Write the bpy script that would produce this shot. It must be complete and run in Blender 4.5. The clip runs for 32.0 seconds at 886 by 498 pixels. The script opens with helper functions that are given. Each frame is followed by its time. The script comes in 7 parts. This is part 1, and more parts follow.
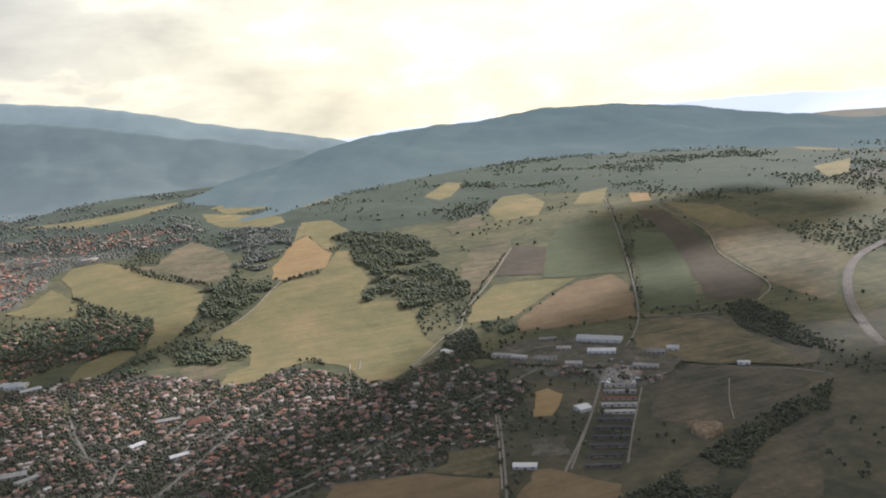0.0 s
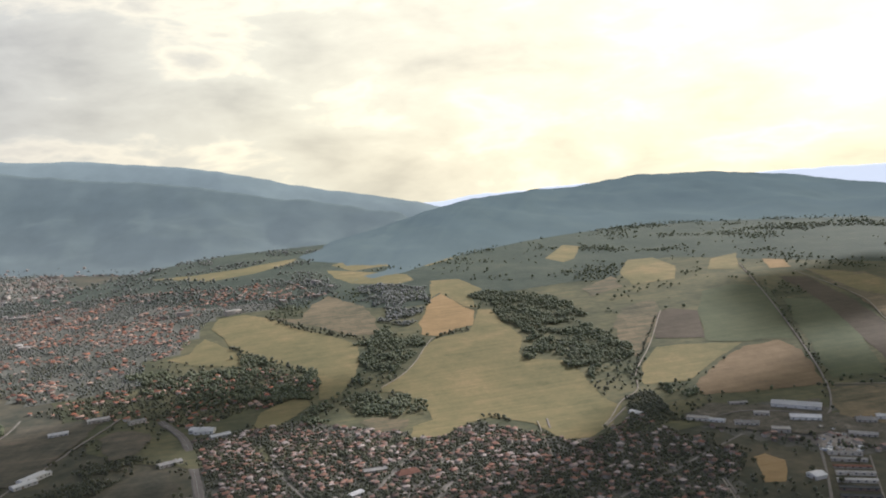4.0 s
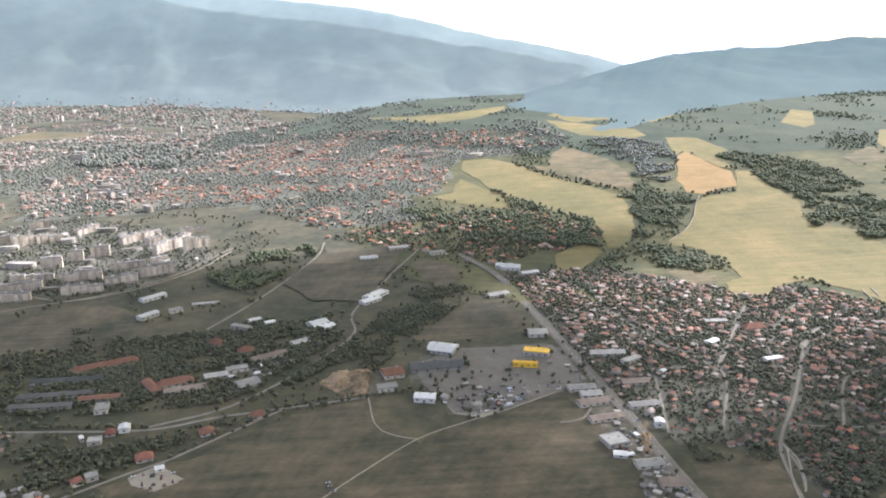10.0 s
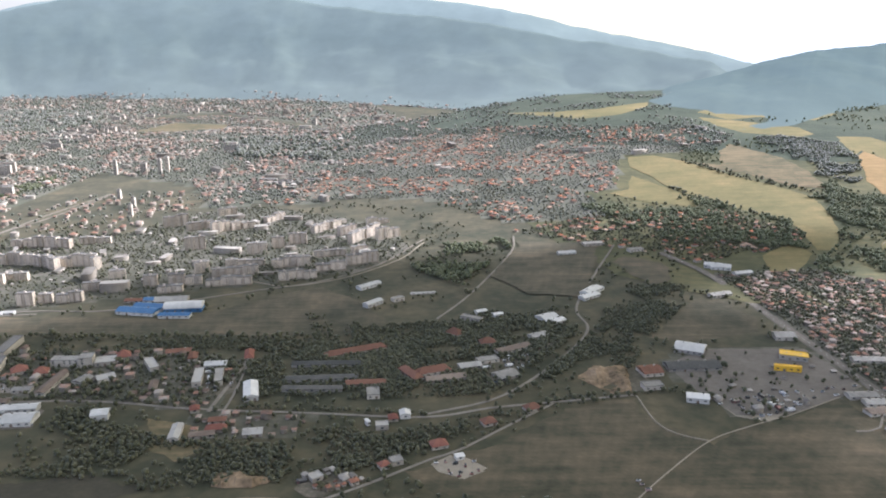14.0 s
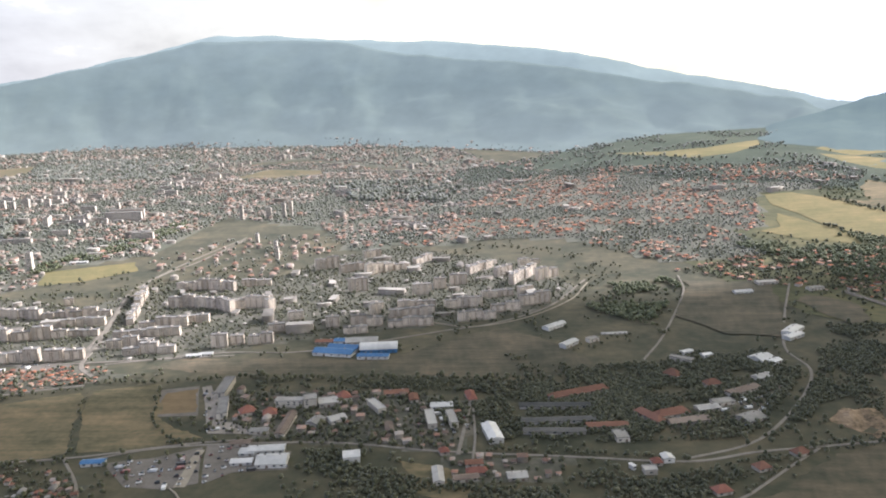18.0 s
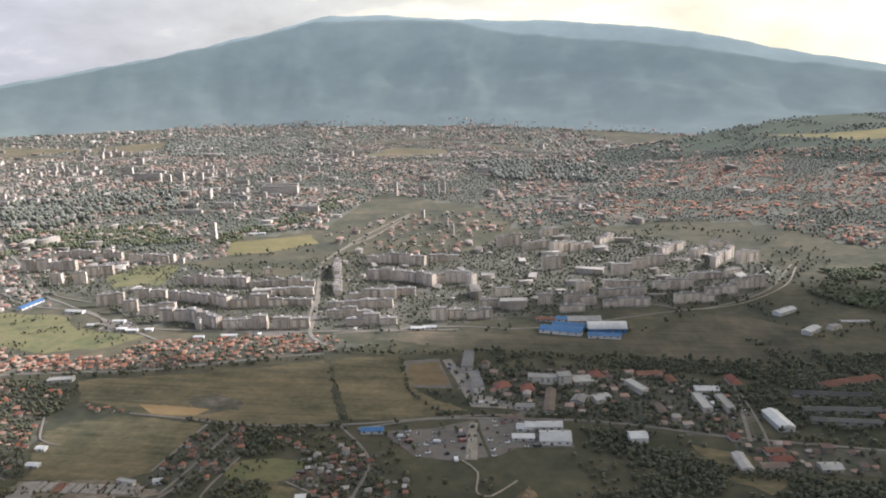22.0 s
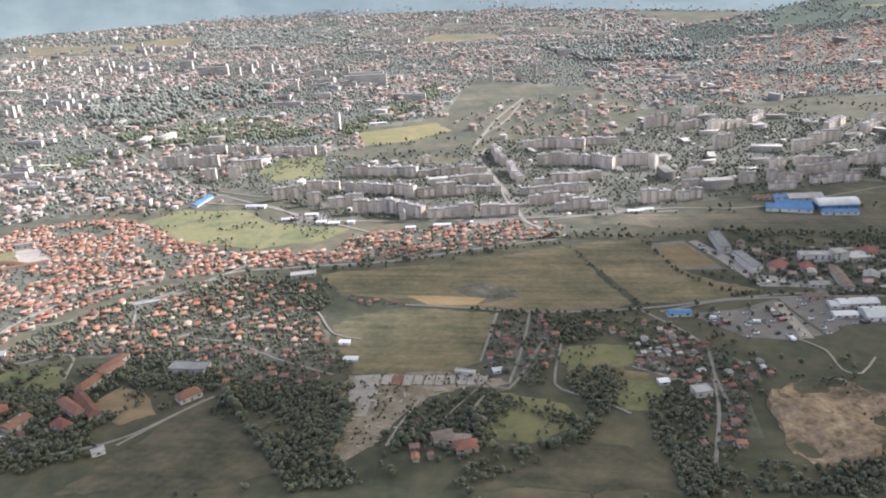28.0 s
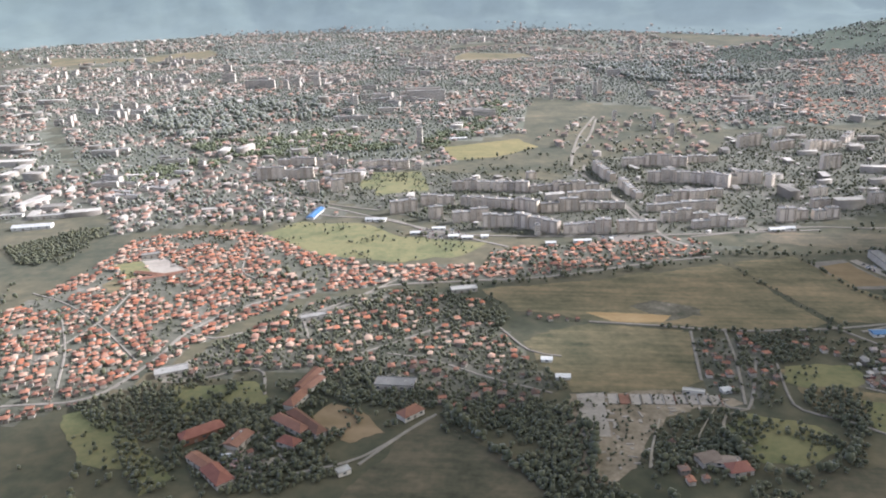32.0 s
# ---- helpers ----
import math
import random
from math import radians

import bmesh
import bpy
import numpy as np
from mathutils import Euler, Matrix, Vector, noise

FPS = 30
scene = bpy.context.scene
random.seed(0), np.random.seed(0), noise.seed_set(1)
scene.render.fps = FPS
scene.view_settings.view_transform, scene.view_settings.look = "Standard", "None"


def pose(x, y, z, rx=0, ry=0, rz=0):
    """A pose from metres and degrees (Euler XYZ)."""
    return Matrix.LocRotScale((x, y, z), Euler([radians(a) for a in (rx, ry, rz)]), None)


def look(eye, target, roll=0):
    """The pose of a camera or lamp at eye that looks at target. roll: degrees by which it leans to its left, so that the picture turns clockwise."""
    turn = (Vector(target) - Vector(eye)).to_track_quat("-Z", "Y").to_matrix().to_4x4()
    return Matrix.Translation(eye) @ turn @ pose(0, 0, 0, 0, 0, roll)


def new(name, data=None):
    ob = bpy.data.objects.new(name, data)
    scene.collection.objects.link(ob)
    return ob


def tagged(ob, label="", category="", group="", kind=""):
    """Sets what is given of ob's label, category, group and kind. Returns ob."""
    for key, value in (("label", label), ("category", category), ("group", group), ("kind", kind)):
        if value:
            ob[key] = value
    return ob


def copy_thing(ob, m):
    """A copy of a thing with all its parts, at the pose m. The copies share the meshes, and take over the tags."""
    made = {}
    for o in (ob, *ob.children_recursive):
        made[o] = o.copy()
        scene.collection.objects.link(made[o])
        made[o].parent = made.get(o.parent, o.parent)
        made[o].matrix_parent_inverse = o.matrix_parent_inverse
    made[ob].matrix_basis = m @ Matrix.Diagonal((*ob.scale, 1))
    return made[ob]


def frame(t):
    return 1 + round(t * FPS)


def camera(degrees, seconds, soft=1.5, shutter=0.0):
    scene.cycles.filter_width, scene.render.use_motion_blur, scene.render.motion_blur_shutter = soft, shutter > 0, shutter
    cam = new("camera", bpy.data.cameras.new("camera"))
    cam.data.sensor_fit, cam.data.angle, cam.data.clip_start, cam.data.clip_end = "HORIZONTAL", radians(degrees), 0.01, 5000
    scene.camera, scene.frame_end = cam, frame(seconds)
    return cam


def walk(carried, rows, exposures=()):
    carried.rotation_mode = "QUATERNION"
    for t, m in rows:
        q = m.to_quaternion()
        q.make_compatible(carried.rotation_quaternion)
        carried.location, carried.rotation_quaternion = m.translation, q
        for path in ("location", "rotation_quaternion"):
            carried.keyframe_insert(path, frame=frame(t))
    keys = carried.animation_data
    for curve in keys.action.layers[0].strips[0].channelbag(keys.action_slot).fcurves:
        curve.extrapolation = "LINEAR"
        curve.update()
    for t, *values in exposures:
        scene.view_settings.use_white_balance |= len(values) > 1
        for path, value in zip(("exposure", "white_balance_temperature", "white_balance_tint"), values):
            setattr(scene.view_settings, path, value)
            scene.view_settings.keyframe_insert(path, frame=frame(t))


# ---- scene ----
# the flight: seconds, place, and yaw, pitch, roll in degrees
PATH = [
    (0.0, 482.69, -97.27, 230.47, -19.974, -9.615, -4.463),
    (0.5, 467.88, -91.62, 230.17, -19.379, -12.033, -3.964),
    (1.0, 453.05, -86.17, 229.88, -18.811, -12.430, -4.238),
    (1.5, 438.19, -80.90, 229.61, -18.463, -12.029, -4.056),
    (2.0, 423.31, -75.83, 229.35, -17.976, -11.965, -4.370),
    (2.5, 408.42, -70.94, 229.09, -17.600, -9.783, -4.965),
    (3.0, 393.50, -66.23, 228.84, -17.249, -7.964, -5.386),
    (3.5, 378.56, -61.70, 228.60, -17.109, -4.677, -4.312),
    (5.5, 318.62, -45.37, 227.63, -12.066, -7.012, -3.645),
    (6.0, 303.59, -41.71, 227.39, -10.952, -10.527, -3.743),
    (6.5, 288.54, -38.23, 227.13, -10.516, -11.579, -3.176),
    (7.0, 273.48, -34.91, 226.87, -10.504, -13.498, -2.841),
    (7.5, 258.40, -31.74, 226.60, -10.348, -15.670, -2.727),
    (8.0, 243.30, -28.74, 226.32, -9.523, -17.071, -2.757),
    (8.5, 228.20, -25.90, 226.03, -8.931, -17.507, -2.064),
    (9.0, 213.07, -23.21, 225.72, -8.540, -16.534, -1.625),
    (9.5, 197.93, -20.66, 225.41, -8.069, -16.303, -0.620),
    (10.0, 182.78, -18.27, 225.08, -6.498, -14.657, -0.700),
    (10.5, 167.62, -16.02, 224.74, -5.055, -11.879, -0.235),
    (11.0, 152.44, -13.92, 224.38, -3.688, -9.401, 0.316),
    (11.5, 137.25, -11.95, 224.01, -2.641, -8.291, -0.349),
    (12.0, 122.04, -10.12, 223.62, -2.060, -7.569, -0.630),
    (12.5, 106.83, -8.42, 223.22, -1.627, -10.212, -0.915),
    (13.0, 91.60, -6.86, 222.80, -1.123, -10.737, -0.652),
    (13.5, 76.36, -5.41, 222.37, -0.729, -11.919, -0.277),
    (14.0, 61.11, -4.10, 221.92, -0.352, -14.823, -0.581),
    (14.5, 45.85, -2.90, 221.45, -0.380, -16.565, -0.196),
    (16.5, -15.30, 0.75, 219.45, 0.494, -16.833, -0.633),
    (17.0, -30.61, 1.40, 218.92, 1.265, -16.680, -1.108),
    (17.5, -45.93, 1.94, 218.37, 2.125, -14.299, -1.189),
    (18.0, -61.26, 2.39, 217.81, 3.445, -11.547, -1.920),
    (18.5, -76.60, 2.75, 217.25, 4.421, -11.500, -2.160),
    (19.0, -91.94, 3.02, 216.67, 5.098, -10.815, -1.810),
    (19.5, -107.30, 3.20, 216.09, 5.743, -11.075, -1.148),
    (20.0, -122.67, 3.31, 215.50, 6.852, -8.382, -0.394),
    (20.5, -138.04, 3.33, 214.91, 8.164, -9.319, -0.862),
    (21.0, -153.42, 3.28, 214.31, 9.083, -10.472, -1.148),
    (21.5, -168.81, 3.16, 213.72, 9.333, -11.696, -1.376),
    (22.0, -184.21, 2.98, 213.12, 9.630, -12.631, -1.722),
    (22.5, -199.62, 2.74, 212.52, 9.360, -13.633, -1.563),
    (23.0, -215.03, 2.43, 211.93, 9.151, -14.564, -2.211),
    (23.5, -230.45, 2.08, 211.35, 8.945, -16.719, -2.173),
    (24.0, -245.88, 1.67, 210.78, 8.821, -17.671, -2.353),
    (24.5, -261.32, 1.22, 210.21, 8.918, -18.261, -2.729),
    (25.0, -276.77, 0.73, 209.66, 9.272, -19.287, -3.256),
    (25.5, -292.22, 0.20, 209.12, 9.436, -19.964, -3.665),
    (27.5, -354.11, -2.20, 207.20, 9.858, -20.508, -4.672),
    (28.0, -369.61, -2.84, 206.78, 9.501, -20.341, -3.535),
    (28.5, -385.11, -3.50, 206.40, 8.901, -19.408, -3.055),
    (29.0, -400.62, -4.16, 206.05, 8.381, -18.908, -2.869),
    (29.5, -416.13, -4.82, 205.75, 8.033, -18.515, -2.495),
    (30.0, -431.66, -5.48, 205.48, 7.931, -18.324, -2.153),
    (30.5, -447.19, -6.13, 205.27, 7.899, -17.848, -2.172),
    (31.0, -462.73, -6.76, 205.10, 8.195, -17.036, -2.227),
    (31.5, -478.28, -7.38, 204.99, 8.224, -17.054, -1.857),
    (32.0, -493.84, -7.97, 204.94, 8.309, -19.013, -2.301),
]
cam = camera(58.49, 32.0, soft=2.0)


def flight_pose(x, y, z, yaw, pitch, roll):
    return pose(x, y, z) @ pose(0, 0, 0, 0, 0, yaw) @ pose(0, 0, 0, 90 + pitch) @ pose(0, 0, 0, 0, 0, roll)


walk(cam, [(row[0], flight_pose(*row[1:])) for row in PATH], [(0.0, 0.42, 5420, 18), (1.0, 0.66, 5420, 18), (3.5, 0.29, 5420, 18), (6.0, 0.19, 5420, 18), (7.0, 0.79, 5270, 18), (8.0, 1.07, 5220, 18), (9.5, 1.40, 5220, 18), (11.0, 0.79, 5540, 18), (12.0, 0.46, 5540, 18), (14.0, 1.06, 5270, 18), (16.0, 1.24, 5220, 18), (17.0, 1.34, 5220, 18), (18.0, 1.04, 5420, 18), (19.0, 0.80, 5420, 18), (21.0, 0.56, 5420, 18), (22.5, 0.76, 5420, 18), (24.0, 1.07, 5160, 18), (26.0, 1.23, 5210, 18), (32.0, 1.08, 5210, 18)])

# ---- light: a hazy afternoon sky and one sun ----
SUN_BEARING, SUN_HEIGHT = 62.0, 30.0
world = bpy.data.worlds.new("sky")
scene.world = world
world.use_nodes = True
wn, wl = world.node_tree.nodes, world.node_tree.links
wn.clear()


def wnode(kind, **values):
    n = wn.new(kind)
    for key, value in values.items():
        n.inputs[key].default_value = value
    return n


sky = wn.new("ShaderNodeTexSky")
sky.sky_type, sky.sun_disc = "NISHITA", False
sky.sun_elevation, sky.sun_rotation = radians(SUN_HEIGHT), radians(SUN_BEARING)
sky.dust_density, sky.air_density, sky.ozone_density = 4.0, 1.2, 1.0
coord = wn.new("ShaderNodeTexCoord")
sunward = wn.new("ShaderNodeVectorMath")
sunward.operation = "DOT_PRODUCT"
wl.new(coord.outputs["Generated"], sunward.inputs[0])
sunward.inputs[1].default_value = (math.sin(radians(SUN_BEARING)) * 0.5, math.cos(radians(SUN_BEARING)) * 0.5, 0.08)
half = wn.new("ShaderNodeMath")
half.operation = "ADD"
half.inputs[1].default_value = 0.5
wl.new(sunward.outputs["Value"], half.inputs[0])
glare = wn.new("ShaderNodeValToRGB")
for k, (at, c) in enumerate([(0.0, (4.8, 5.0, 5.2)), (0.42, (5.0, 4.7, 4.2)), (0.6, (6.1, 5.6, 4.3)), (0.78, (9.3, 8.2, 5.2)), (1.0, (12.9, 10.8, 6.1))]):
    e = glare.color_ramp.elements[k] if k < 2 else glare.color_ramp.elements.new(at)
    e.position, e.color = at, (*c, 1)
wl.new(half.outputs[0], glare.inputs["Fac"])
stretch = wn.new("ShaderNodeMapping")
stretch.inputs["Scale"].default_value = (3.0, 3.0, 8.0)
wl.new(coord.outputs["Generated"], stretch.inputs["Vector"])
puffs = wnode("ShaderNodeTexNoise", Scale=2.2, Detail=8.0, Roughness=0.55, Distortion=0.2)
wl.new(stretch.outputs["Vector"], puffs.inputs["Vector"])
lumps = wn.new("ShaderNodeValToRGB")
for k, (at, c) in enumerate([(0.3, (0.76, 0.755, 0.765)), (0.45, (0.93, 0.925, 0.925)), (0.53, (1.0, 1.0, 1.0)), (0.61, (1.3, 1.25, 1.17)), (0.74, (0.92, 0.91, 0.92))]):
    e = lumps.color_ramp.elements[k] if k < 2 else lumps.color_ramp.elements.new(at)
    e.position, e.color = at, (*c, 1)
wl.new(puffs.outputs["Fac"], lumps.inputs["Fac"])
clouded = wn.new("ShaderNodeMix")
clouded.data_type, clouded.blend_type = "RGBA", "MULTIPLY"
clouded.inputs["Factor"].default_value = 1.0
wl.new(glare.outputs["Color"], clouded.inputs["A"])
wl.new(lumps.outputs["Color"], clouded.inputs["B"])
tilt = wn.new("ShaderNodeSeparateXYZ")
wl.new(coord.outputs["Generated"], tilt.inputs[0])
zenith = wnode("ShaderNodeMapRange")
for key, value in (("From Min", 0.28), ("From Max", 0.85), ("To Min", 0.0), ("To Max", 1.0)):
    zenith.inputs[key].default_value = value
wl.new(tilt.outputs["Z"], zenith.inputs["Value"])
deepened = wn.new("ShaderNodeMix")
deepened.data_type, deepened.blend_type = "RGBA", "MULTIPLY"
deepened.inputs["B"].default_value = (0.66, 0.71, 0.80, 1)
wl.new(clouded.outputs["Result"], deepened.inputs["A"])
wl.new(zenith.outputs["Result"], deepened.inputs["Factor"])
veil = wn.new("ShaderNodeMix")
veil.data_type = "RGBA"
veil.inputs["Factor"].default_value = 0.85
wl.new(sky.outputs["Color"], veil.inputs["A"])
wl.new(deepened.outputs["Result"], veil.inputs["B"])
back = wnode("ShaderNodeBackground", Strength=0.1)
wl.new(veil.outputs["Result"], back.inputs["Color"])
wout = wn.new("ShaderNodeOutputWorld")
wl.new(back.outputs["Background"], wout.inputs["Surface"])

sun = new("sun", bpy.data.lights.new("sun", "SUN"))
sun.data.energy, sun.data.angle, sun.data.color = 5.0, radians(3.0), (1.0, 0.885, 0.73)
toward = Vector((math.sin(radians(SUN_BEARING)) * math.cos(radians(SUN_HEIGHT)), math.cos(radians(SUN_BEARING)) * math.cos(radians(SUN_HEIGHT)), math.sin(radians(SUN_HEIGHT))))
sun.matrix_world = look((0, 0, 900), Vector((0, 0, 900)) - toward)

# ---- materials ----
MATS = {}


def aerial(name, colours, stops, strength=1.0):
    """A far mountain: dark wooded ground, with the haze of many kilometres of air painted as glow set by height."""
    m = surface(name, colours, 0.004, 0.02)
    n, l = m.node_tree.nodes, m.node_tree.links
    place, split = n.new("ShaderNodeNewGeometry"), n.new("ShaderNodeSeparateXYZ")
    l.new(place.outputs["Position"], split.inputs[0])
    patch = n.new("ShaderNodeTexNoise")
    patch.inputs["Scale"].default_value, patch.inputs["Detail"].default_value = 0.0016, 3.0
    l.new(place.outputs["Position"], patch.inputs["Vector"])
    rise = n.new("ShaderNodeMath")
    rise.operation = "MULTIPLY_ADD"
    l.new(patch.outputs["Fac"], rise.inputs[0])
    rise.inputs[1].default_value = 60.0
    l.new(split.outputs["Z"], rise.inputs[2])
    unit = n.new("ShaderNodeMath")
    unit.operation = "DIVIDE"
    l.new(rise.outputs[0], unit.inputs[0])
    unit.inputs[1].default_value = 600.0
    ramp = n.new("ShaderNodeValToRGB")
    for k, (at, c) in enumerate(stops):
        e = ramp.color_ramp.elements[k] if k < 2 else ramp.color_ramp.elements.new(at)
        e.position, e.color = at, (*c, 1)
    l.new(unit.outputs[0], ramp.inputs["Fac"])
    # uneven glow stands in for wooded patches and gully shading
    glow_patches = n.new("ShaderNodeTexNoise")
    glow_patches.inputs["Scale"].default_value, glow_patches.inputs["Detail"].default_value, glow_patches.inputs["Roughness"].default_value = 0.006, 7.0, 0.62
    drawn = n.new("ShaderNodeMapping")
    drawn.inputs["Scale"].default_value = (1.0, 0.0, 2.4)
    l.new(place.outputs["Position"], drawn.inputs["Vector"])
    l.new(drawn.outputs["Vector"], glow_patches.inputs["Vector"])
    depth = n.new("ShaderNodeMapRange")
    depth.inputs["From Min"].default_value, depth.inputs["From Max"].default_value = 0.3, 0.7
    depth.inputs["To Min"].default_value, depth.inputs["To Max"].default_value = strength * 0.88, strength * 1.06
    l.new(glow_patches.outputs["Fac"], depth.inputs["Value"])
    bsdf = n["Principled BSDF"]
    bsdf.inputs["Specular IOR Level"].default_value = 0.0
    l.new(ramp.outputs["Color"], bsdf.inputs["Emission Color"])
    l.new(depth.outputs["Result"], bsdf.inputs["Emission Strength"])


def surface(name, colours, scale=0.05, fine=1.2, rough=0.9, bump=0.0, random="", spread=0.5, metal=0.0, glow=None, streak=None, haze_sheen=0.0):
    """Colours blended by a coarse and a fine noise in metres; random 'object' or 'island' shifts the blend piece by piece."""
    m = bpy.data.materials.new(name)
    m.use_nodes = True
    n, l = m.node_tree.nodes, m.node_tree.links
    bsdf = n["Principled BSDF"]
    place = n.new("ShaderNodeNewGeometry")
    coarse, grain, middle = n.new("ShaderNodeTexNoise"), n.new("ShaderNodeTexNoise"), n.new("ShaderNodeTexNoise")
    middle.inputs["Scale"].default_value, middle.inputs["Detail"].default_value = math.sqrt(scale * fine), 6.0
    middle.inputs["Roughness"].default_value = 0.65
    coarse.inputs["Scale"].default_value, coarse.inputs["Detail"].default_value = scale, 5.0
    grain.inputs["Scale"].default_value, grain.inputs["Detail"].default_value = fine, 4.0
    for tex in (coarse, grain, middle):
        l.new(place.outputs["Position"], tex.inputs["Vector"])
    both = n.new("ShaderNodeMath")
    both.operation = "MULTIPLY_ADD"
    l.new(grain.outputs["Fac"], both.inputs[0])
    both.inputs[1].default_value = 0.45
    lift = n.new("ShaderNodeMath")
    lift.operation = "MULTIPLY_ADD"
    l.new(coarse.outputs["Fac"], lift.inputs[0])
    lift.inputs[1].default_value = 0.9
    spots_in = n.new("ShaderNodeMath")
    spots_in.operation = "MULTIPLY_ADD"
    l.new(middle.outputs["Fac"], spots_in.inputs[0])
    spots_in.inputs[1].default_value, spots_in.inputs[2].default_value = 0.85, -0.6
    l.new(spots_in.outputs[0], lift.inputs[2])
    l.new(lift.outputs[0], both.inputs[2])
    last = both
    if streak:
        turned, combed, bands = n.new("ShaderNodeMapping"), n.new("ShaderNodeTexNoise"), n.new("ShaderNodeMath")
        l.new(place.outputs["Position"], turned.inputs["Vector"])
        turned.inputs["Rotation"].default_value = (0, 0, radians(streak[0]))
        turned.inputs["Scale"].default_value = (0.012, 0.16, 0.0)
        combed.inputs["Scale"].default_value, combed.inputs["Detail"].default_value = 1.0, 4.0
        l.new(turned.outputs["Vector"], combed.inputs["Vector"])
        bands.operation = "MULTIPLY_ADD"
        l.new(combed.outputs["Fac"], bands.inputs[0])
        bands.inputs[1].default_value = streak[1]
        less = n.new("ShaderNodeMath")
        less.operation = "SUBTRACT"
        l.new(both.outputs[0], less.inputs[0])
        less.inputs[1].default_value = streak[1] * 0.5
        l.new(less.outputs[0], bands.inputs[2])
        last = both = bands
    if random:
        if random == "object":
            info = n.new("ShaderNodeObjectInfo").outputs["Random"]
        else:
            info = place.outputs["Random Per Island"]
        shift = n.new("ShaderNodeMath")
        shift.operation = "MULTIPLY_ADD"
        l.new(info, shift.inputs[0])
        shift.inputs[1].default_value = spread * 2
        minus = n.new("ShaderNodeMath")
        minus.operation = "SUBTRACT"
        l.new(both.outputs[0], minus.inputs[0])
        minus.inputs[1].default_value = spread
        l.new(minus.outputs[0], shift.inputs[2])
        last = shift
    ramp = n.new("ShaderNodeValToRGB")
    els = ramp.color_ramp.elements
    while len(els) < len(colours):
        els.new(0.5)
    for k, c in enumerate(colours):
        els[k].position = 0.12 + 0.76 * k / max(1, len(colours) - 1)
        els[k].color = (*c, 1)
    l.new(last.outputs[0], ramp.inputs["Fac"])
    l.new(ramp.outputs["Color"], bsdf.inputs["Base Color"])
    bsdf.inputs["Roughness"].default_value, bsdf.inputs["Metallic"].default_value = rough, metal
    bsdf.inputs["Specular IOR Level"].default_value = 0.06 if rough > 0.8 else 0.3
    if haze_sheen:
        # a bluish sheen at grazing angles stands in for haze over ground and leaves
        bsdf.inputs["Sheen Weight"].default_value, bsdf.inputs["Sheen Roughness"].default_value = haze_sheen, 0.45
        bsdf.inputs["Sheen Tint"].default_value = (0.90, 0.93, 1.0, 1)
    if bump:
        b = n.new("ShaderNodeBump")
        b.inputs["Strength"].default_value, b.inputs["Distance"].default_value = 0.6, bump
        l.new(grain.outputs["Fac"], b.inputs["Height"])
        l.new(b.outputs["Normal"], bsdf.inputs["Normal"])
    if glow:
        bsdf.inputs["Emission Color"].default_value = (*glow[:3], 1)
        bsdf.inputs["Emission Strength"].default_value = glow[3]
    MATS[name] = m
    return m


surface("gold", [(0.125, 0.122, 0.058), (0.165, 0.15, 0.072), (0.215, 0.18, 0.085), (0.29, 0.22, 0.11)], 0.009, 0.25, bump=0.3, streak=(75, 0.7), haze_sheen=0.03)
surface("stubble", [(0.22, 0.165, 0.085), (0.30, 0.21, 0.105), (0.36, 0.26, 0.14)], 0.015, 0.3, bump=0.3, streak=(70, 0.8))
surface("olive", [(0.055, 0.058, 0.034), (0.108, 0.099, 0.057), (0.17, 0.138, 0.08), (0.25, 0.185, 0.105)], 0.013, 0.25, bump=0.3, streak=(15, 0.8), haze_sheen=0.05)
surface("green", [(0.07, 0.084, 0.045), (0.095, 0.107, 0.055), (0.125, 0.13, 0.068)], 0.013, 0.25, bump=0.3, streak=(80, 0.8), haze_sheen=0.05)
surface("dgreen", [(0.034, 0.036, 0.023), (0.068, 0.065, 0.042), (0.112, 0.095, 0.062), (0.17, 0.132, 0.085)], 0.014, 0.22, bump=0.3, streak=(20, 0.6), haze_sheen=0.08)
surface("lgreen", [(0.075, 0.085, 0.043), (0.125, 0.13, 0.062), (0.18, 0.165, 0.08), (0.11, 0.116, 0.056)], 0.03, 0.3, bump=0.3, haze_sheen=0.05)
surface("plough", [(0.075, 0.066, 0.05), (0.1, 0.086, 0.064), (0.128, 0.108, 0.08)], 0.015, 0.3, bump=0.4, streak=(75, 0.8))
surface("brown", [(0.14, 0.108, 0.068), (0.19, 0.143, 0.085), (0.24, 0.178, 0.11)], 0.014, 0.25, bump=0.4, streak=(75, 0.9))
surface("earth", [(0.05, 0.05, 0.034), (0.1, 0.082, 0.055), (0.21, 0.157, 0.103), (0.31, 0.232, 0.15), (0.42, 0.335, 0.235)], 0.05, 0.4, bump=0.8)
surface("char", [(0.046, 0.045, 0.032), (0.062, 0.058, 0.042), (0.09, 0.08, 0.056)], 0.03, 0.4, bump=0.4, haze_sheen=0.06)
surface("turf", [(0.03, 0.035, 0.022), (0.058, 0.06, 0.038), (0.1, 0.09, 0.056), (0.16, 0.13, 0.08)], 0.012, 0.12, bump=0.5, haze_sheen=0.07)
surface("meadow", [(0.05, 0.06, 0.035), (0.072, 0.08, 0.046), (0.105, 0.105, 0.058), (0.15, 0.138, 0.072), (0.085, 0.09, 0.05)], 0.0075, 0.1, bump=0.5, streak=(70, 0.5), haze_sheen=0.03)
surface("asphalt", [(0.125, 0.114, 0.10), (0.17, 0.155, 0.136), (0.225, 0.205, 0.18)], 0.06, 0.8)
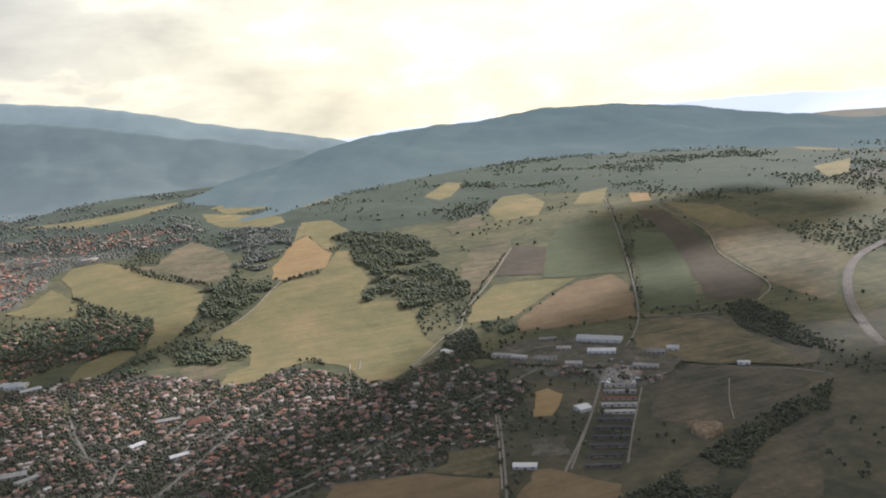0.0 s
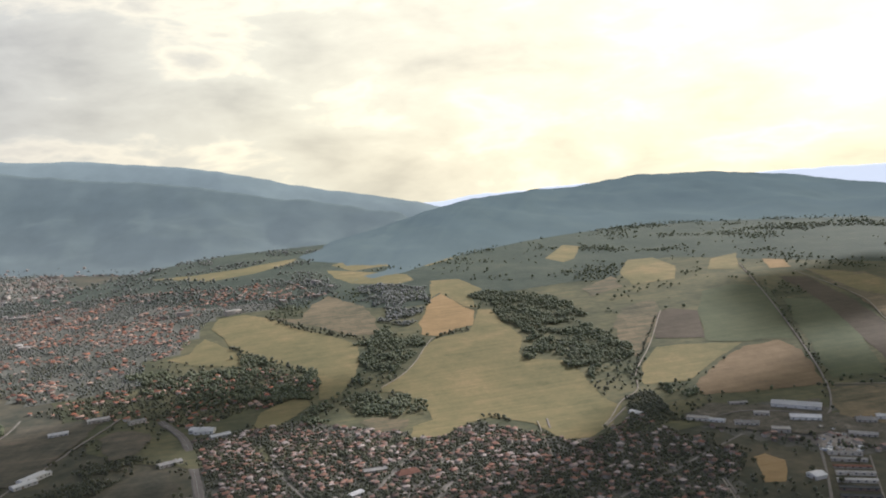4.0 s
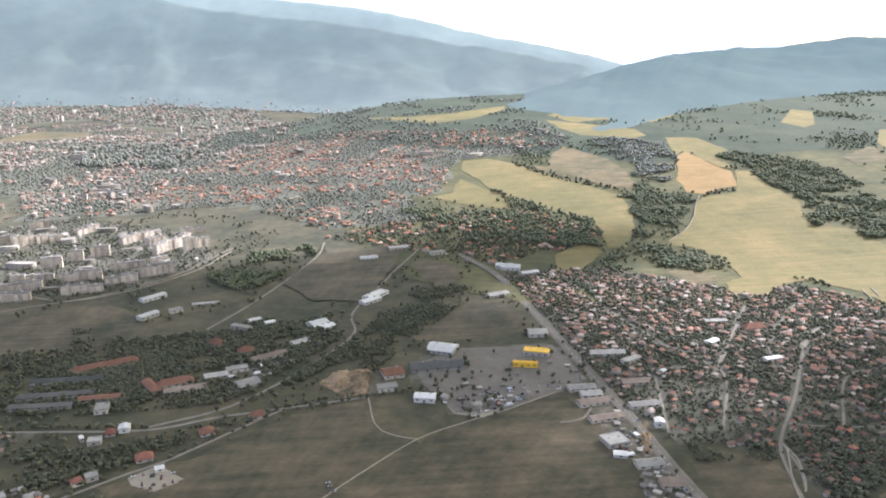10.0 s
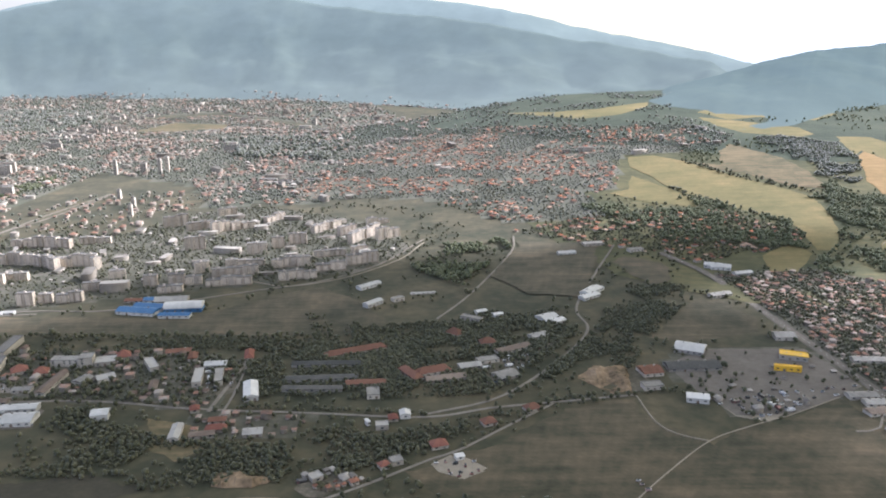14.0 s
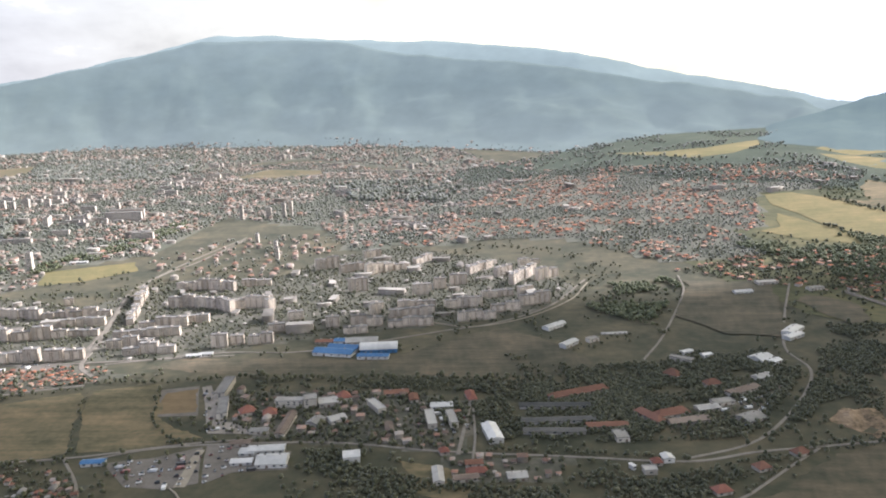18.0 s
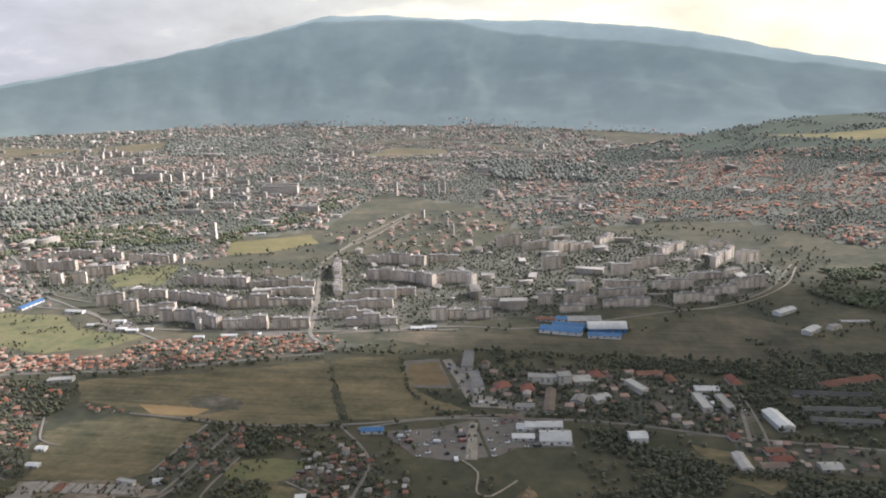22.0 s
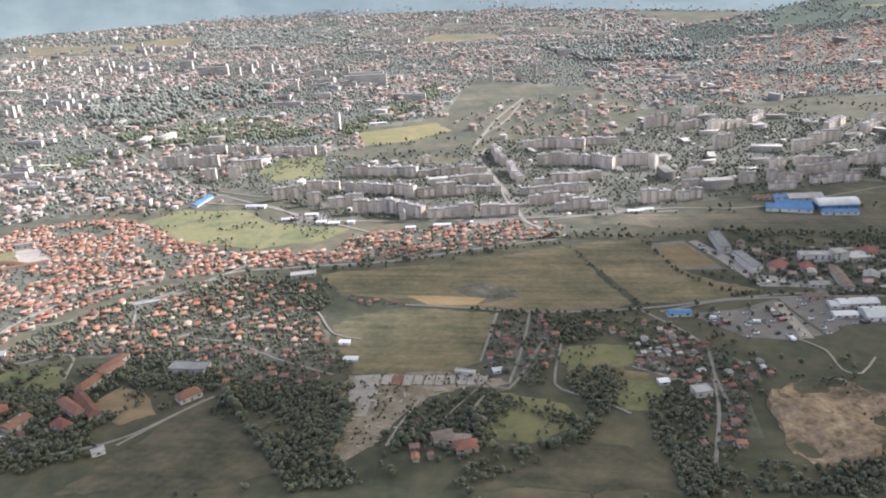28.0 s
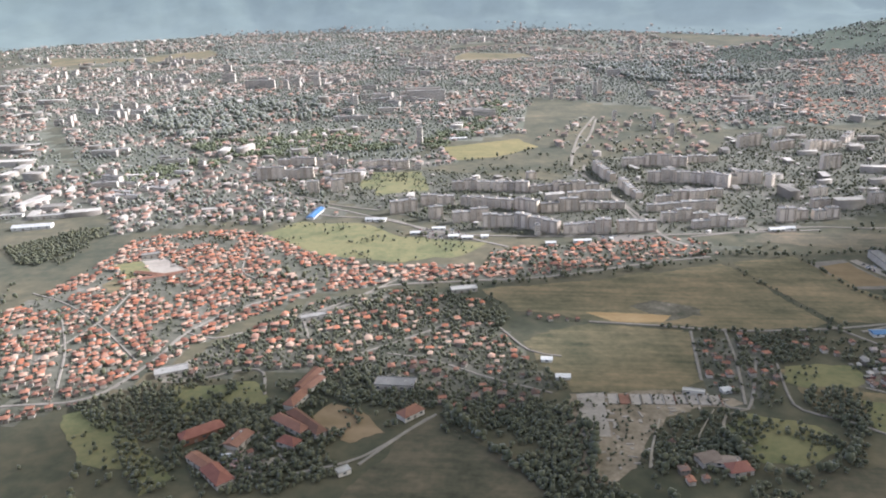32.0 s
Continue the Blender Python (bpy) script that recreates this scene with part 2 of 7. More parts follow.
surface("gravel", [(0.22, 0.195, 0.155), (0.29, 0.258, 0.207), (0.37, 0.333, 0.272)], 0.06, 0.8)
surface("concrete", [(0.2, 0.18, 0.155), (0.3, 0.27, 0.235), (0.4, 0.365, 0.32)], 0.06, 0.5, bump=0.1)
surface("foliage", [(0.06, 0.066, 0.042), (0.086, 0.09, 0.056), (0.122, 0.12, 0.073)], 0.03, 0.9, bump=0.4, random="island", spread=0.3, haze_sheen=0.2)
surface("foliage_tree", [(0.05, 0.055, 0.034), (0.076, 0.08, 0.048), (0.11, 0.108, 0.064)], 0.03, 1.5, bump=0.3, random="object", spread=0.35, haze_sheen=0.14)
surface("bark", [(0.06, 0.045, 0.03), (0.10, 0.075, 0.05)], 0.5, 4.0)
surface("tiles", [(0.10, 0.072, 0.06), (0.19, 0.10, 0.074), (0.27, 0.135, 0.092), (0.16, 0.14, 0.125), (0.23, 0.12, 0.088), (0.31, 0.16, 0.11)], 0.05, 1.5, random="object", spread=0.55)
# paler than the near tiles: haze over the town put into the colour
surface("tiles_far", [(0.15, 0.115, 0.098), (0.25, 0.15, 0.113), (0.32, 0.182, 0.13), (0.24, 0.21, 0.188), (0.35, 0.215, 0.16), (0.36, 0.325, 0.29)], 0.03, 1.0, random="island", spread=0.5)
surface("tiles_red", [(0.17, 0.088, 0.064), (0.29, 0.122, 0.074), (0.38, 0.162, 0.092), (0.27, 0.195, 0.155), (0.33, 0.138, 0.082), (0.4, 0.29, 0.22)], 0.03, 1.0, random="island", spread=0.55)
surface("tiles_brown", [(0.12, 0.09, 0.075), (0.22, 0.128, 0.092), (0.3, 0.16, 0.11), (0.19, 0.165, 0.15), (0.27, 0.145, 0.1), (0.36, 0.31, 0.275)], 0.03, 1.0, random="island", spread=0.55)
surface("render_wall", [(0.16, 0.145, 0.125), (0.28, 0.255, 0.22), (0.46, 0.43, 0.38)], 0.2, 1.5, random="object", spread=0.5)
# far walls kept brighter than render_near, standing in for haze
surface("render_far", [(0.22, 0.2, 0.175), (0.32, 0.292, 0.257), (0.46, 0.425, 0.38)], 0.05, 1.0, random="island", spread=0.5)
surface("panel", [(0.41, 0.355, 0.295), (0.54, 0.47, 0.395), (0.68, 0.6, 0.5)], 0.08, 0.5, random="object", spread=0.4)
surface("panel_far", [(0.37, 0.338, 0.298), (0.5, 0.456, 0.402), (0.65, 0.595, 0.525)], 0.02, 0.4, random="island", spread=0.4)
surface("panel_trim", [(0.38, 0.345, 0.305), (0.52, 0.47, 0.415), (0.65, 0.585, 0.515)], 0.2, 1.0, random="object", spread=0.4)
surface("bitumen", [(0.14, 0.135, 0.13), (0.20, 0.195, 0.19), (0.27, 0.26, 0.25)], 0.1, 0.8, random="object", spread=0.3)
surface("white_sheet", [(0.40, 0.40, 0.39), (0.52, 0.515, 0.50), (0.66, 0.65, 0.63)], 0.1, 0.7, rough=0.5, random="object", spread=0.4)
surface("pale_wall", [(0.33, 0.305, 0.27), (0.44, 0.41, 0.365), (0.56, 0.525, 0.47)], 0.1, 0.7, random="object", spread=0.4)
surface("grey_sheet", [(0.20, 0.192, 0.178), (0.29, 0.278, 0.258), (0.40, 0.385, 0.36)], 0.1, 0.6, rough=0.6, random="object", spread=0.4)
surface("blue_sheet", [(0.045, 0.11, 0.22), (0.06, 0.15, 0.31), (0.09, 0.20, 0.38)], 0.1, 0.7, rough=0.5)
surface("yellow_sheet", [(0.62, 0.38, 0.03), (0.74, 0.46, 0.04), (0.78, 0.52, 0.08)], 0.1, 0.7, rough=0.5)
surface("orange_tile", [(0.135, 0.082, 0.062), (0.19, 0.105, 0.078), (0.245, 0.135, 0.098)], 0.1, 0.7, random="object", spread=0.3)
surface("red_tile", [(0.165, 0.08, 0.064), (0.215, 0.1, 0.078), (0.265, 0.13, 0.1)], 0.1, 0.7, random="object", spread=0.3)
surface("rust_tile", [(0.15, 0.085, 0.06), (0.20, 0.11, 0.08), (0.26, 0.15, 0.11)], 0.1, 0.7, random="object", spread=0.3)
surface("brown_sheet", [(0.15, 0.12, 0.10), (0.21, 0.17, 0.14), (0.28, 0.23, 0.19)], 0.1, 0.7, random="object", spread=0.3)
surface("dark_sheet", [(0.07, 0.072, 0.07), (0.10, 0.10, 0.095), (0.14, 0.135, 0.125)], 0.1, 0.7, random="object", spread=0.3)
surface("pane", [(0.04, 0.05, 0.06), (0.07, 0.085, 0.10)], 0.2, 1.0, rough=0.15)
surface("door_paint", [(0.14, 0.10, 0.07), (0.22, 0.20, 0.18)], 0.2, 1.0, random="object", spread=0.5)
surface("car_paint", [(0.06, 0.06, 0.065), (0.30, 0.12, 0.11), (0.50, 0.50, 0.50), (0.66, 0.66, 0.66), (0.16, 0.20, 0.28), (0.70, 0.70, 0.69)], 0.01, 0.2, rough=0.3, random="object", spread=0.6)
surface("rubber", [(0.02, 0.02, 0.02), (0.035, 0.035, 0.035)], 1.0, 4.0)
# emission carries the haze; the spur's is dimmer, as if in cloud shade
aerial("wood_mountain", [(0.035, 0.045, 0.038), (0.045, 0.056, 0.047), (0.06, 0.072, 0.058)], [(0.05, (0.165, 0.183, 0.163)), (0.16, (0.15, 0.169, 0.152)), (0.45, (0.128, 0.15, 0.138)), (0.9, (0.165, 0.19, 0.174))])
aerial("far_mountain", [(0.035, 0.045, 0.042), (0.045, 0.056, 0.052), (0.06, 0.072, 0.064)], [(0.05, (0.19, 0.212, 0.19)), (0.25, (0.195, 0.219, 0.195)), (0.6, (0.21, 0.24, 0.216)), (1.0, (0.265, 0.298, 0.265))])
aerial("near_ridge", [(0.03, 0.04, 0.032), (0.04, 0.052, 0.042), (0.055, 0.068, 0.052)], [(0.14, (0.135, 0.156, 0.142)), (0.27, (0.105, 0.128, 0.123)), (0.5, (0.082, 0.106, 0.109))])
surface("canopy", [(0.032, 0.046, 0.03), (0.044, 0.06, 0.04), (0.06, 0.076, 0.05), (0.088, 0.097, 0.062)], 0.007, 0.09, bump=2.0, haze_sheen=0.06)
# glows evenly to imitate the bright haze before the farthest range
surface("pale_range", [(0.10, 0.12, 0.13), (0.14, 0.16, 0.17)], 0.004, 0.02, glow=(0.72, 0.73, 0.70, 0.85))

# flat roofs lightened in colour to suggest the distant haze
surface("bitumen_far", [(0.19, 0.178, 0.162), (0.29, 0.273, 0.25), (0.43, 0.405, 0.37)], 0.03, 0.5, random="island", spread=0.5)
# dimmer copy of the wall render: tree shade in the villages put into colour
surface("render_near", [(0.17, 0.152, 0.13), (0.27, 0.246, 0.213), (0.42, 0.388, 0.342)], 0.05, 1.0, random="island", spread=0.55)
# foliage paled for the haze over the hill, by colour alone
surface("foliage_hill_hazed", [(0.085, 0.1, 0.056), (0.11, 0.122, 0.07), (0.138, 0.144, 0.086)], 0.01, 0.3, random="island", spread=0.2, haze_sheen=0.14)
surface("yards_far", [(0.068, 0.076, 0.05), (0.108, 0.11, 0.08), (0.17, 0.16, 0.128)], 0.012, 0.1, haze_sheen=0.1)
surface("rubble", [(0.06, 0.063, 0.045), (0.095, 0.09, 0.068), (0.15, 0.135, 0.105), (0.26, 0.23, 0.19)], 0.06, 0.5, bump=0.6)
surface("debris", [(0.085, 0.078, 0.052), (0.155, 0.13, 0.092), (0.24, 0.2, 0.148), (0.33, 0.282, 0.218)], 0.05, 0.4, bump=0.6)
surface("street", [(0.16, 0.147, 0.125), (0.22, 0.2, 0.172), (0.285, 0.262, 0.226)], 0.06, 0.8)
surface("vapour", [(0.75, 0.75, 0.76), (0.82, 0.82, 0.82)], 0.01, 0.05)
surface("yards", [(0.045, 0.05, 0.033), (0.075, 0.076, 0.053), (0.125, 0.118, 0.092), (0.22, 0.203, 0.175)], 0.03, 0.22, bump=0.3, haze_sheen=0.1)
# paler again: thicker haze over far trees mixed into the leaf colour
surface("foliage_far_hazed", [(0.095, 0.102, 0.08), (0.122, 0.129, 0.098), (0.155, 0.16, 0.122)], 0.01, 0.3, random="island", spread=0.25, haze_sheen=0.46)

# ---- helpers for meshes ----


def mesh_of(name, verts, faces, mats, index=None, smooth=False):
    me = bpy.data.meshes.new(name)
    me.from_pydata([tuple(v) for v in verts], [], [tuple(f) for f in faces])
    for m in mats:
        me.materials.append(MATS[m])
    if index is not None:
        me.polygons.foreach_set("material_index", np.asarray(index, dtype=np.int32))
    if smooth:
        me.polygons.foreach_set("use_smooth", np.ones(len(me.polygons), dtype=bool))
    me.update()
    return me


def quads_mesh(name, verts, quads, mats, index=None, smooth=False):
    """A large mesh from numpy arrays of places and of four corners a face (three where the last two agree are not allowed)."""
    me = bpy.data.meshes.new(name)
    k = quads.shape[1]
    me.vertices.add(len(verts))
    me.vertices.foreach_set("co", np.asarray(verts, dtype=np.float32).ravel())
    me.loops.add(quads.size)
    me.loops.foreach_set("vertex_index", quads.astype(np.int32).ravel())
    me.polygons.add(len(quads))
    me.polygons.foreach_set("loop_start", (np.arange(len(quads)) * k).astype(np.int32))
    for m in mats:
        me.materials.append(MATS[m])
    if index is not None:
        me.polygons.foreach_set("material_index", np.asarray(index, dtype=np.int32))
    if smooth:
        me.polygons.foreach_set("use_smooth", np.ones(len(quads), dtype=bool))
    me.update(calc_edges=True)
    me.validate()
    return me


def linked(name, me, parent=None, label=""):
    ob = new(name, me)
    if parent is not None:
        ob.parent = parent
    return tagged(ob, label) if label else ob


BOX_F = [(0, 3, 2, 1), (4, 5, 6, 7), (0, 1, 5, 4), (1, 2, 6, 5), (2, 3, 7, 6), (3, 0, 4, 7)]


def box(x0, x1, y0, y1, z0, z1):
    return [(x0, y0, z0), (x1, y0, z0), (x1, y1, z0), (x0, y1, z0), (x0, y0, z1), (x1, y0, z1), (x1, y1, z1), (x0, y1, z1)]


def boxes_mesh(name, spans, mat):
    v, f = [], []
    for s in spans:
        k = len(v)
        v += box(*s)
        f += [tuple(k + i for i in q) for q in BOX_F]
    return mesh_of(name, v, f, [mat])


def ground_height(x, y):
    """The plain is level; south of the town the land swells into the meadow hill."""
    u, v = np.asarray(x) / 220.0, np.asarray(y) / 220.0
    d = 0.18 * np.logaddexp(0, (v - 3.2 + 0.3 * (u - 3)) / 0.18)
    s = np.clip((u + 1.5) / 3.5, 0, 1)
    back = np.clip((np.asarray(y) - 1950 - 0.25 * np.maximum(x, 0)) / 400, 0, 1)
    return 110 * (1 - np.exp(-0.25 * d)) * s * s * (3 - 2 * s) * (1 - back) - 25 * back


def inside(poly, x, y):
    x, y = np.asarray(x), np.asarray(y)
    hit = np.zeros(x.shape, dtype=bool)
    for (x1, y1), (x2, y2) in zip(poly, poly[1:] + poly[:1]):
        if y1 != y2:
            hit ^= ((y1 > y) != (y2 > y)) & (x < (x2 - x1) * (y - y1) / (y2 - y1) + x1)
    return hit


rng = np.random.default_rng(7)

# ---- ground ----
xs, ys = np.linspace(-4200, 3800, 276), np.linspace(-900, 4900, 201)
gx, gy = np.meshgrid(xs, ys)
gv = np.stack([gx, gy, ground_height(gx, gy)], -1).reshape(-1, 3)
a = (np.arange(200)[:, None] * 276 + np.arange(275)[None]).ravel()
ground = tagged(linked("ground", quads_mesh("ground", gv, np.stack([a, a + 1, a + 277, a + 276], 1), ["turf"], smooth=True)), "dry grassy plain and hills with scrub", "ground", kind="structure")

KEEP_OUT, YARDS, GRASS, CLEARINGS = [], [], [], []
FIELD_LABEL = {"gold": "sun-dried golden meadow with mown streaks", "stubble": "pale orange stubble field on the hill", "olive": "olive green grass field with dry patches", "green": "dark green crop field", "dgreen": "dull green open grassland", "lgreen": "fresh green grass with low bushes", "plough": "dark brown ploughed field", "brown": "brown harvested field", "earth": "bare yellowish dug-up earth", "char": "blackened burnt ground", "asphalt": "grey asphalt yard with parked vehicles", "concrete": "pale cracked concrete yard", "gravel": "pale gravel surface", "rubble": "rough stony ground with weeds", "debris": "overgrown rubble and broken concrete"}


def outline(poly, step, wobble):
    """The corners of a plot joined by uneven, slightly wandering edges."""
    pts, seed = [], random.uniform(0, 50)
    for (x1, y1), (x2, y2) in zip(poly, poly[1:] + poly[:1]):
        n = max(1, int(math.hypot(x2 - x1, y2 - y1) / step))
        for k in range(n):
            s = k / n
            x, y = x1 + (x2 - x1) * s, y1 + (y2 - y1) * s
            slow = noise.noise_vector(Vector((x * 0.035, y * 0.035, seed))) * wobble * 1.6
            pts.append((x + slow.x + random.uniform(-1, 1) * wobble * 0.3, y + slow.y + random.uniform(-1, 1) * wobble * 0.3))
    return pts


def draped(name, poly, mat, lift):
    bm = bmesh.new()
    bm.faces.new([bm.verts.new((x, y, 0)) for x, y in poly])
    bmesh.ops.triangulate(bm, faces=bm.faces[:])
    if max(ground_height(x, y) for x, y in poly) > 0.3:
        for _ in range(5):
            long = [e for e in bm.edges if e.calc_length() > 24]
            if not long:
                break
            bmesh.ops.subdivide_edges(bm, edges=long, cuts=1)
            bmesh.ops.triangulate(bm, faces=[f for f in bm.faces if len(f.verts) > 3])
    if mat == "earth":
        for _ in range(6):
            long = [e for e in bm.edges if e.calc_length() > 4]
            if not long or len(bm.faces) > 20000:
                break
            bmesh.ops.subdivide_edges(bm, edges=long, cuts=1)
            bmesh.ops.triangulate(bm, faces=[f for f in bm.faces if len(f.verts) > 3])
    for v in bm.verts:
        v.co.z = float(ground_height(v.co.x, v.co.y)) + lift
        if mat == "earth" and not v.is_boundary:
            step = noise.fractal(v.co * 0.035, 1.0, 2.0, 4)
            v.co.z += 1.8 + 2.6 * (round(step * 3) / 3) + 2.4 * step
    for f in bm.faces:
        if f.normal.z < 0:
            f.normal_flip()
    me = bpy.data.meshes.new(name)
    bm.to_mesh(me)
    bm.free()
    me.materials.append(MATS[mat])
    return linked(name, me)


field_count = 0


def field(name, mat, poly):
    global field_count
    field_count += 1
    big = max(ground_height(x, y) for x, y in poly) > 0.3
    ob = draped(name, outline(poly, 4.0, 4.5 if mat in ("earth", "char", "dgreen", "rubble", "debris") else 0.5 if mat in ("asphalt", "concrete", "gravel") else 3.4 if mat in ("lgreen", "olive", "brown") else 1.7), mat, (0.9 if big else 0.05) + 0.0015 * field_count)
    if name == "clearing":
        CLEARINGS.append(poly)
    if mat == "lgreen":
        GRASS.append(poly)
    if name not in ("yard",):
        KEEP_OUT.append(poly)
    else:
        YARDS.append(poly)
    return tagged(ob, FIELD_LABEL[mat], "field", kind="structure")


tagged(draped("hill_meadow", outline([(250, 700), (330, 640), (700, 560), (1100, 480), (1700, 560), (1900, 900), (1500, 1000), (1250, 1320), (1000, 1250), (800, 1330), (620, 1250), (400, 1330), (230, 1200), (150, 960)], 22, 9), "meadow", 0.45), "rough yellow-green meadows on the hillside", "meadow", kind="structure")
field("meadow", "gold", [(557, 727), (545, 776), (520, 784), (531, 804), (561, 828), (589, 874), (608, 912), (633, 949), (684, 957), (701, 988), (733, 1065), (753, 1055), (741, 978), (739, 900), (711, 845), (709, 818), (746, 790), (746, 737), (733, 669), (731, 628), (700, 585), (664, 561), (644, 566), (636, 621), (606, 657), (582, 652), (542, 621), (519, 637), (529, 664), (553, 676)])
field("stubble_field", "stubble", [(623, 973), (634, 1031), (662, 1103), (688, 1167), (716, 1206), (721, 1090), (729, 1063), (698, 985), (669, 979), (643, 955)])
field("meadow", "gold", [(733, 1326), (782, 1311), (788, 1198), (753, 1163), (738, 1078), (722, 1094), (717, 1210), (691, 1175), (711, 1253)])
field("meadow", "gold", [(357, 1222), (399, 1225), (435, 1174), (474, 1081), (508, 1027), (531, 973), (529, 939), (518, 892), (509, 852), (476, 790), (455, 790), (468, 851), (465, 891), (447, 901), (416, 954), (389, 1003), (371, 1045), (365, 1093), (347, 1159)])
field("meadow", "gold", [(290, 1031), (317, 1040), (337, 1110), (366, 1046), (387, 994), (382, 951), (331, 978)])
field("meadow", "olive", [(479, 1145), (504, 1235), (542, 1290), (579, 1182), (583, 1075), (566, 1007), (531, 1020), (499, 1089), (469, 1119), (441, 1171)])
field("meadow", "gold", [(578, 1571), (638, 1509), (711, 1422), (707, 1353), (671, 1326), (598, 1385), (579, 1461)])
field("meadow", "gold", [(598, 1643), (700, 1747), (786, 1781), (859, 1648), (848, 1559), (773, 1495), (692, 1554), (624, 1529)])
field("meadow", "gold", [(200, 1824), (311, 1730), (403, 1727), (502, 1801), (545, 1827), (523, 1747), (436, 1633), (348, 1600)])
field("meadow", "olive", [(484, 701), (501, 709), (532, 688), (521, 661), (495, 662)])
field("meadow", "gold", [(393, 778), (441, 816), (446, 777), (408, 725), (383, 729)])
field("ploughed_field", "plough", [(934, 911), (977, 930), (1003, 901), (938, 790), (884, 815)])
field("crop_field", "green", [(1007, 906), (1077, 996), (1150, 1015), (1176, 969), (1056, 784), (1029, 738), (993, 756), (972, 755), (934, 779)])
field("meadow", "olive", [(866, 889), (915, 961), (987, 993), (952, 917), (884, 824), (827, 759), (833, 812)])
field("meadow", "gold", [(813, 729), (868, 788), (929, 772), (965, 754), (907, 720), (837, 672), (787, 680)])
field("ploughed_field", "brown", [(835, 661), (901, 708), (962, 744), (1010, 745), (1008, 703), (970, 633), (947, 602), (884, 610), (826, 624)])
field("meadow", "gold", [(1045, 1197), (1124, 1311), (1177, 1306), (1159, 1197), (1094, 1100), (1014, 1095)])
field("meadow", "olive", [(930, 1112), (1020, 1178), (992, 1095), (918, 1051)])
field("meadow", "gold", [(1188, 1143), (1257, 1230), (1331, 1258), (1230, 1113)])
field("stubble_field", "stubble", [(1323, 1174), (1347, 1144), (1309, 1079), (1275, 1088)])
field("crop_field", "green", [(1146, 899), (1183, 872), (1109, 721), (1028, 602), (969, 613), (1021, 697), (1080, 798)])
field("rough_ground", "plough", [(1238, 1024), (1275, 1000), (1219, 843), (1168, 737), (1140, 622), (1094, 582), (1050, 609), (1097, 702), (1171, 841)])
field("meadow", "olive", [(1315, 1053), (1369, 982), (1343, 843), (1280, 647), (1146, 525), (1148, 624), (1186, 750), (1244, 871)])
field("meadow", "gold", [(1316, 1046), (1363, 976), (1343, 867), (1284, 825), (1264, 884)])
field("grassland", "dgreen", [(956, 596), (1015, 568), (1028, 526), (1058, 458), (988, 394), (880, 481)])
field("meadow", "gold", [(1006, 1435), (1123, 1601), (1143, 1550), (1050, 1391), (1014, 1363)])
field("meadow", "gold", [(1769, 1171), (1912, 1207), (1756, 1068), (1680, 1046)])
field("meadow", "gold", [(2056, 1557), (2171, 1558), (2160, 1430), (2032, 1315), (1979, 1407)])
field("yard", "asphalt", [(330, 356), (346, 354), (356, 317), (355, 283), (316, 293)])
field("yard", "asphalt", [(323, 396), (344, 397), (338, 366), (324, 363)])
field("yard", "gravel", [(236, 447), (274, 459), (284, 444), (257, 423), (240, 431)])
field("yard", "rubble", [(157, 355), (164, 364), (171, 354), (167, 344)])
field("crop_field", "dgreen", [(451, 320), (473, 318), (487, 289), (515, 280), (491, 250), (423, 267)])
field("bare_lot", "rubble", [(395, 291), (413, 296), (415, 286), (401, 279), (394, 282)])
field("stubble_field", "stubble", [(757, 465), (770, 468), (774, 448), (759, 428), (744, 413), (732, 416)])
field("bare_field", "brown", [(665, 312), (682, 326), (692, 336), (702, 333), (728, 291), (707, 266), (692, 257), (666, 251), (660, 265), (661, 282)])
field("bare_field", "brown", [(572, 385), (628, 368), (665, 338), (661, 320), (653, 302), (610, 332), (555, 353)])
field("grassland", "olive", [(555, 352), (610, 332), (653, 301), (650, 292), (644, 276), (647, 259), (543, 311)])
field("meadow", "olive", [(655, 392), (683, 383), (667, 341), (629, 370), (648, 377)])
field("crop_field", "dgreen", [(915, 314), (887, 314), (843, 297), (809, 276), (773, 249), (744, 230), (727, 219), (779, 192)])
field("grassland", "dgreen", [(854, 433), (913, 454), (966, 397), (952, 362), (877, 332), (835, 324), (818, 349), (807, 373)])
field("clearing", "dgreen", [(773, 295), (793, 301), (794, 284), (779, 268), (766, 266), (760, 276)])
field("crop_field", "olive", [(941, 589), (994, 572), (1013, 518), (992, 430), (979, 401), (933, 430), (903, 461), (892, 522)])
field("rough_ground", "rubble", [(766, 576), (817, 601), (857, 566), (912, 569), (886, 526), (910, 469), (878, 440), (846, 443), (867, 477), (828, 489), (797, 516), (777, 535)])
field("yard", "asphalt", [(825, 485), (862, 481), (842, 441), (812, 446)])
field("rough_ground", "rubble", [(713, 382), (735, 372), (720, 345), (699, 357)])
field("rough_ground", "earth", [(822, 352), (839, 346), (830, 323), (809, 320), (809, 335)])
field("grassland", "dgreen", [(143, 444), (186, 461), (190, 422), (215, 400), (273, 429), (317, 454), (335, 370), (314, 301), (58, 352), (41, 371), (76, 392)])
field("grassland", "dgreen", [(357, 356), (410, 354), (404, 328), (395, 292), (361, 291)])
field("grassland", "dgreen", [(454, 326), (491, 304), (467, 272), (428, 280)])
field("grassland", "dgreen", [(-179, 621), (-137, 627), (-89, 679), (-48, 703), (1, 644), (17, 604), (-2, 575), (-81, 577), (-144, 586), (-263, 589), (-346, 603), (-324, 627), (-212, 623)])
field("grassland", "dgreen", [(152, 852), (242, 834), (185, 658), (143, 673), (110, 726)])
field("grassland", "dgreen", [(256, 788), (288, 766), (284, 710), (260, 693), (236, 769)])
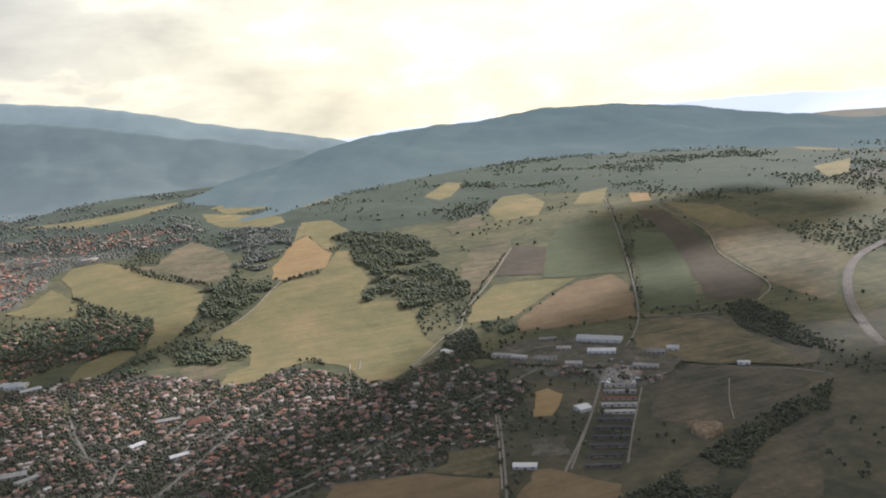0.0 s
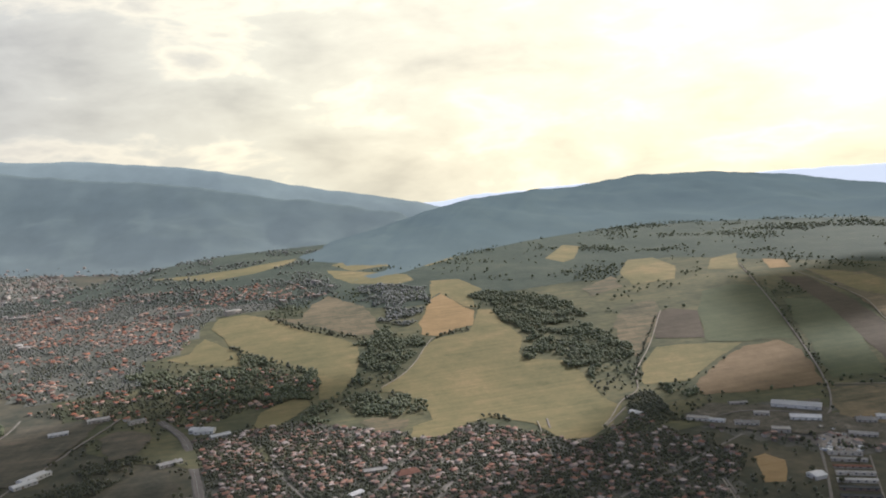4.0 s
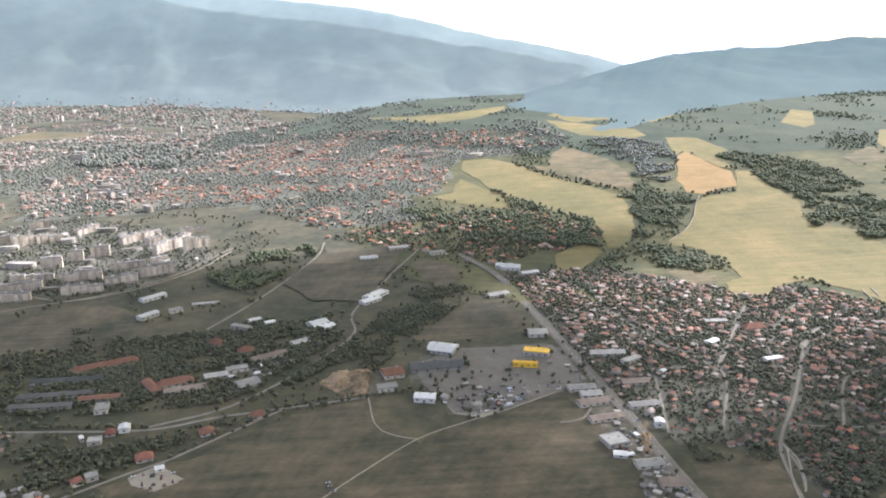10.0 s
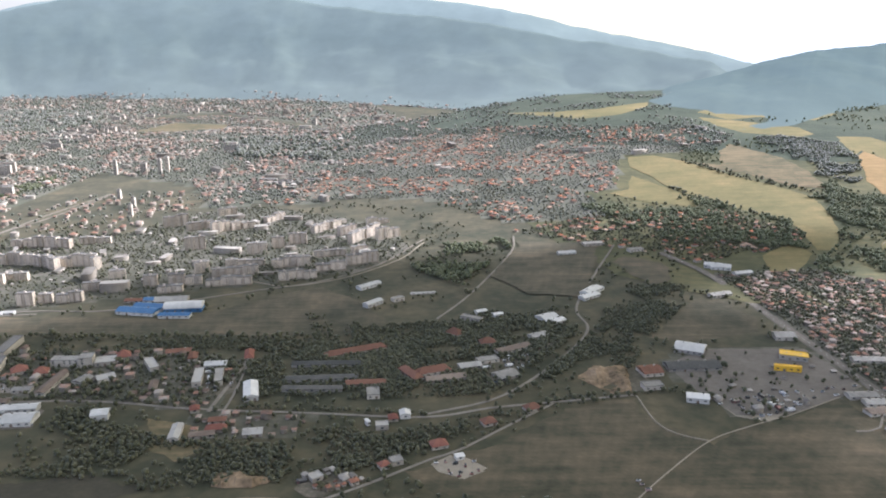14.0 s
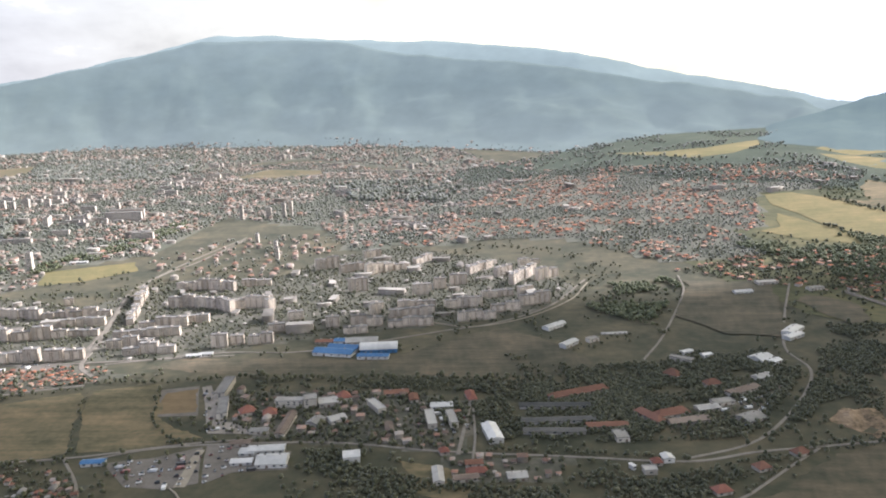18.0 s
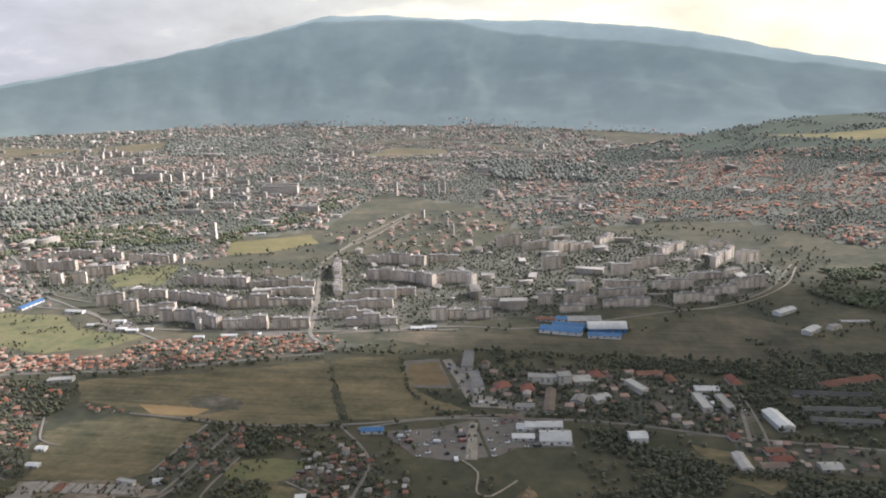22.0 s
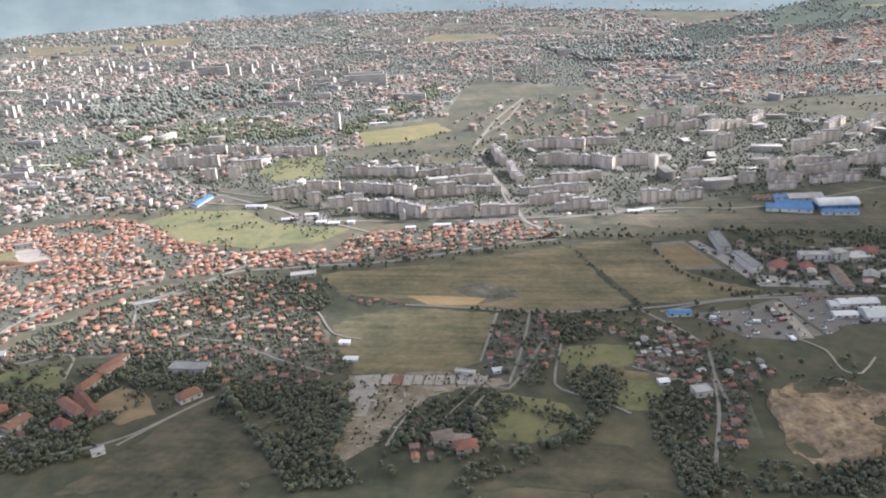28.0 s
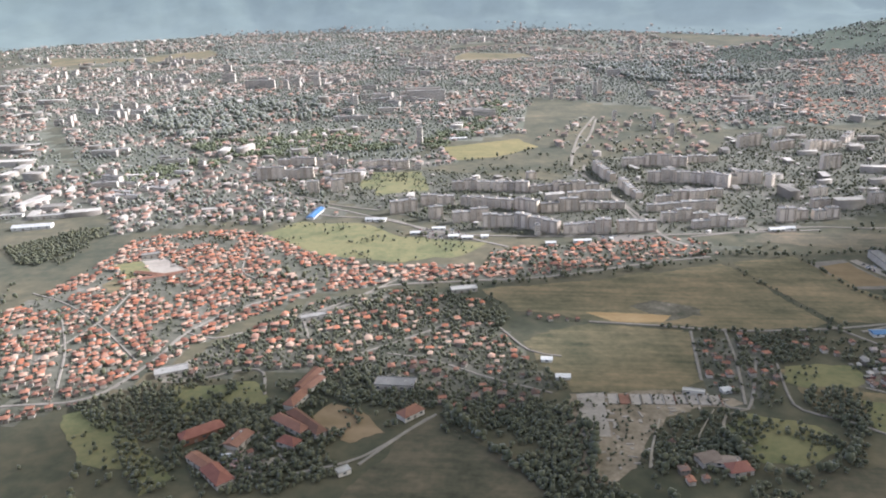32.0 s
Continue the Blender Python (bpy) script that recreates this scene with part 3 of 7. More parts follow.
field("grassland", "dgreen", [(219, 560), (284, 651), (307, 643), (321, 599), (308, 568), (266, 558), (240, 553)])
field("grassland", "olive", [(-541, 497), (-486, 511), (-373, 552), (-365, 541), (-329, 449), (-354, 439), (-430, 442), (-464, 448), (-520, 462)])
field("grassland", "olive", [(-365, 552), (-319, 567), (-307, 544), (-291, 494), (-261, 462), (-324, 449)])
field("meadow", "gold", [(-636, 970), (-540, 1021), (-512, 967), (-561, 913), (-605, 896)])
field("grassland", "lgreen", [(-745, 616), (-717, 652), (-659, 645), (-620, 612), (-546, 596), (-565, 562), (-617, 550), (-675, 564)])
field("grassland", "lgreen", [(-697, 808), (-649, 834), (-639, 761), (-690, 771)])
field("meadow", "olive", [(-503, 419), (-476, 440), (-416, 434), (-416, 374), (-430, 360), (-480, 357), (-499, 391)])
field("grassland", "lgreen", [(-416, 328), (-399, 341), (-371, 332), (-363, 317), (-383, 300), (-403, 299)])
field("grassland", "dgreen", [(-568, 308), (-546, 329), (-503, 286), (-498, 266), (-548, 252), (-586, 249)])
field("stubble_field", "brown", [(-613, 319), (-604, 338), (-586, 331), (-573, 313), (-589, 300)])
field("excavation", "earth", [(-277, 346), (-263, 358), (-235, 362), (-220, 344), (-218, 334), (-232, 317), (-241, 295), (-263, 288), (-277, 297), (-274, 319)])
field("bare_field", "brown", [(-242, 285), (-218, 311), (-176, 326), (-132, 338), (-149, 291)])
field("meadow", "olive", [(-374, 389), (-340, 393), (-339, 371), (-320, 359), (-329, 326), (-349, 342), (-371, 358)])
field("grassland", "dgreen", [(-413, 264), (-371, 301), (-332, 297), (-316, 278), (-313, 269)])
field("track_ring", "asphalt", [(-312, 556), (-285, 563), (-266, 507), (-294, 506)])
field("sports_pitch", "brown", [(-307, 549), (-285, 556), (-270, 513), (-293, 512)])
field("bare_field", "brown", [(-170, 326), (-67, 350), (-19, 348), (-7, 334), (-5, 324)])
field("burnt_ground", "char", [(-203, 335), (-186, 358), (-160, 367), (-124, 361), (-129, 349), (-164, 334), (-200, 327)])
field("meadow", "olive", [(-119, 437), (-90, 429), (-71, 401), (-85, 383), (-103, 402)])
field("rough_ground", "rubble", [(172, 498), (193, 512), (203, 492), (195, 470), (175, 474)])
field("field", "olive", [(-362, 537), (-313, 550), (-292, 505), (-251, 472), (-277, 462), (-323, 453)])
field("grassland", "olive", [(-514, 416), (-470, 444), (-411, 432), (-418, 390), (-431, 369), (-484, 358)])
field("yard", "asphalt", [(-299, 437), (-270, 444), (-245, 458), (-231, 411), (-248, 404), (-273, 407)])
field("yard", "asphalt", [(-243, 460), (-220, 464), (-186, 451), (-183, 428), (-215, 424), (-229, 410)])
field("yard", "concrete", [(-282, 561), (-276, 564), (-242, 496), (-222, 493), (-217, 477), (-249, 478)])
field("yard", "asphalt", [(220, 511), (259, 538), (329, 536), (337, 470), (316, 455), (274, 433), (241, 432), (225, 477)])
field("yard", "rubble", [(323, 451), (337, 453), (343, 379), (347, 333), (349, 296), (319, 302), (332, 352), (327, 389)])
field("court", "debris", [(-483, 355), (-405, 362), (-399, 352), (-423, 343), (-442, 334), (-448, 313), (-457, 291), (-471, 278), (-485, 288), (-487, 330)])
field("sports_ground", "lgreen", [(-835, 538), (-817, 545), (-789, 512), (-807, 503)])
field("sports_ground", "concrete", [(-816, 545), (-801, 552), (-766, 524), (-783, 505)])
field("yard", "rubble", [(-115, 523), (-78, 522), (-78, 477), (-94, 462), (-109, 477)])
field("yard", "gravel", [(62, 384), (72, 390), (86, 375), (71, 364)])
field("yard", "concrete", [(870, 524), (873, 482), (836, 436), (813, 451), (840, 486)])
field("yard", "rubble", [(92, 509), (123, 540), (145, 568), (147, 550), (107, 490), (88, 473)])
field("yard", "concrete", [(-646, 289), (-640, 297), (-626, 275), (-635, 271)])
field("grassland", "lgreen", [(-370, 392), (-333, 395), (-333, 375), (-363, 368), (-373, 373)])
field("grassland", "lgreen", [(-343, 360), (-323, 355), (-327, 327), (-343, 328)])
field("far_field", "olive", [(-2363, 2752), (-1948, 2636), (-1771, 2897), (-1640, 2698), (-1615, 2419), (-1939, 2527), (-2096, 2409)])
field("far_field", "olive", [(-797, 2300), (-772, 2524), (-580, 2450), (-539, 2263), (-635, 2118), (-728, 2085)])
field("far_field", "olive", [(-2032, 2327), (-1870, 2360), (-1732, 2204), (-1812, 2073)])
field("grassland", "lgreen", [(-741, 317), (-729, 326), (-689, 298), (-669, 277), (-710, 274)])
field("bare_lot", "gravel", [(-711, 357), (-702, 381), (-690, 356), (-705, 353)])
field("yard", "earth", [(346, 404), (352, 407), (341, 362), (332, 361)])
field("burnt_ground", "char", [(-208, 351), (-197, 361), (-161, 367), (-132, 372), (-107, 366), (-89, 358), (-109, 345), (-138, 336), (-172, 332), (-190, 329), (-200, 336)])
field("excavation", "earth", [(-61, 359), (-57, 370), (-39, 371), (-27, 367), (-36, 357), (-47, 357)])
field("excavation", "earth", [(-215, 368), (-205, 381), (-198, 373), (-204, 364)])
field("excavation", "earth", [(154, 487), (168, 506), (191, 506), (181, 471), (169, 466)])
field("yard", "gravel", [(-244, 407), (-247, 454), (-242, 454), (-237, 407)])
field("yard", "rubble", [(-12, 370), (3, 376), (15, 365), (7, 352), (-3, 349), (-12, 358)])
field("yard", "gravel", [(56, 380), (66, 389), (78, 378), (84, 371), (73, 364), (60, 372)])
field("yard", "gravel", [(-634, 270), (-643, 284), (-645, 299), (-636, 301), (-632, 287), (-617, 289), (-622, 274)])
field("yard", "gravel", [(-707, 355), (-704, 370), (-702, 382), (-697, 377), (-690, 357), (-697, 353)])
field("court", "concrete", [(-481, 356), (-467, 358), (-467, 340), (-466, 317), (-479, 316)])
field("yard", "rubble", [(-327, 398), (-298, 407), (-299, 357), (-324, 362), (-338, 373)])
field("yard", "gravel", [(-589, 365), (-575, 375), (-568, 366), (-583, 361)])
field("sports_ground", "olive", [(-822, 496), (-818, 510), (-802, 488), (-805, 472)])
field("grassland", "lgreen", [(-679, 276), (-670, 280), (-659, 271), (-669, 261)])
field("rough_ground", "rubble", [(-446, 472), (-427, 480), (-402, 470), (-399, 457), (-426, 451)])
field("rough_ground", "stubble", [(-474, 459), (-456, 461), (-420, 456), (-426, 447), (-455, 447)])
field("grassland", "lgreen", [(-697, 349), (-654, 360), (-637, 334), (-660, 330), (-693, 322)])
field("yard", "asphalt", [(-613, 628), (-584, 634), (-557, 610), (-595, 605)])
field("yard", "asphalt", [(-461, 618), (-413, 619), (-413, 599), (-454, 598)])
field("grassland", "lgreen", [(-695, 840), (-639, 839), (-616, 759), (-666, 744)])

ROAD_LINES = []


def smooth_line(pts, step=7.0):
    p = [Vector((*pts[0], 0)) * 2 - Vector((*pts[1], 0))] + [Vector((*q, 0)) for q in pts] + [Vector((*pts[-1], 0)) * 2 - Vector((*pts[-2], 0))]
    out = []
    for a, b, c, d in zip(p, p[1:], p[2:], p[3:]):
        n = max(2, int((c - b).length / step))
        for k in range(n):
            s = k / n
            out.append(0.5 * (2 * b + (c - a) * s + (2 * a - 5 * b + 4 * c - d) * s * s + (3 * b - a - 3 * c + d) * s * s * s))
    return out + [p[-2]]


road_count = 0


def road(name, width, pts):
    global road_count
    road_count += 1
    width *= {"road": 0.5, "track": 0.42, "highway": 0.85}[name]
    line = smooth_line(pts)
    v, f = [], []
    for k, q in enumerate(line):
        way = (line[min(k + 1, len(line) - 1)] - line[max(k - 1, 0)]).normalized()
        side = Vector((-way.y, way.x, 0)) * width * 0.5 * random.uniform(0.92, 1.08)
        for e, drop in ((side * 1.35, -0.35), (side, 0), (-side, 0), (-side * 1.35, -0.35)):
            w = q + e
            z = float(ground_height(w.x, w.y))
            v.append((w.x, w.y, z + drop + (1.6 if z > 0.3 else 0.38) + 0.003 * road_count))
        if k:
            b = 4 * k
            f += [(b - 4 + i, b - 3 + i, b + 1 + i, b + i) for i in range(3)]
        ROAD_LINES.append((q.x, q.y, width))
    mat = "gravel" if name == "track" else "asphalt" if name == "highway" else "street"
    label = {"track": "pale dirt track across the fields", "road": "grey worn asphalt road", "highway": "wide grey two-lane main road"}[name]
    ob = tagged(linked(name, mesh_of(name, v, f, [mat])), label, "road", kind="structure")
    if name == "highway":
        dashes = []
        for k in range(0, len(line) - 1):
            a, b = line[k], line[k].lerp(line[k + 1], 0.5)
            side = Vector((-(b - a).y, (b - a).x, 0)).normalized() * 0.08
            z = float(ground_height(a.x, a.y))
            z += (1.6 if z > 0.3 else 0.38) + 0.003 * road_count + 0.03
            dashes.append([(a + side, z), (a - side, z), (b - side, z), (b + side, z)])
        dv = [(w.x, w.y, z) for d in dashes for w, z in d]
        linked("lane_marking", mesh_of("lane_marking", dv, [tuple(range(4 * i, 4 * i + 4)) for i in range(len(dashes))], ["white_sheet"]), ob)
    return ob


road("highway", 7, [(294, 797), (318, 731), (329, 647), (337, 550), (342, 481), (347, 408), (349, 348), (354, 295), (361, 279), (368, 240), (374, 170)])
road("highway", 9, [(1381, 668), (1302, 637), (1231, 589), (1154, 513), (1094, 437), (1071, 401)])
road("road", 3.4, [(549, 540), (522, 514), (462, 425), (421, 369), (407, 333), (398, 297)])
road("road", 3.4, [(408, 528), (423, 506), (436, 483), (475, 538), (522, 608)])
road("road", 3, [(436, 483), (428, 451), (396, 389)])
road("road", 3, [(388, 481), (375, 435), (362, 388)])
road("road", 3, [(468, 382), (513, 448), (554, 459), (620, 473)])
road("road", 4, [(472, 355), (504, 366), (559, 391)])
road("road", 3, [(386, 685), (399, 590), (414, 520)])
road("road", 3, [(734, 624), (679, 572), (657, 559)])
road("road", 3, [(652, 627), (637, 579), (629, 543)])
road("road", 3.4, [(783, 513), (725, 485), (680, 461), (620, 433), (579, 397)])
road("track", 2.6, [(958, 924), (867, 800), (802, 721), (773, 669), (739, 642), (697, 592), (651, 556)])
road("road", 2.8, [(712, 437), (695, 395), (678, 354), (663, 319), (650, 292), (648, 277), (652, 258)])
road("road", 2.4, [(830, 477), (768, 395), (712, 326)])
road("road", 2.2, [(836, 428), (787, 367), (748, 316)])
road("road", 2.4, [(921, 444), (929, 426), (965, 396), (980, 372)])
road("track", 1.4, [(905, 406), (874, 369), (852, 338)])
road("track", 1.4, [(952, 598), (997, 576), (1028, 566)])
road("road", 2.4, [(796, 563), (826, 564), (856, 545), (875, 511), (877, 448)])
road("road", 3, [(1263, 1158), (1086, 832), (971, 631), (903, 542), (846, 493), (763, 389), (707, 325)])
road("track", 2, [(641, 624), (614, 525)])
road("track", 2.5, [(709, 436), (685, 377), (662, 323)])
road("road", 3.4, [(147, 871), (140, 816), (111, 732), (83, 659), (59, 609)])
road("road", 3.4, [(252, 827), (209, 721), (178, 633), (179, 585), (158, 539), (123, 488), (93, 457), (53, 439)])
road("road", 3.6, [(-315, 439), (-267, 458), (-182, 464), (-137, 459), (-93, 450), (-16, 442), (52, 435), (92, 446), (132, 453), (185, 462)])
road("road", 4, [(-77, 526), (-80, 486), (-83, 445)])
road("road", 3, [(-7, 341), (22, 360), (56, 385), (72, 395), (108, 429), (132, 451)])
road("track", 1.8, [(187, 461), (190, 424), (199, 409), (214, 401)])
road("track", 1.5, [(149, 332), (178, 365), (214, 401), (244, 418), (274, 432), (315, 455)])
road("road", 2.4, [(421, 368), (416, 340), (408, 321)])
road("road", 2.4, [(391, 480), (413, 480), (436, 483)])
road("road", 2.4, [(475, 538), (493, 520), (522, 514)])
road("road", 2.2, [(493, 520), (474, 472)])
road("road", 2.2, [(497, 519), (538, 572), (562, 598)])
road("road", 2.4, [(436, 389), (467, 381), (497, 377)])
road("road", 2.2, [(-795, 374), (-789, 405), (-786, 440), (-791, 479)])
road("road", 2.2, [(-818, 438), (-785, 389), (-761, 343)])
road("road", 2.2, [(-733, 378), (-780, 422), (-825, 457), (-864, 476)])
road("road", 2.4, [(-720, 417), (-699, 410), (-684, 419)])
road("road", 2.2, [(-656, 443), (-639, 462), (-624, 482), (-603, 514)])
road("road", 2.2, [(-740, 578), (-725, 526), (-700, 504)])
road("road", 2.4, [(-614, 385), (-580, 416), (-559, 437)])
road("road", 2.4, [(-588, 396), (-561, 389), (-526, 370), (-493, 356)])
road("track", 1.4, [(-415, 326), (-410, 340), (-398, 346)])
road("track", 1.4, [(-415, 345), (-427, 318), (-431, 295)])
road("road", 2.2, [(302, 410), (318, 414), (340, 452)])
road("road", 6, [(-470, 847), (-422, 685), (-404, 613), (-381, 586)])
road("road", 4, [(-621, 484), (-607, 501), (-550, 512), (-496, 522), (-423, 552), (-377, 567)])
road("road", 3, [(-329, 445), (-298, 401), (-296, 361), (-294, 336)])
road("road", 3.4, [(-471, 446), (-430, 442), (-383, 437), (-323, 444), (-258, 462), (-216, 469)])
road("road", 5, [(-432, 1163), (-449, 1018), (-468, 943), (-474, 861)])
road("road", 5, [(-1039, 1035), (-842, 833), (-727, 716), (-672, 678), (-528, 586)])
road("road", 4, [(44, 868), (-3, 770), (-56, 716), (-103, 694), (-216, 642), (-292, 640), (-384, 614)])
road("road", 2.6, [(-579, 286), (-561, 316), (-550, 331)])
road("road", 2.6, [(-412, 435), (-416, 374)])
road("road", 2.6, [(-382, 402), (-399, 346), (-414, 356)])
road("road", 3.4, [(-780, 323), (-737, 335), (-723, 378), (-720, 417), (-699, 458), (-668, 484), (-658, 493)])
road("road", 2.6, [(-640, 413), (-654, 446)])
road("road", 2.6, [(-689, 357), (-657, 372), (-643, 344)])
road("road", 2.6, [(-606, 277), (-579, 292), (-553, 328)])
road("track", 2.2, [(-213, 386), (-225, 369), (-233, 372), (-235, 393), (-245, 405)])
road("road", 5, [(-434, 1182), (-460, 1038), (-473, 907)])
road("track", 2.2, [(-662, 289), (-646, 298), (-642, 309), (-638, 313)])
road("road", 2.2, [(-638, 313), (-626, 301), (-611, 284)])
road("track", 2.2, [(-451, 293), (-448, 311), (-442, 334)])
road("road", 2.2, [(-373, 396), (-376, 360), (-373, 347), (-354, 337), (-340, 326)])
road("road", 2.4, [(-392, 439), (-394, 396), (-399, 350)])
road("road", 3, [(-297, 360), (-300, 329), (-308, 290)])
road("track", 2.0, [(-410, 340), (-413, 331), (-412, 323), (-404, 313)])
road("track", 2.0, [(-336, 371), (-321, 363), (-303, 353)])
road("road", 2.6, [(-645, 454), (-627, 465), (-604, 480)])
road("road", 2.4, [(-525, 434), (-506, 404), (-488, 398)])
road("track", 2.0, [(631, 953), (606, 908), (587, 870), (560, 829), (527, 796)])
road("track", 2.0, [(700, 585), (674, 572), (646, 557)])
road("road", 2.6, [(-74, 436), (-73, 469), (-75, 515)])
road("track", 2.0, [(-42, 348), (-22, 348), (-8, 341), (-5, 325)])
road("road", 4, [(-787, 712), (-702, 671), (-640, 660), (-589, 622), (-515, 613), (-417, 617), (-353, 624), (-280, 633)])
road("road", 3.5, [(-767, 686), (-751, 737), (-701, 706), (-654, 688)])
road("road", 4.5, [(-420, 655), (-436, 728), (-460, 817), (-459, 868)])
road("track", 3, [(-119, 721), (-78, 704), (-28, 731), (19, 790), (45, 855)])
road("track", 2.0, [(421, 367), (420, 349), (411, 326), (406, 318)])
road("track", 2.0, [(421, 362), (403, 322), (398, 296), (403, 287)])
road("track", 3.0, [(1290, 1050), (1239, 854), (1173, 737), (1141, 618), (1087, 574)])
road("road", 3, [(478, 370), (500, 376), (541, 397), (585, 419), (607, 438)])

# ---- mountains, as a distant backdrop ----

SLOPE = {}


def ridge(name, label, mat, crest, reach, back, relief, seed, fill=0.3):
    """A wooded mountain flank: a crest line, and slopes that fall towards the plain and behind."""
    n, rows = 220, 46
    c = np.array(crest, float)
    s = np.linspace(0, len(c) - 1, n)
    line = np.stack([np.interp(s, np.arange(len(c)), c[:, i]) for i in range(3)], 1)
    for _ in range(3):
        line[1:-1] = (line[:-2] + 2 * line[1:-1] + line[2:]) / 4
    line[:, 2] += [9.0 * noise.fractal(Vector((q[0] * 0.006, q[1] * 0.006, seed)), 0.9, 2.2, 5) for q in line]
    v = []
    for k in range(n):
        x, y, z = line[k]
        d = Vector((x, y, 0)).normalized()
        deep = float(np.interp(k / (n - 1), [q[0] for q in reach], [q[1] for q in reach]))
        for r in range(rows):
            w = r / (rows - 8)
            if w <= 1:
                foot = Vector((x, y, 0)) - d * deep * (1 - w)
                base = float(ground_height(foot.x, foot.y))
                low = min(base, z)
                h = low - 6 + (z - low + 6) * (fill * w + (1 - fill) * w ** 1.8)
                bumpy = noise.fractal(Vector((foot.x * 0.0022, foot.y * 0.0022, seed)), 1.0, 2.1, 5) * relief * (0.15 + 1.2 * w * (1 - w) * 1.6)
                bumpy *= min(1.0, 6 * (1 - w) + 0.10)
                v.append((foot.x, foot.y, h + bumpy * min(1, w * 4)))
            else:
                foot = Vector((x, y, 0)) + d * back * (w - 1)
                v.append((foot.x, foot.y, z - (w - 1) * 260))
    SLOPE[name] = np.array(v).reshape(n, rows, 3)
    k = (np.arange(n - 1)[:, None] * rows + np.arange(rows - 1)[None]).ravel()
    me = quads_mesh(name, np.array(v), np.stack([k, k + rows, k + rows + 1, k + 1], 1), [mat], smooth=True)
    return tagged(linked(name, me), label, "mountain", kind="structure")


def seen_from(x, y, z, rows):
    """Crest points from bearing, rise in degrees and distance as seen from a place."""
    return [(x + math.sin(radians(b)) * d, y + math.cos(radians(b)) * d, z + math.tan(radians(e)) * d) for b, e, d in rows]


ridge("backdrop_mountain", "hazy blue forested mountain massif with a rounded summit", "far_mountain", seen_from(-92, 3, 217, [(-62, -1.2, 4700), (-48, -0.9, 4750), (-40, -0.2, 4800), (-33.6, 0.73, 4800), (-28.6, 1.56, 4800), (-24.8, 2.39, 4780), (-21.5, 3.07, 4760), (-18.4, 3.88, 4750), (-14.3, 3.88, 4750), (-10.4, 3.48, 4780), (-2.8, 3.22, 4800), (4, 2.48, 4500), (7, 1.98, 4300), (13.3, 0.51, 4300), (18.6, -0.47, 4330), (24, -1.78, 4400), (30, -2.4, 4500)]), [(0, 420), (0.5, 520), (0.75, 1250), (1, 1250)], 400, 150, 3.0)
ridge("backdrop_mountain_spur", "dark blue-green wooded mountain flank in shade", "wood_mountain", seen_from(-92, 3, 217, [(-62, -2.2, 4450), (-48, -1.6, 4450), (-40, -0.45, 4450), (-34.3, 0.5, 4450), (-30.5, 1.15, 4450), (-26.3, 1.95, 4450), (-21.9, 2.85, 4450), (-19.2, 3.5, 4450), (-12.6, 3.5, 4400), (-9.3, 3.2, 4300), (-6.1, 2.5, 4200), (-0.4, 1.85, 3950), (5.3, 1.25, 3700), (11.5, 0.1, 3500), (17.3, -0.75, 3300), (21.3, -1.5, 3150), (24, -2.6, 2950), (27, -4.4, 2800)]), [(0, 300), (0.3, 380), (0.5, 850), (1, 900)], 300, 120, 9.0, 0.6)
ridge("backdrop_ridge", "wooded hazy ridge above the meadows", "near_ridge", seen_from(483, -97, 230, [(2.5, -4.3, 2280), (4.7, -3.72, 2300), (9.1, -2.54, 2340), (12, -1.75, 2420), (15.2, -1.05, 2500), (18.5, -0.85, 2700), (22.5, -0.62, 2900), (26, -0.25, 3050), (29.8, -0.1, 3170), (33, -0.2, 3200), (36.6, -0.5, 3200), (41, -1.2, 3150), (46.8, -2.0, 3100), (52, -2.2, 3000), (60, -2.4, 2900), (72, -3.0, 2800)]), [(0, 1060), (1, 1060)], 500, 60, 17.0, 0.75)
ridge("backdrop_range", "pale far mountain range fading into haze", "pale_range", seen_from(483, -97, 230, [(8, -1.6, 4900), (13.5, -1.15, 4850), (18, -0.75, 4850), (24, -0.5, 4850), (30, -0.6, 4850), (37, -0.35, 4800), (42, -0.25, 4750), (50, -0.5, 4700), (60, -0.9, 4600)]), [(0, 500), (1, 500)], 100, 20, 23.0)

# ---- clouds high over the plain, which leave the near fields in shade ----
CLOUD_Z = 620.0
shift = CLOUD_Z / math.tan(radians(SUN_HEIGHT))


def cloud(x, y, rx, ry, seed):
    bm = bmesh.new()
    bmesh.ops.create_icosphere(bm, subdivisions=4, radius=1.0)
    for v in bm.verts:
        d = v.co.normalized()
        r = 1.0 + 0.55 * noise.fractal(d * 1.7 + Vector((seed, 0, 0)), 1.0, 2.0, 5)
        v.co = Vector((d.x * rx * r, d.y * ry * r, d.z * 45 * r * (1.5 if d.z > 0 else 0.5)))
    me = bpy.data.meshes.new("cloud")
    bm.to_mesh(me)
    bm.free()
    me.materials.append(MATS["vapour"])
    ob = linked("cloud", me)
    ob.location = (x + shift * math.sin(radians(SUN_BEARING)), y + shift * math.cos(radians(SUN_BEARING)), CLOUD_Z)
    return tagged(ob, "grey-white cumulus cloud drifting over the plain", "cloud", kind="structure")


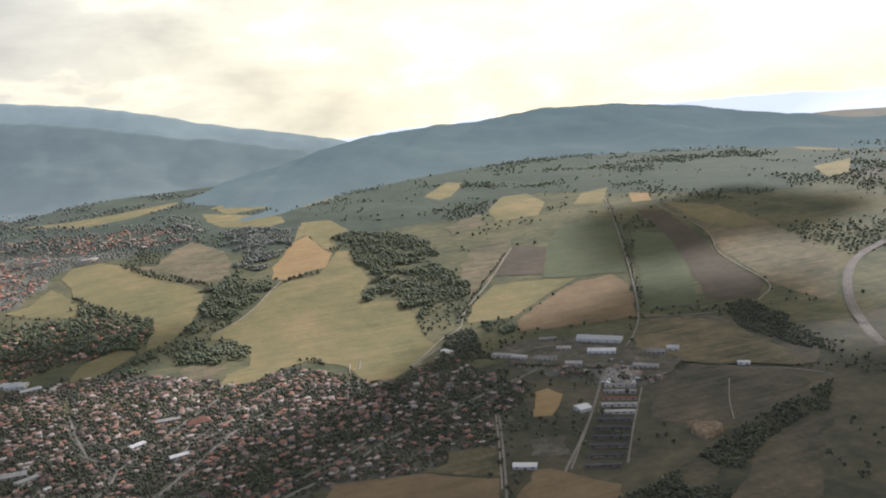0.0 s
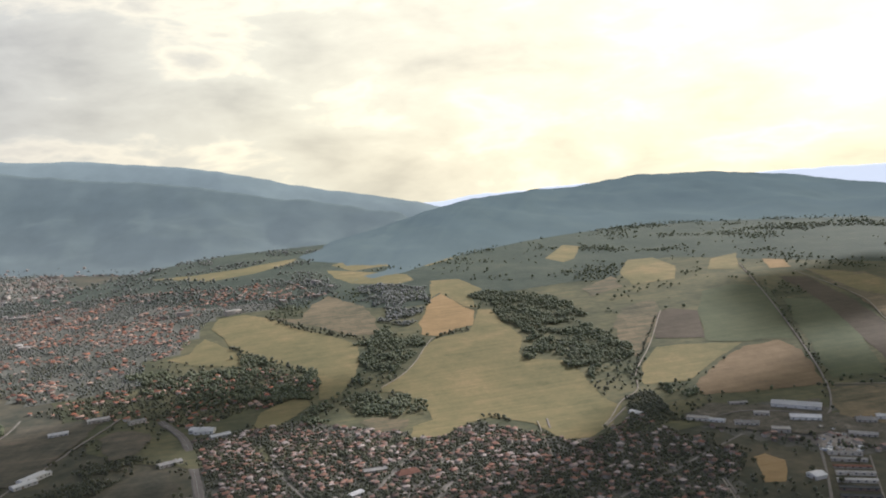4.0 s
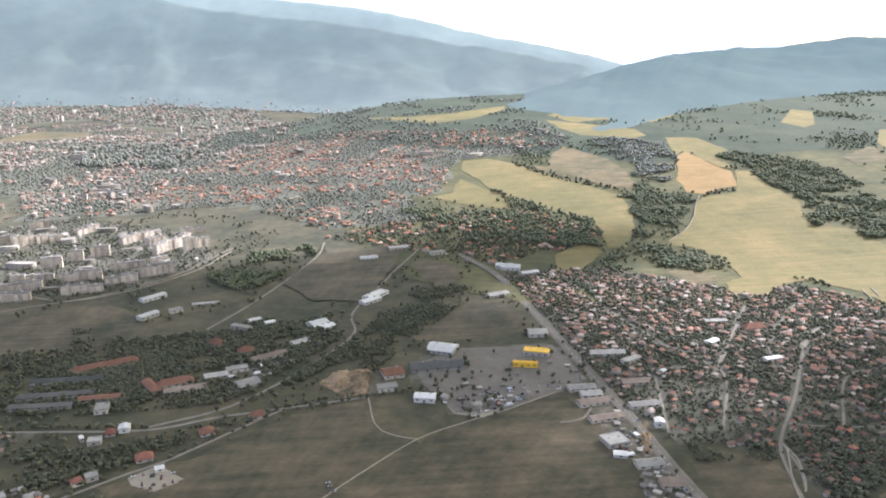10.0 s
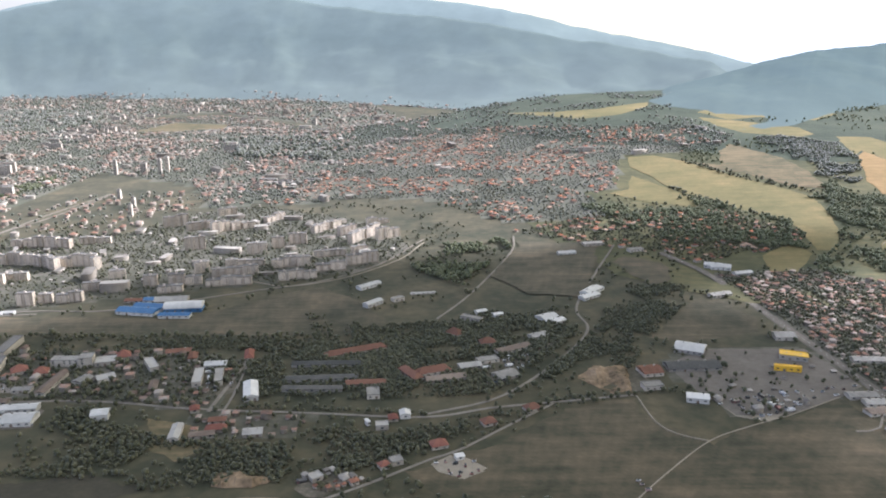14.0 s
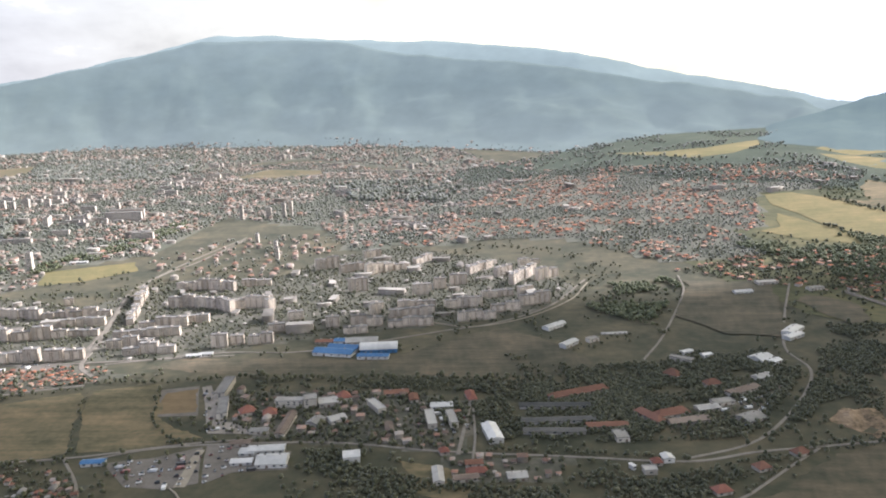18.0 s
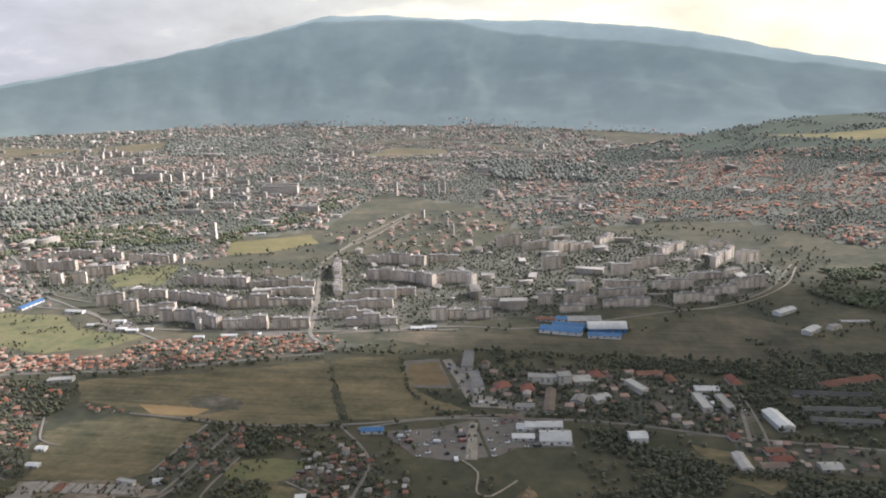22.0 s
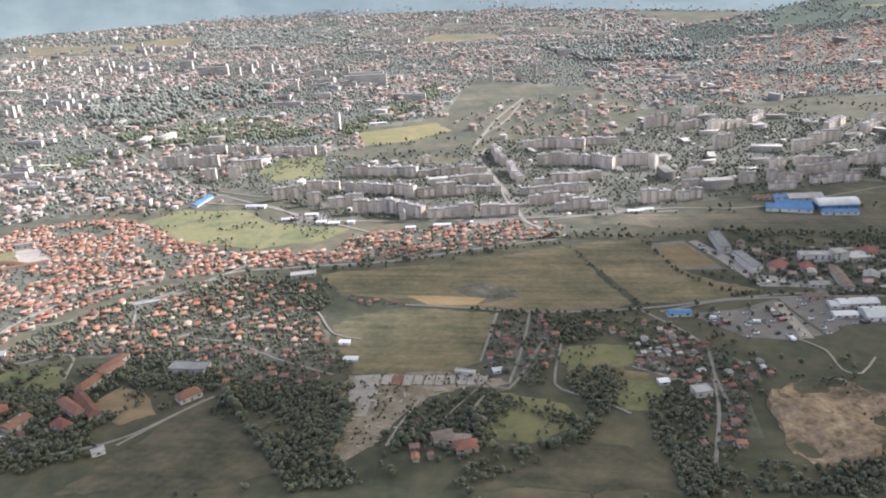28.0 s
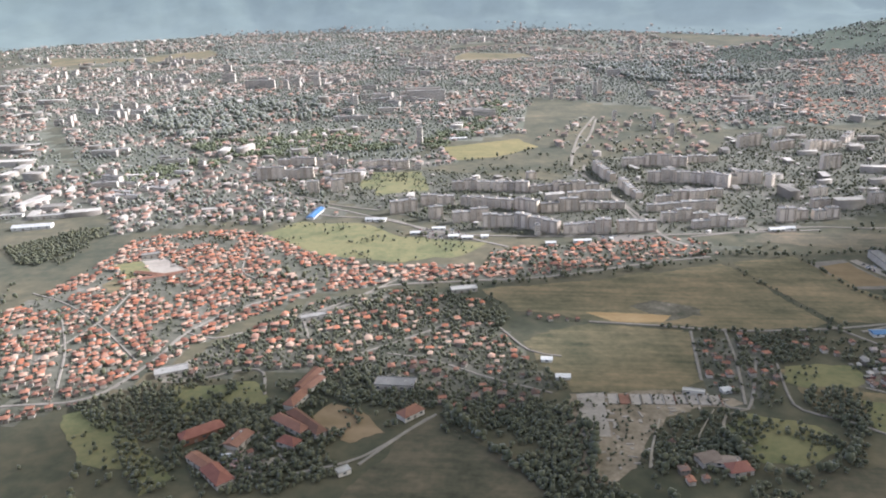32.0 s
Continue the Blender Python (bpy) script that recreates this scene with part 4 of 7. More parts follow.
for k, spot in enumerate([(20, 330, 330, 120), (90, 470, 300, 110), (200, 560, 150, 90), (480, 320, 190, 85), (820, 215, 210, 75), (760, 420, 240, 120), (690, 500, 90, 65), (980, 560, 200, 90), (-560, 300, 170, 60), (-380, 330, 120, 50), (-140, 560, 150, 50), (1250, 900, 220, 140), (-235, 440, 90, 60), (50, 690, 260, 95), (320, 790, 150, 60), (-100, 390, 250, 80), (-260, 530, 110, 55), (180, 300, 200, 70), (1000, 330, 240, 90), (700, 300, 160, 60), (-425, 505, 105, 38), (-335, 400, 90, 55)]):
    cloud(*spot, 3.1 * k)

# ---- plan of built-up and wooded areas ----
AREA, WOOD = {}, {}
AREA["city_edge"] = [(-973, 745), (-955, 815), (-869, 925), (-660, 875), (-640, 957), (-580, 950), (-606, 878), (-702, 820), (-726, 798), (-715, 711), (-673, 680), (-711, 664), (-755, 640), (-789, 650), (-875, 611)]
AREA["estate"] = [(-812, 798), (-738, 900), (-633, 788), (-645, 851), (-489, 792), (-465, 851), (-434, 904), (-309, 922), (-276, 1015), (-187, 1073), (-50, 977), (17, 886), (31, 825), (-20, 749), (-97, 715), (-208, 684), (-276, 653), (-342, 624), (-417, 618), (-495, 612), (-572, 628), (-661, 699), (-787, 757)]
AREA["park"] = [(-521, 1009), (-462, 1158), (-317, 1192), (-193, 1318), (-79, 1323), (-170, 1124), (-207, 1092), (-303, 1028), (-319, 904), (-443, 911)]
AREA["far_west"] = [(-2097, 2173), (-2171, 2432), (-1466, 1449), (-1226, 1045), (-1008, 795), (-915, 710), (-919, 684), (-1117, 797)]
AREA["far_left"] = [(-1009, 646), (-1108, 784), (-1019, 864), (-888, 781), (-803, 714), (-847, 656), (-913, 674)]
AREA["east_yard"] = [(336, 492), (391, 480), (366, 396), (352, 407), (346, 480)]
AREA["village"] = [(322, 720), (424, 732), (475, 690), (526, 646), (570, 612), (634, 600), (647, 546), (691, 566), (496, 309), (462, 340), (412, 304), (416, 360), (360, 379), (355, 406), (339, 503), (334, 629)]
AREA["village_east"] = [(328, 728), (410, 725), (520, 624), (591, 647), (659, 551), (734, 606), (739, 535), (759, 470), (715, 426), (686, 383), (607, 369), (537, 384), (364, 481)]
AREA["works_east"] = [(755, 572), (853, 584), (899, 543), (919, 491), (860, 421), (811, 453), (785, 504)]
AREA["suburb"] = [(-246, 1183), (-124, 1321), (14, 1745), (357, 1493), (541, 1478), (579, 1368), (498, 1241), (349, 1235), (303, 1047), (264, 1035), (264, 933), (148, 927), (43, 1074), (-73, 1094), (-166, 1066)]
AREA["belt"] = [(149, 893), (265, 945), (406, 932), (463, 850), (442, 786), (383, 792), (328, 758), (285, 796), (163, 877)]
AREA["city_mid"] = [(-911, 1194), (-826, 1290), (-617, 1045), (-549, 1060), (-524, 1378), (-324, 1244), (-252, 1058), (-138, 1117), (-98, 1338), (30, 1651), (-99, 2110), (-696, 2758), (-1188, 2467), (-1591, 2220)]
AREA["city_far"] = [(-1650, 2309), (-1235, 2575), (-724, 2890), (-99, 2187), (36, 1735), (52, 2141), (-388, 4030), (-899, 3704), (-1725, 3699), (-2502, 3598)]
AREA["city_west"] = [(-2169, 2384), (-1622, 2262), (-864, 1719), (-525, 1067), (-647, 985), (-662, 883), (-874, 935), (-955, 815), (-973, 745)]
AREA["city_northwest"] = [(-2246, 2490), (-1671, 2354), (-893, 1826), (-749, 1780), (-1033, 2697), (-2304, 3820), (-3057, 3601)]
AREA["red_village"] = [(-860, 436), (-848, 516), (-847, 603), (-770, 628), (-655, 577), (-637, 541), (-547, 542), (-513, 522), (-604, 505), (-656, 484), (-698, 426), (-715, 368), (-736, 329), (-766, 305)]
AREA["lower_village"] = [(-708, 357), (-687, 417), (-652, 472), (-594, 495), (-541, 477), (-519, 419), (-503, 384), (-481, 361), (-498, 354), (-520, 330), (-574, 349), (-625, 377), (-655, 369)]
AREA["hamlet"] = [(-415, 431), (-384, 430), (-374, 402), (-382, 363), (-399, 347), (-413, 357)]
AREA["hamlet_two"] = [(-324, 411), (-307, 422), (-297, 405), (-278, 368), (-289, 312), (-303, 290), (-298, 345), (-317, 366)]
AREA["row"] = [(-539, 579), (-394, 613), (-354, 587), (-373, 571), (-496, 522), (-550, 512)]
AREA["lots"] = [(322, 456), (345, 433), (349, 339), (349, 296), (318, 302), (335, 370)]
AREA["lots_two"] = [(216, 519), (259, 538), (330, 539), (338, 467), (315, 453), (274, 432), (241, 430), (222, 478)]
AREA["works"] = [(-258, 551), (-121, 547), (-77, 524), (-83, 450), (-183, 466), (-247, 481)]
AREA["works_two"] = [(-93, 448), (-16, 441), (-26, 414), (-88, 411)]
AREA["roadside"] = [(-15, 370), (7, 381), (22, 364), (1, 351)]
AREA["scrub_lots"] = [(-329, 395), (-270, 387), (-264, 364), (-295, 356), (-320, 359)]
AREA["hamlet_three"] = [(-394, 415), (-371, 411), (-375, 352), (-392, 345), (-396, 370)]
AREA["hamlet_four"] = [(-358, 435), (-318, 427), (-315, 407), (-329, 405), (-359, 406)]
AREA["lane_lots"] = [(-339, 398), (-298, 407), (-299, 355), (-324, 362), (-341, 373)]
AREA["lane_south"] = [(-310, 356), (-286, 357), (-290, 325), (-298, 290), (-313, 289), (-309, 324)]
AREA["farm"] = [(-444, 314), (-427, 320), (-409, 295), (-424, 281), (-442, 284)]
AREA["mansion_yard"] = [(-651, 299), (-625, 311), (-594, 281), (-603, 267), (-631, 265)]
AREA["south_lane"] = [(427, 353), (436, 348), (418, 307), (408, 309)]
AREA["field_lane"] = [(-508, 459), (-472, 461), (-472, 448), (-507, 446)]
AREA["far_plain"] = [(-92 + math.sin(radians(b)) * r, math.cos(radians(b)) * r) for r, row in ((3250, range(-62, 1, 6)), (4250, range(-2, -63, -6))) for b in row]
WOOD["ba"] = [(-1666, 2703), (-1585, 3083), (-1127, 2898), (-1000, 2461), (-1090, 2206), (-1176, 2169), (-1433, 2319)]
WOOD["bb"] = [(-1181, 1235), (-1160, 1374), (-1047, 1399), (-905, 1368), (-830, 1194), (-918, 1158), (-941, 1056), (-1017, 1025)]
WOOD["bd"] = [(-815, 1366), (-722, 1411), (-672, 1318), (-706, 1253), (-776, 1277)]
WOOD["h"] = [(969, 362), (934, 352), (890, 341), (830, 318), (781, 297), (747, 285), (719, 277), (691, 252), (672, 246), (727, 219), (747, 233), (778, 252), (811, 278), (845, 299), (889, 316), (918, 317)]
WOOD["ae"] = [(1038, 567), (1063, 519), (1049, 434), (1010, 399), (1011, 444), (1009, 513)]
WOOD["ah"] = [(752, 656), (784, 650), (758, 566), (730, 558), (725, 601)]
WOOD["ai"] = [(803, 669), (819, 670), (825, 650), (814, 631), (794, 641)]
WOOD["a"] = [(-258, 577), (-141, 568), (-3, 564), (21, 597), (67, 602), (68, 553), (3, 512), (-79, 546), (-252, 559)]
WOOD["b"] = [(-41, 554), (52, 589), (104, 628), (152, 599), (173, 579), (125, 504), (95, 466), (28, 457), (-37, 467)]
WOOD["c"] = [(192, 598), (206, 654), (273, 700), (291, 683), (231, 596), (200, 537), (161, 518), (125, 476), (108, 465), (169, 549)]
WOOD["d"] = [(-188, 375), (-146, 434), (-95, 411), (-17, 400), (25, 384), (-18, 364), (-93, 355), (-107, 367), (-177, 372)]
WOOD["i"] = [(-526, 303), (-520, 334), (-498, 341), (-474, 318), (-474, 288), (-455, 265), (-487, 256), (-505, 286)]
WOOD["j"] = [(-447, 326), (-413, 345), (-360, 317), (-376, 294), (-406, 296), (-415, 291), (-447, 294)]
WOOD["k"] = [(-726, 339), (-696, 365), (-651, 350), (-651, 326), (-664, 295), (-702, 297), (-744, 326)]
WOOD["l"] = [(-549, 339), (-524, 351), (-479, 344), (-481, 291), (-497, 274), (-546, 318)]
WOOD["m"] = [(-955, 571), (-920, 618), (-880, 635), (-878, 534), (-916, 533)]
WOOD["n"] = [(-384, 432), (-338, 433), (-323, 418), (-346, 400), (-374, 395)]
WOOD["o"] = [(-53, 627), (22, 586), (66, 553), (83, 596), (162, 632), (141, 547), (98, 505), (35, 467), (-2, 483)]
WOOD["p"] = [(-325, 314), (-306, 286), (-282, 273), (-239, 302), (-249, 272), (-326, 267)]
WOOD["q"] = [(73, 837), (125, 866), (145, 850), (130, 800), (82, 698), (32, 746)]
WOOD["r"] = [(-701, 295), (-662, 290), (-655, 259), (-673, 258)]
WOOD["u"] = [(239, 694), (258, 677), (286, 659), (223, 560), (193, 503), (177, 504), (214, 604)]
WOOD["v"] = [(-1018, 1020), (-901, 1042), (-809, 1110), (-727, 1057), (-686, 962), (-778, 925), (-903, 916)]
WOOD["w"] = [(-660, 976), (-602, 1350), (-554, 1282), (-598, 1039), (-640, 957)]
WOOD["y"] = [(-1028, 820), (-966, 855), (-944, 920), (-882, 890), (-924, 800), (-982, 757)]
WOOD["z"] = [(-441, 1821), (-261, 1888), (-121, 1631), (-140, 1454), (-323, 1553)]
WOOD["aa"] = [(-662, 290), (-640, 344), (-599, 353), (-584, 326), (-598, 295), (-583, 279), (-611, 261), (-647, 258)]
WOOD["ab"] = [(-627, 384), (-581, 386), (-550, 350), (-554, 333), (-589, 336), (-617, 352)]
WOOD["ac"] = [(-685, 351), (-644, 366), (-571, 343), (-609, 336), (-615, 319), (-653, 306)]
WOOD["ad"] = [(423, 369), (459, 376), (466, 346), (446, 319), (412, 298), (426, 341)]
WOOD["af"] = [(-108, 515), (-53, 534), (-37, 476), (-58, 459), (-74, 476)]
WOOD["valley"] = [(536, 978), (582, 1042), (591, 1006), (614, 961), (625, 951), (587, 887), (552, 850), (521, 803), (506, 825), (527, 886)]
WOOD["valley_head"] = [(602, 1338), (652, 1335), (699, 1268), (687, 1159), (664, 1122), (627, 1025), (600, 1044), (590, 1078), (610, 1118), (592, 1199)]
WOOD["belt_wood"] = [(371, 1028), (415, 947), (464, 885), (465, 847), (449, 795), (393, 814), (304, 850), (269, 910), (234, 993), (328, 957), (388, 940)]
WOOD["belt_edge"] = [(444, 766), (495, 795), (545, 758), (555, 719), (529, 700), (457, 708), (431, 716)]
WOOD["east_valley"] = [(763, 1094), (817, 1074), (817, 956), (839, 907), (842, 817), (821, 770), (784, 736), (747, 715), (750, 751), (746, 795), (713, 824), (741, 896), (747, 995)]
WOOD["east_valley_head"] = [(752, 1169), (793, 1173), (870, 1090), (859, 953), (819, 961), (819, 1081), (764, 1098)]
WOOD["clump"] = [(761, 659), (785, 666), (771, 613), (738, 586), (740, 631)]
WOOD["clump_two"] = [(803, 665), (821, 670), (827, 649), (815, 634), (797, 645)]
WOOD["roadside_wood"] = [(-30, 413), (-3, 423), (29, 412), (60, 425), (94, 439), (115, 443), (90, 423), (54, 397), (27, 379), (12, 371), (3, 381), (-17, 398)]
WOOD["bend_wood"] = [(114, 464), (153, 506), (192, 567), (188, 586), (146, 519), (110, 471)]
WOOD["store_wood"] = [(-181, 453), (-150, 452), (-145, 416), (-170, 420)]
WOOD["ring"] = [(-358, 347), (-346, 335), (-360, 302), (-376, 290), (-400, 283), (-421, 281), (-433, 289), (-448, 287), (-449, 292), (-444, 319), (-436, 334), (-412, 338), (-415, 321), (-404, 297), (-383, 298), (-362, 317)]
WOOD["lane_wood"] = [(-367, 369), (-342, 368), (-340, 351), (-348, 333), (-361, 337), (-372, 352)]
WOOD["south_wood"] = [(-331, 342), (-311, 350), (-308, 328), (-310, 298), (-309, 289), (-327, 288), (-333, 308)]
WOOD["yard_wood"] = [(-343, 412), (-322, 407), (-322, 395), (-346, 396)]
WOOD["north_lane"] = [(-565, 481), (-532, 476), (-519, 443), (-525, 434), (-551, 454)]
WOOD["village_edge"] = [(366, 376), (416, 370), (417, 357), (404, 348), (366, 354)]
WOOD["village_south"] = [(428, 346), (455, 360), (480, 360), (513, 344), (515, 317), (483, 309), (452, 322), (429, 305), (415, 313)]
WOOD["hill_hollow"] = [(1051, 584), (1081, 583), (1077, 517), (1051, 498), (1033, 547)]
WOOD["south_scrub"] = [(-326, 306), (-303, 287), (-306, 270), (-325, 268)]
WOOD["dig_scrub"] = [(-290, 293), (-272, 287), (-237, 303), (-247, 274), (-294, 271)]
WOOD["west_hedge"] = [(-421, 277), (-395, 292), (-376, 289), (-399, 273), (-417, 263)]
CELL = {}
for rx, ry, rw in ROAD_LINES:
    CELL.setdefault((int(rx // 20), int(ry // 20)), []).append((rx, ry, rw))


def near_road(x, y, gap):
    i, j = int(x // 20), int(y // 20)
    for p in (-1, 0, 1):
        for q in (-1, 0, 1):
            for rx, ry, rw in CELL.get((i + p, j + q), ()):
                if (rx - x) ** 2 + (ry - y) ** 2 < (rw * 0.5 + gap) ** 2:
                    return True
    return False


SOLID = {}


def claim(x, y, r):
    SOLID.setdefault((int(x // 20), int(y // 20)), []).append((x, y, r))


def free(x, y, r):
    i, j = int(x // 20), int(y // 20)
    for p in (-1, 0, 1):
        for q in (-1, 0, 1):
            for sx, sy, sr in SOLID.get((i + p, j + q), ()):
                if (sx - x) ** 2 + (sy - y) ** 2 < (sr + r) ** 2:
                    return False
    return True


def spots(poly, dx, dy, angle, jitter, fill, keep_out=True):
    """Places on a turned grid inside an area, shaken and thinned."""
    p = np.array(poly, float)
    c, r = p.mean(0), np.hypot(*(p - p.mean(0)).T).max()
    i, j = np.meshgrid(np.arange(-r, r, dx), np.arange(-r, r, dy))
    i, j = i + rng.uniform(-jitter, jitter, i.shape) * dx, j + rng.uniform(-jitter, jitter, j.shape) * dy
    t = radians(angle)
    x, y = (c[0] + i * math.cos(t) - j * math.sin(t)).ravel(), (c[1] + i * math.sin(t) + j * math.cos(t)).ravel()
    ok = inside(poly, x, y) & (rng.random(x.shape) < fill)
    if keep_out:
        for f in KEEP_OUT:
            ok &= ~inside(f, x, y)
    return x[ok], y[ok]


# ---- apartment blocks ----


def balconies(x0, x1, face, out, n, s):
    """One stack of balconies: a deep parapet at each storey joined by the recessed loggia wall."""
    line = []
    for q in range(1, n):
        line += [(face - 0.12, q * s), (face - out, q * s), (face - out, q * s + 0.7), (face - 0.12, q * s + 0.7)]
    v = [(x, y, z) for x in (x0, x1) for y, z in line] 
    k = len(line)
    f = [(i, i + 1, i + 1 + k, i + k) for i in range(k - 1)]
    f += [(i + 3, i + 2, i + 1, i) for i in range(0, k, 4)] + [(i + k, i + 1 + k, i + 2 + k, i + 3 + k) for i in range(0, k, 4)]
    return mesh_of("loggia", v, f, ["panel_trim"])


def apartment_block(x, y, length, angle, height):
    """One section of prefabricated flats: walls, storeys of windows, stacked balconies, flat roof with a lift house."""
    depth = 6.5
    top = new("apartment_block")
    top.matrix_world = pose(x, y, 0, 0, 0, angle) @ pose(0, depth / 2, 0)
    tagged(top, "grey prefabricated concrete apartment block with stacked balconies", "apartment block", "housing estate blocks")
    h, d = length / 2, depth / 2
    n = max(4, round(height / 1.7))
    s = height / n
    wall = linked("wall", boxes_mesh("wall", [(-h, h, -d, d, -0.5, height)], "panel"), top)
    e = 0.1
    roof = linked("roof", boxes_mesh("roof", [(-h, h, -d, d, height, height + 0.15), (-h, h, -d - e, -d + 0.12, height + 0.15, height + 0.5), (-h, h, d - 0.12, d + e, height + 0.15, height + 0.5)], "bitumen"), top)
    linked("lift_house", boxes_mesh("lift_house", [(-1.0, 1.0, -0.9, 1.2, height + 0.15, height + 1.35)], "panel_trim"), roof)
    bays = max(1, round(length / 6.5))
    w = length / bays
    for k in range(bays):
        cx = -h + (k + 0.5) * w
        linked("loggia", balconies(cx - w * 0.42, cx + w * 0.1, -d, 0.7, n, s), wall)
    linked("entrance", boxes_mesh("entrance", [(h - 1.6, h - 0.6, -d - 0.5, -d, 0, 1.3)], "door_paint"), wall)
    m = max(3, round(length / 1.9))
    row = []
    for q in range(n):
        for k in range(m):
            cx = -h + (k + 0.5) * length / m
            row.append((cx - 0.42, cx + 0.42, -d - 0.06, -d + 0.02, q * s + 0.62, q * s + 1.35))
        for cy in (-1.6, 1.6):
            row.append((h - 0.02, h + 0.06, cy - 0.4, cy + 0.4, q * s + 0.62, q * s + 1.35))
    tagged(linked("glazing", boxes_mesh("glazing", row, "pane"), wall), kind="stuff")
    return top


step_of = random.Random(11)


def block_row(x, y, length, angle, height):
    """A row of sections that step forward and back and up and down, as the estate's rows do."""
    height, length = max(8.0, height), max(5.0, length)
    count = max(1, round(length / 14.0))
    part_length = length / count
    t = radians(angle)
    for k in range(count):
        off = (k - (count - 1) / 2) * part_length
        back = 0.0 if count == 1 else (1.1 if k % 2 else -0.3) + 1.6 * math.sin(math.pi * (k + 0.5) / count)
        apartment_block(x + off * math.cos(t) - back * math.sin(t), y + off * math.sin(t) + back * math.cos(t), part_length - 0.12, angle, height + (1.7 * step_of.choice((-1, 0, 0, 1)) if count > 1 else 0.0))
    for k in range(-int(length / 10), int(length / 10) + 1):
        claim(x - 3.25 * math.sin(t) + 5 * k * math.cos(t), y + 3.25 * math.cos(t) + 5 * k * math.sin(t), 6)


block_row(-628.3, 678.5, 25.2, 19, 10.1)
block_row(-596.0, 660.7, 12.3, 19, 11.5)
block_row(-601.4, 704.9, 31.5, 6, 8.3)
block_row(-564.0, 651.9, 31.8, 14, 9.4)
block_row(-539.6, 634.9, 25.9, 7, 12.0)
block_row(-508.4, 626.6, 41.7, -28, 11.1)
block_row(-464.9, 619.3, 39.0, 7, 10.2)
block_row(-424.2, 622.4, 31.6, 10, 9.0)
block_row(-559.9, 696.2, 39.8, -12, 11.1)
block_row(-524.1, 685.3, 35.4, -23, 11.4)
block_row(-486.8, 681.3, 35.0, 10, 10.5)
block_row(-575.2, 757.2, 37.8, 1, 9.3)
block_row(-537.1, 753.5, 39.4, -12, 9.1)
block_row(-498.5, 752.6, 35.1, 10, 7.7)
block_row(-467.6, 754.6, 40.7, 13, 5.7)
block_row(-458.9, 723.4, 41.1, 11, 6.7)
block_row(-449.0, 689.1, 41.2, 10, 7.6)
block_row(-356.9, 637.8, 44.3, 9, 7.9)
block_row(-381.4, 655.7, 40.5, 11, 7.1)
block_row(-380.1, 686.8, 60.9, 6, 7.9)
block_row(-375.9, 716.1, 45.7, 9, 6.4)
block_row(-784.3, 806.1, 62.5, 7, 12.4)
block_row(-735.9, 750.2, 12.1, 15, 12.2)
block_row(-711.2, 755.9, 13.1, 21, 12.8)
block_row(-710.5, 789.9, 29.8, 13, 11.0)
block_row(-791.9, 871.4, 44.7, 2, 9.8)
block_row(-747.3, 866.4, 35.4, 6, 10.4)
block_row(-683.5, 850.2, 48.0, 7, 10.7)
block_row(-399.8, 859.3, 36.4, 3, 10.8)
block_row(-366.4, 856.3, 31.4, -15, 10.6)
block_row(-378.5, 786.2, 41.5, -2, 11.3)
block_row(-341.9, 775.1, 38.0, -33, 11.0)
block_row(-308.1, 778.4, 37.2, 7, 10.9)
block_row(-329.9, 872.5, 33.4, 10, 8.6)
block_row(-349.0, 728.3, 25.8, 7, 7.4)
block_row(-299.9, 654.0, 14.3, 8, 12.1)
block_row(-286.5, 662.3, 11.7, 10, 8.3)
block_row(-265.8, 662.0, 21.9, 5, 9.4)
block_row(-259.8, 696.6, 15.8, 16, 8.0)
block_row(-250.1, 733.3, 14.8, 19, 9.0)
block_row(-262.2, 952.8, 30.4, 21, 13.7)
block_row(-227.9, 936.4, 31.1, 28, 11.9)
block_row(-214.0, 1015.5, 24.4, 29, 10.4)
block_row(-193.0, 926.4, 36.4, 37, 12.5)
block_row(-206.2, 840.1, 22.0, 15, 14.8)
block_row(-209.8, 708.8, 12.8, 10, 10.4)
block_row(-177.7, 709.5, 30.2, 8, 9.7)
block_row(-173.0, 751.9, 14.1, 27, 10.9)
block_row(-184.9, 687.4, 22.1, 5, 6.7)
block_row(-671.9, 853.7, 33.7, 4, 9.7)
block_row(-514.9, 803.1, 9.6, 27, 7.2)
block_row(-415.9, 751.6, 49.4, 104, 7.8)
block_row(-436.7, 818.9, 58.2, 104, 9.1)
block_row(-317.0, 781.5, 9.7, 16, 9.7)
block_row(-283.3, 768.5, 8.6, 54, 13.2)
block_row(-133.9, 820.5, 20.9, 11, 12.4)
block_row(-116.1, 844.8, 13.5, 12, 12.7)
block_row(-96.6, 860.7, 19.6, 7, 12.9)
block_row(-70.7, 925.0, 44.4, 51, 10.2)
block_row(-42.9, 899.1, 24.7, 41, 12.1)
block_row(-20.5, 880.2, 56.9, 59, 12.6)
block_row(5.7, 879.7, 31.0, 36, 13.3)
block_row(-11.9, 947.8, 28.3, 23, 9.0)
block_row(-53.3, 805.3, 34.2, 11, 9.0)
block_row(-22.7, 818.6, 17.3, 30, 8.5)
block_row(-45.9, 752.1, 30.0, 9, 9.0)
block_row(-15.7, 775.8, 33.4, 18, 10.5)
block_row(-88.1, 768.1, 38.5, 11, 8.6)
block_row(-74.1, 725.2, 36.7, 12, 8.7)
block_row(-137.8, 739.2, 44.5, 10, 7.1)
block_row(-136.0, 707.5, 42.5, 9, 8.0)
block_row(-135.7, 772.2, 38.7, 11, 6.8)
block_row(-142.8, 978.4, 31.9, 52, 8.5)
block_row(-169.8, 941.7, 16.1, 34, 8.2)

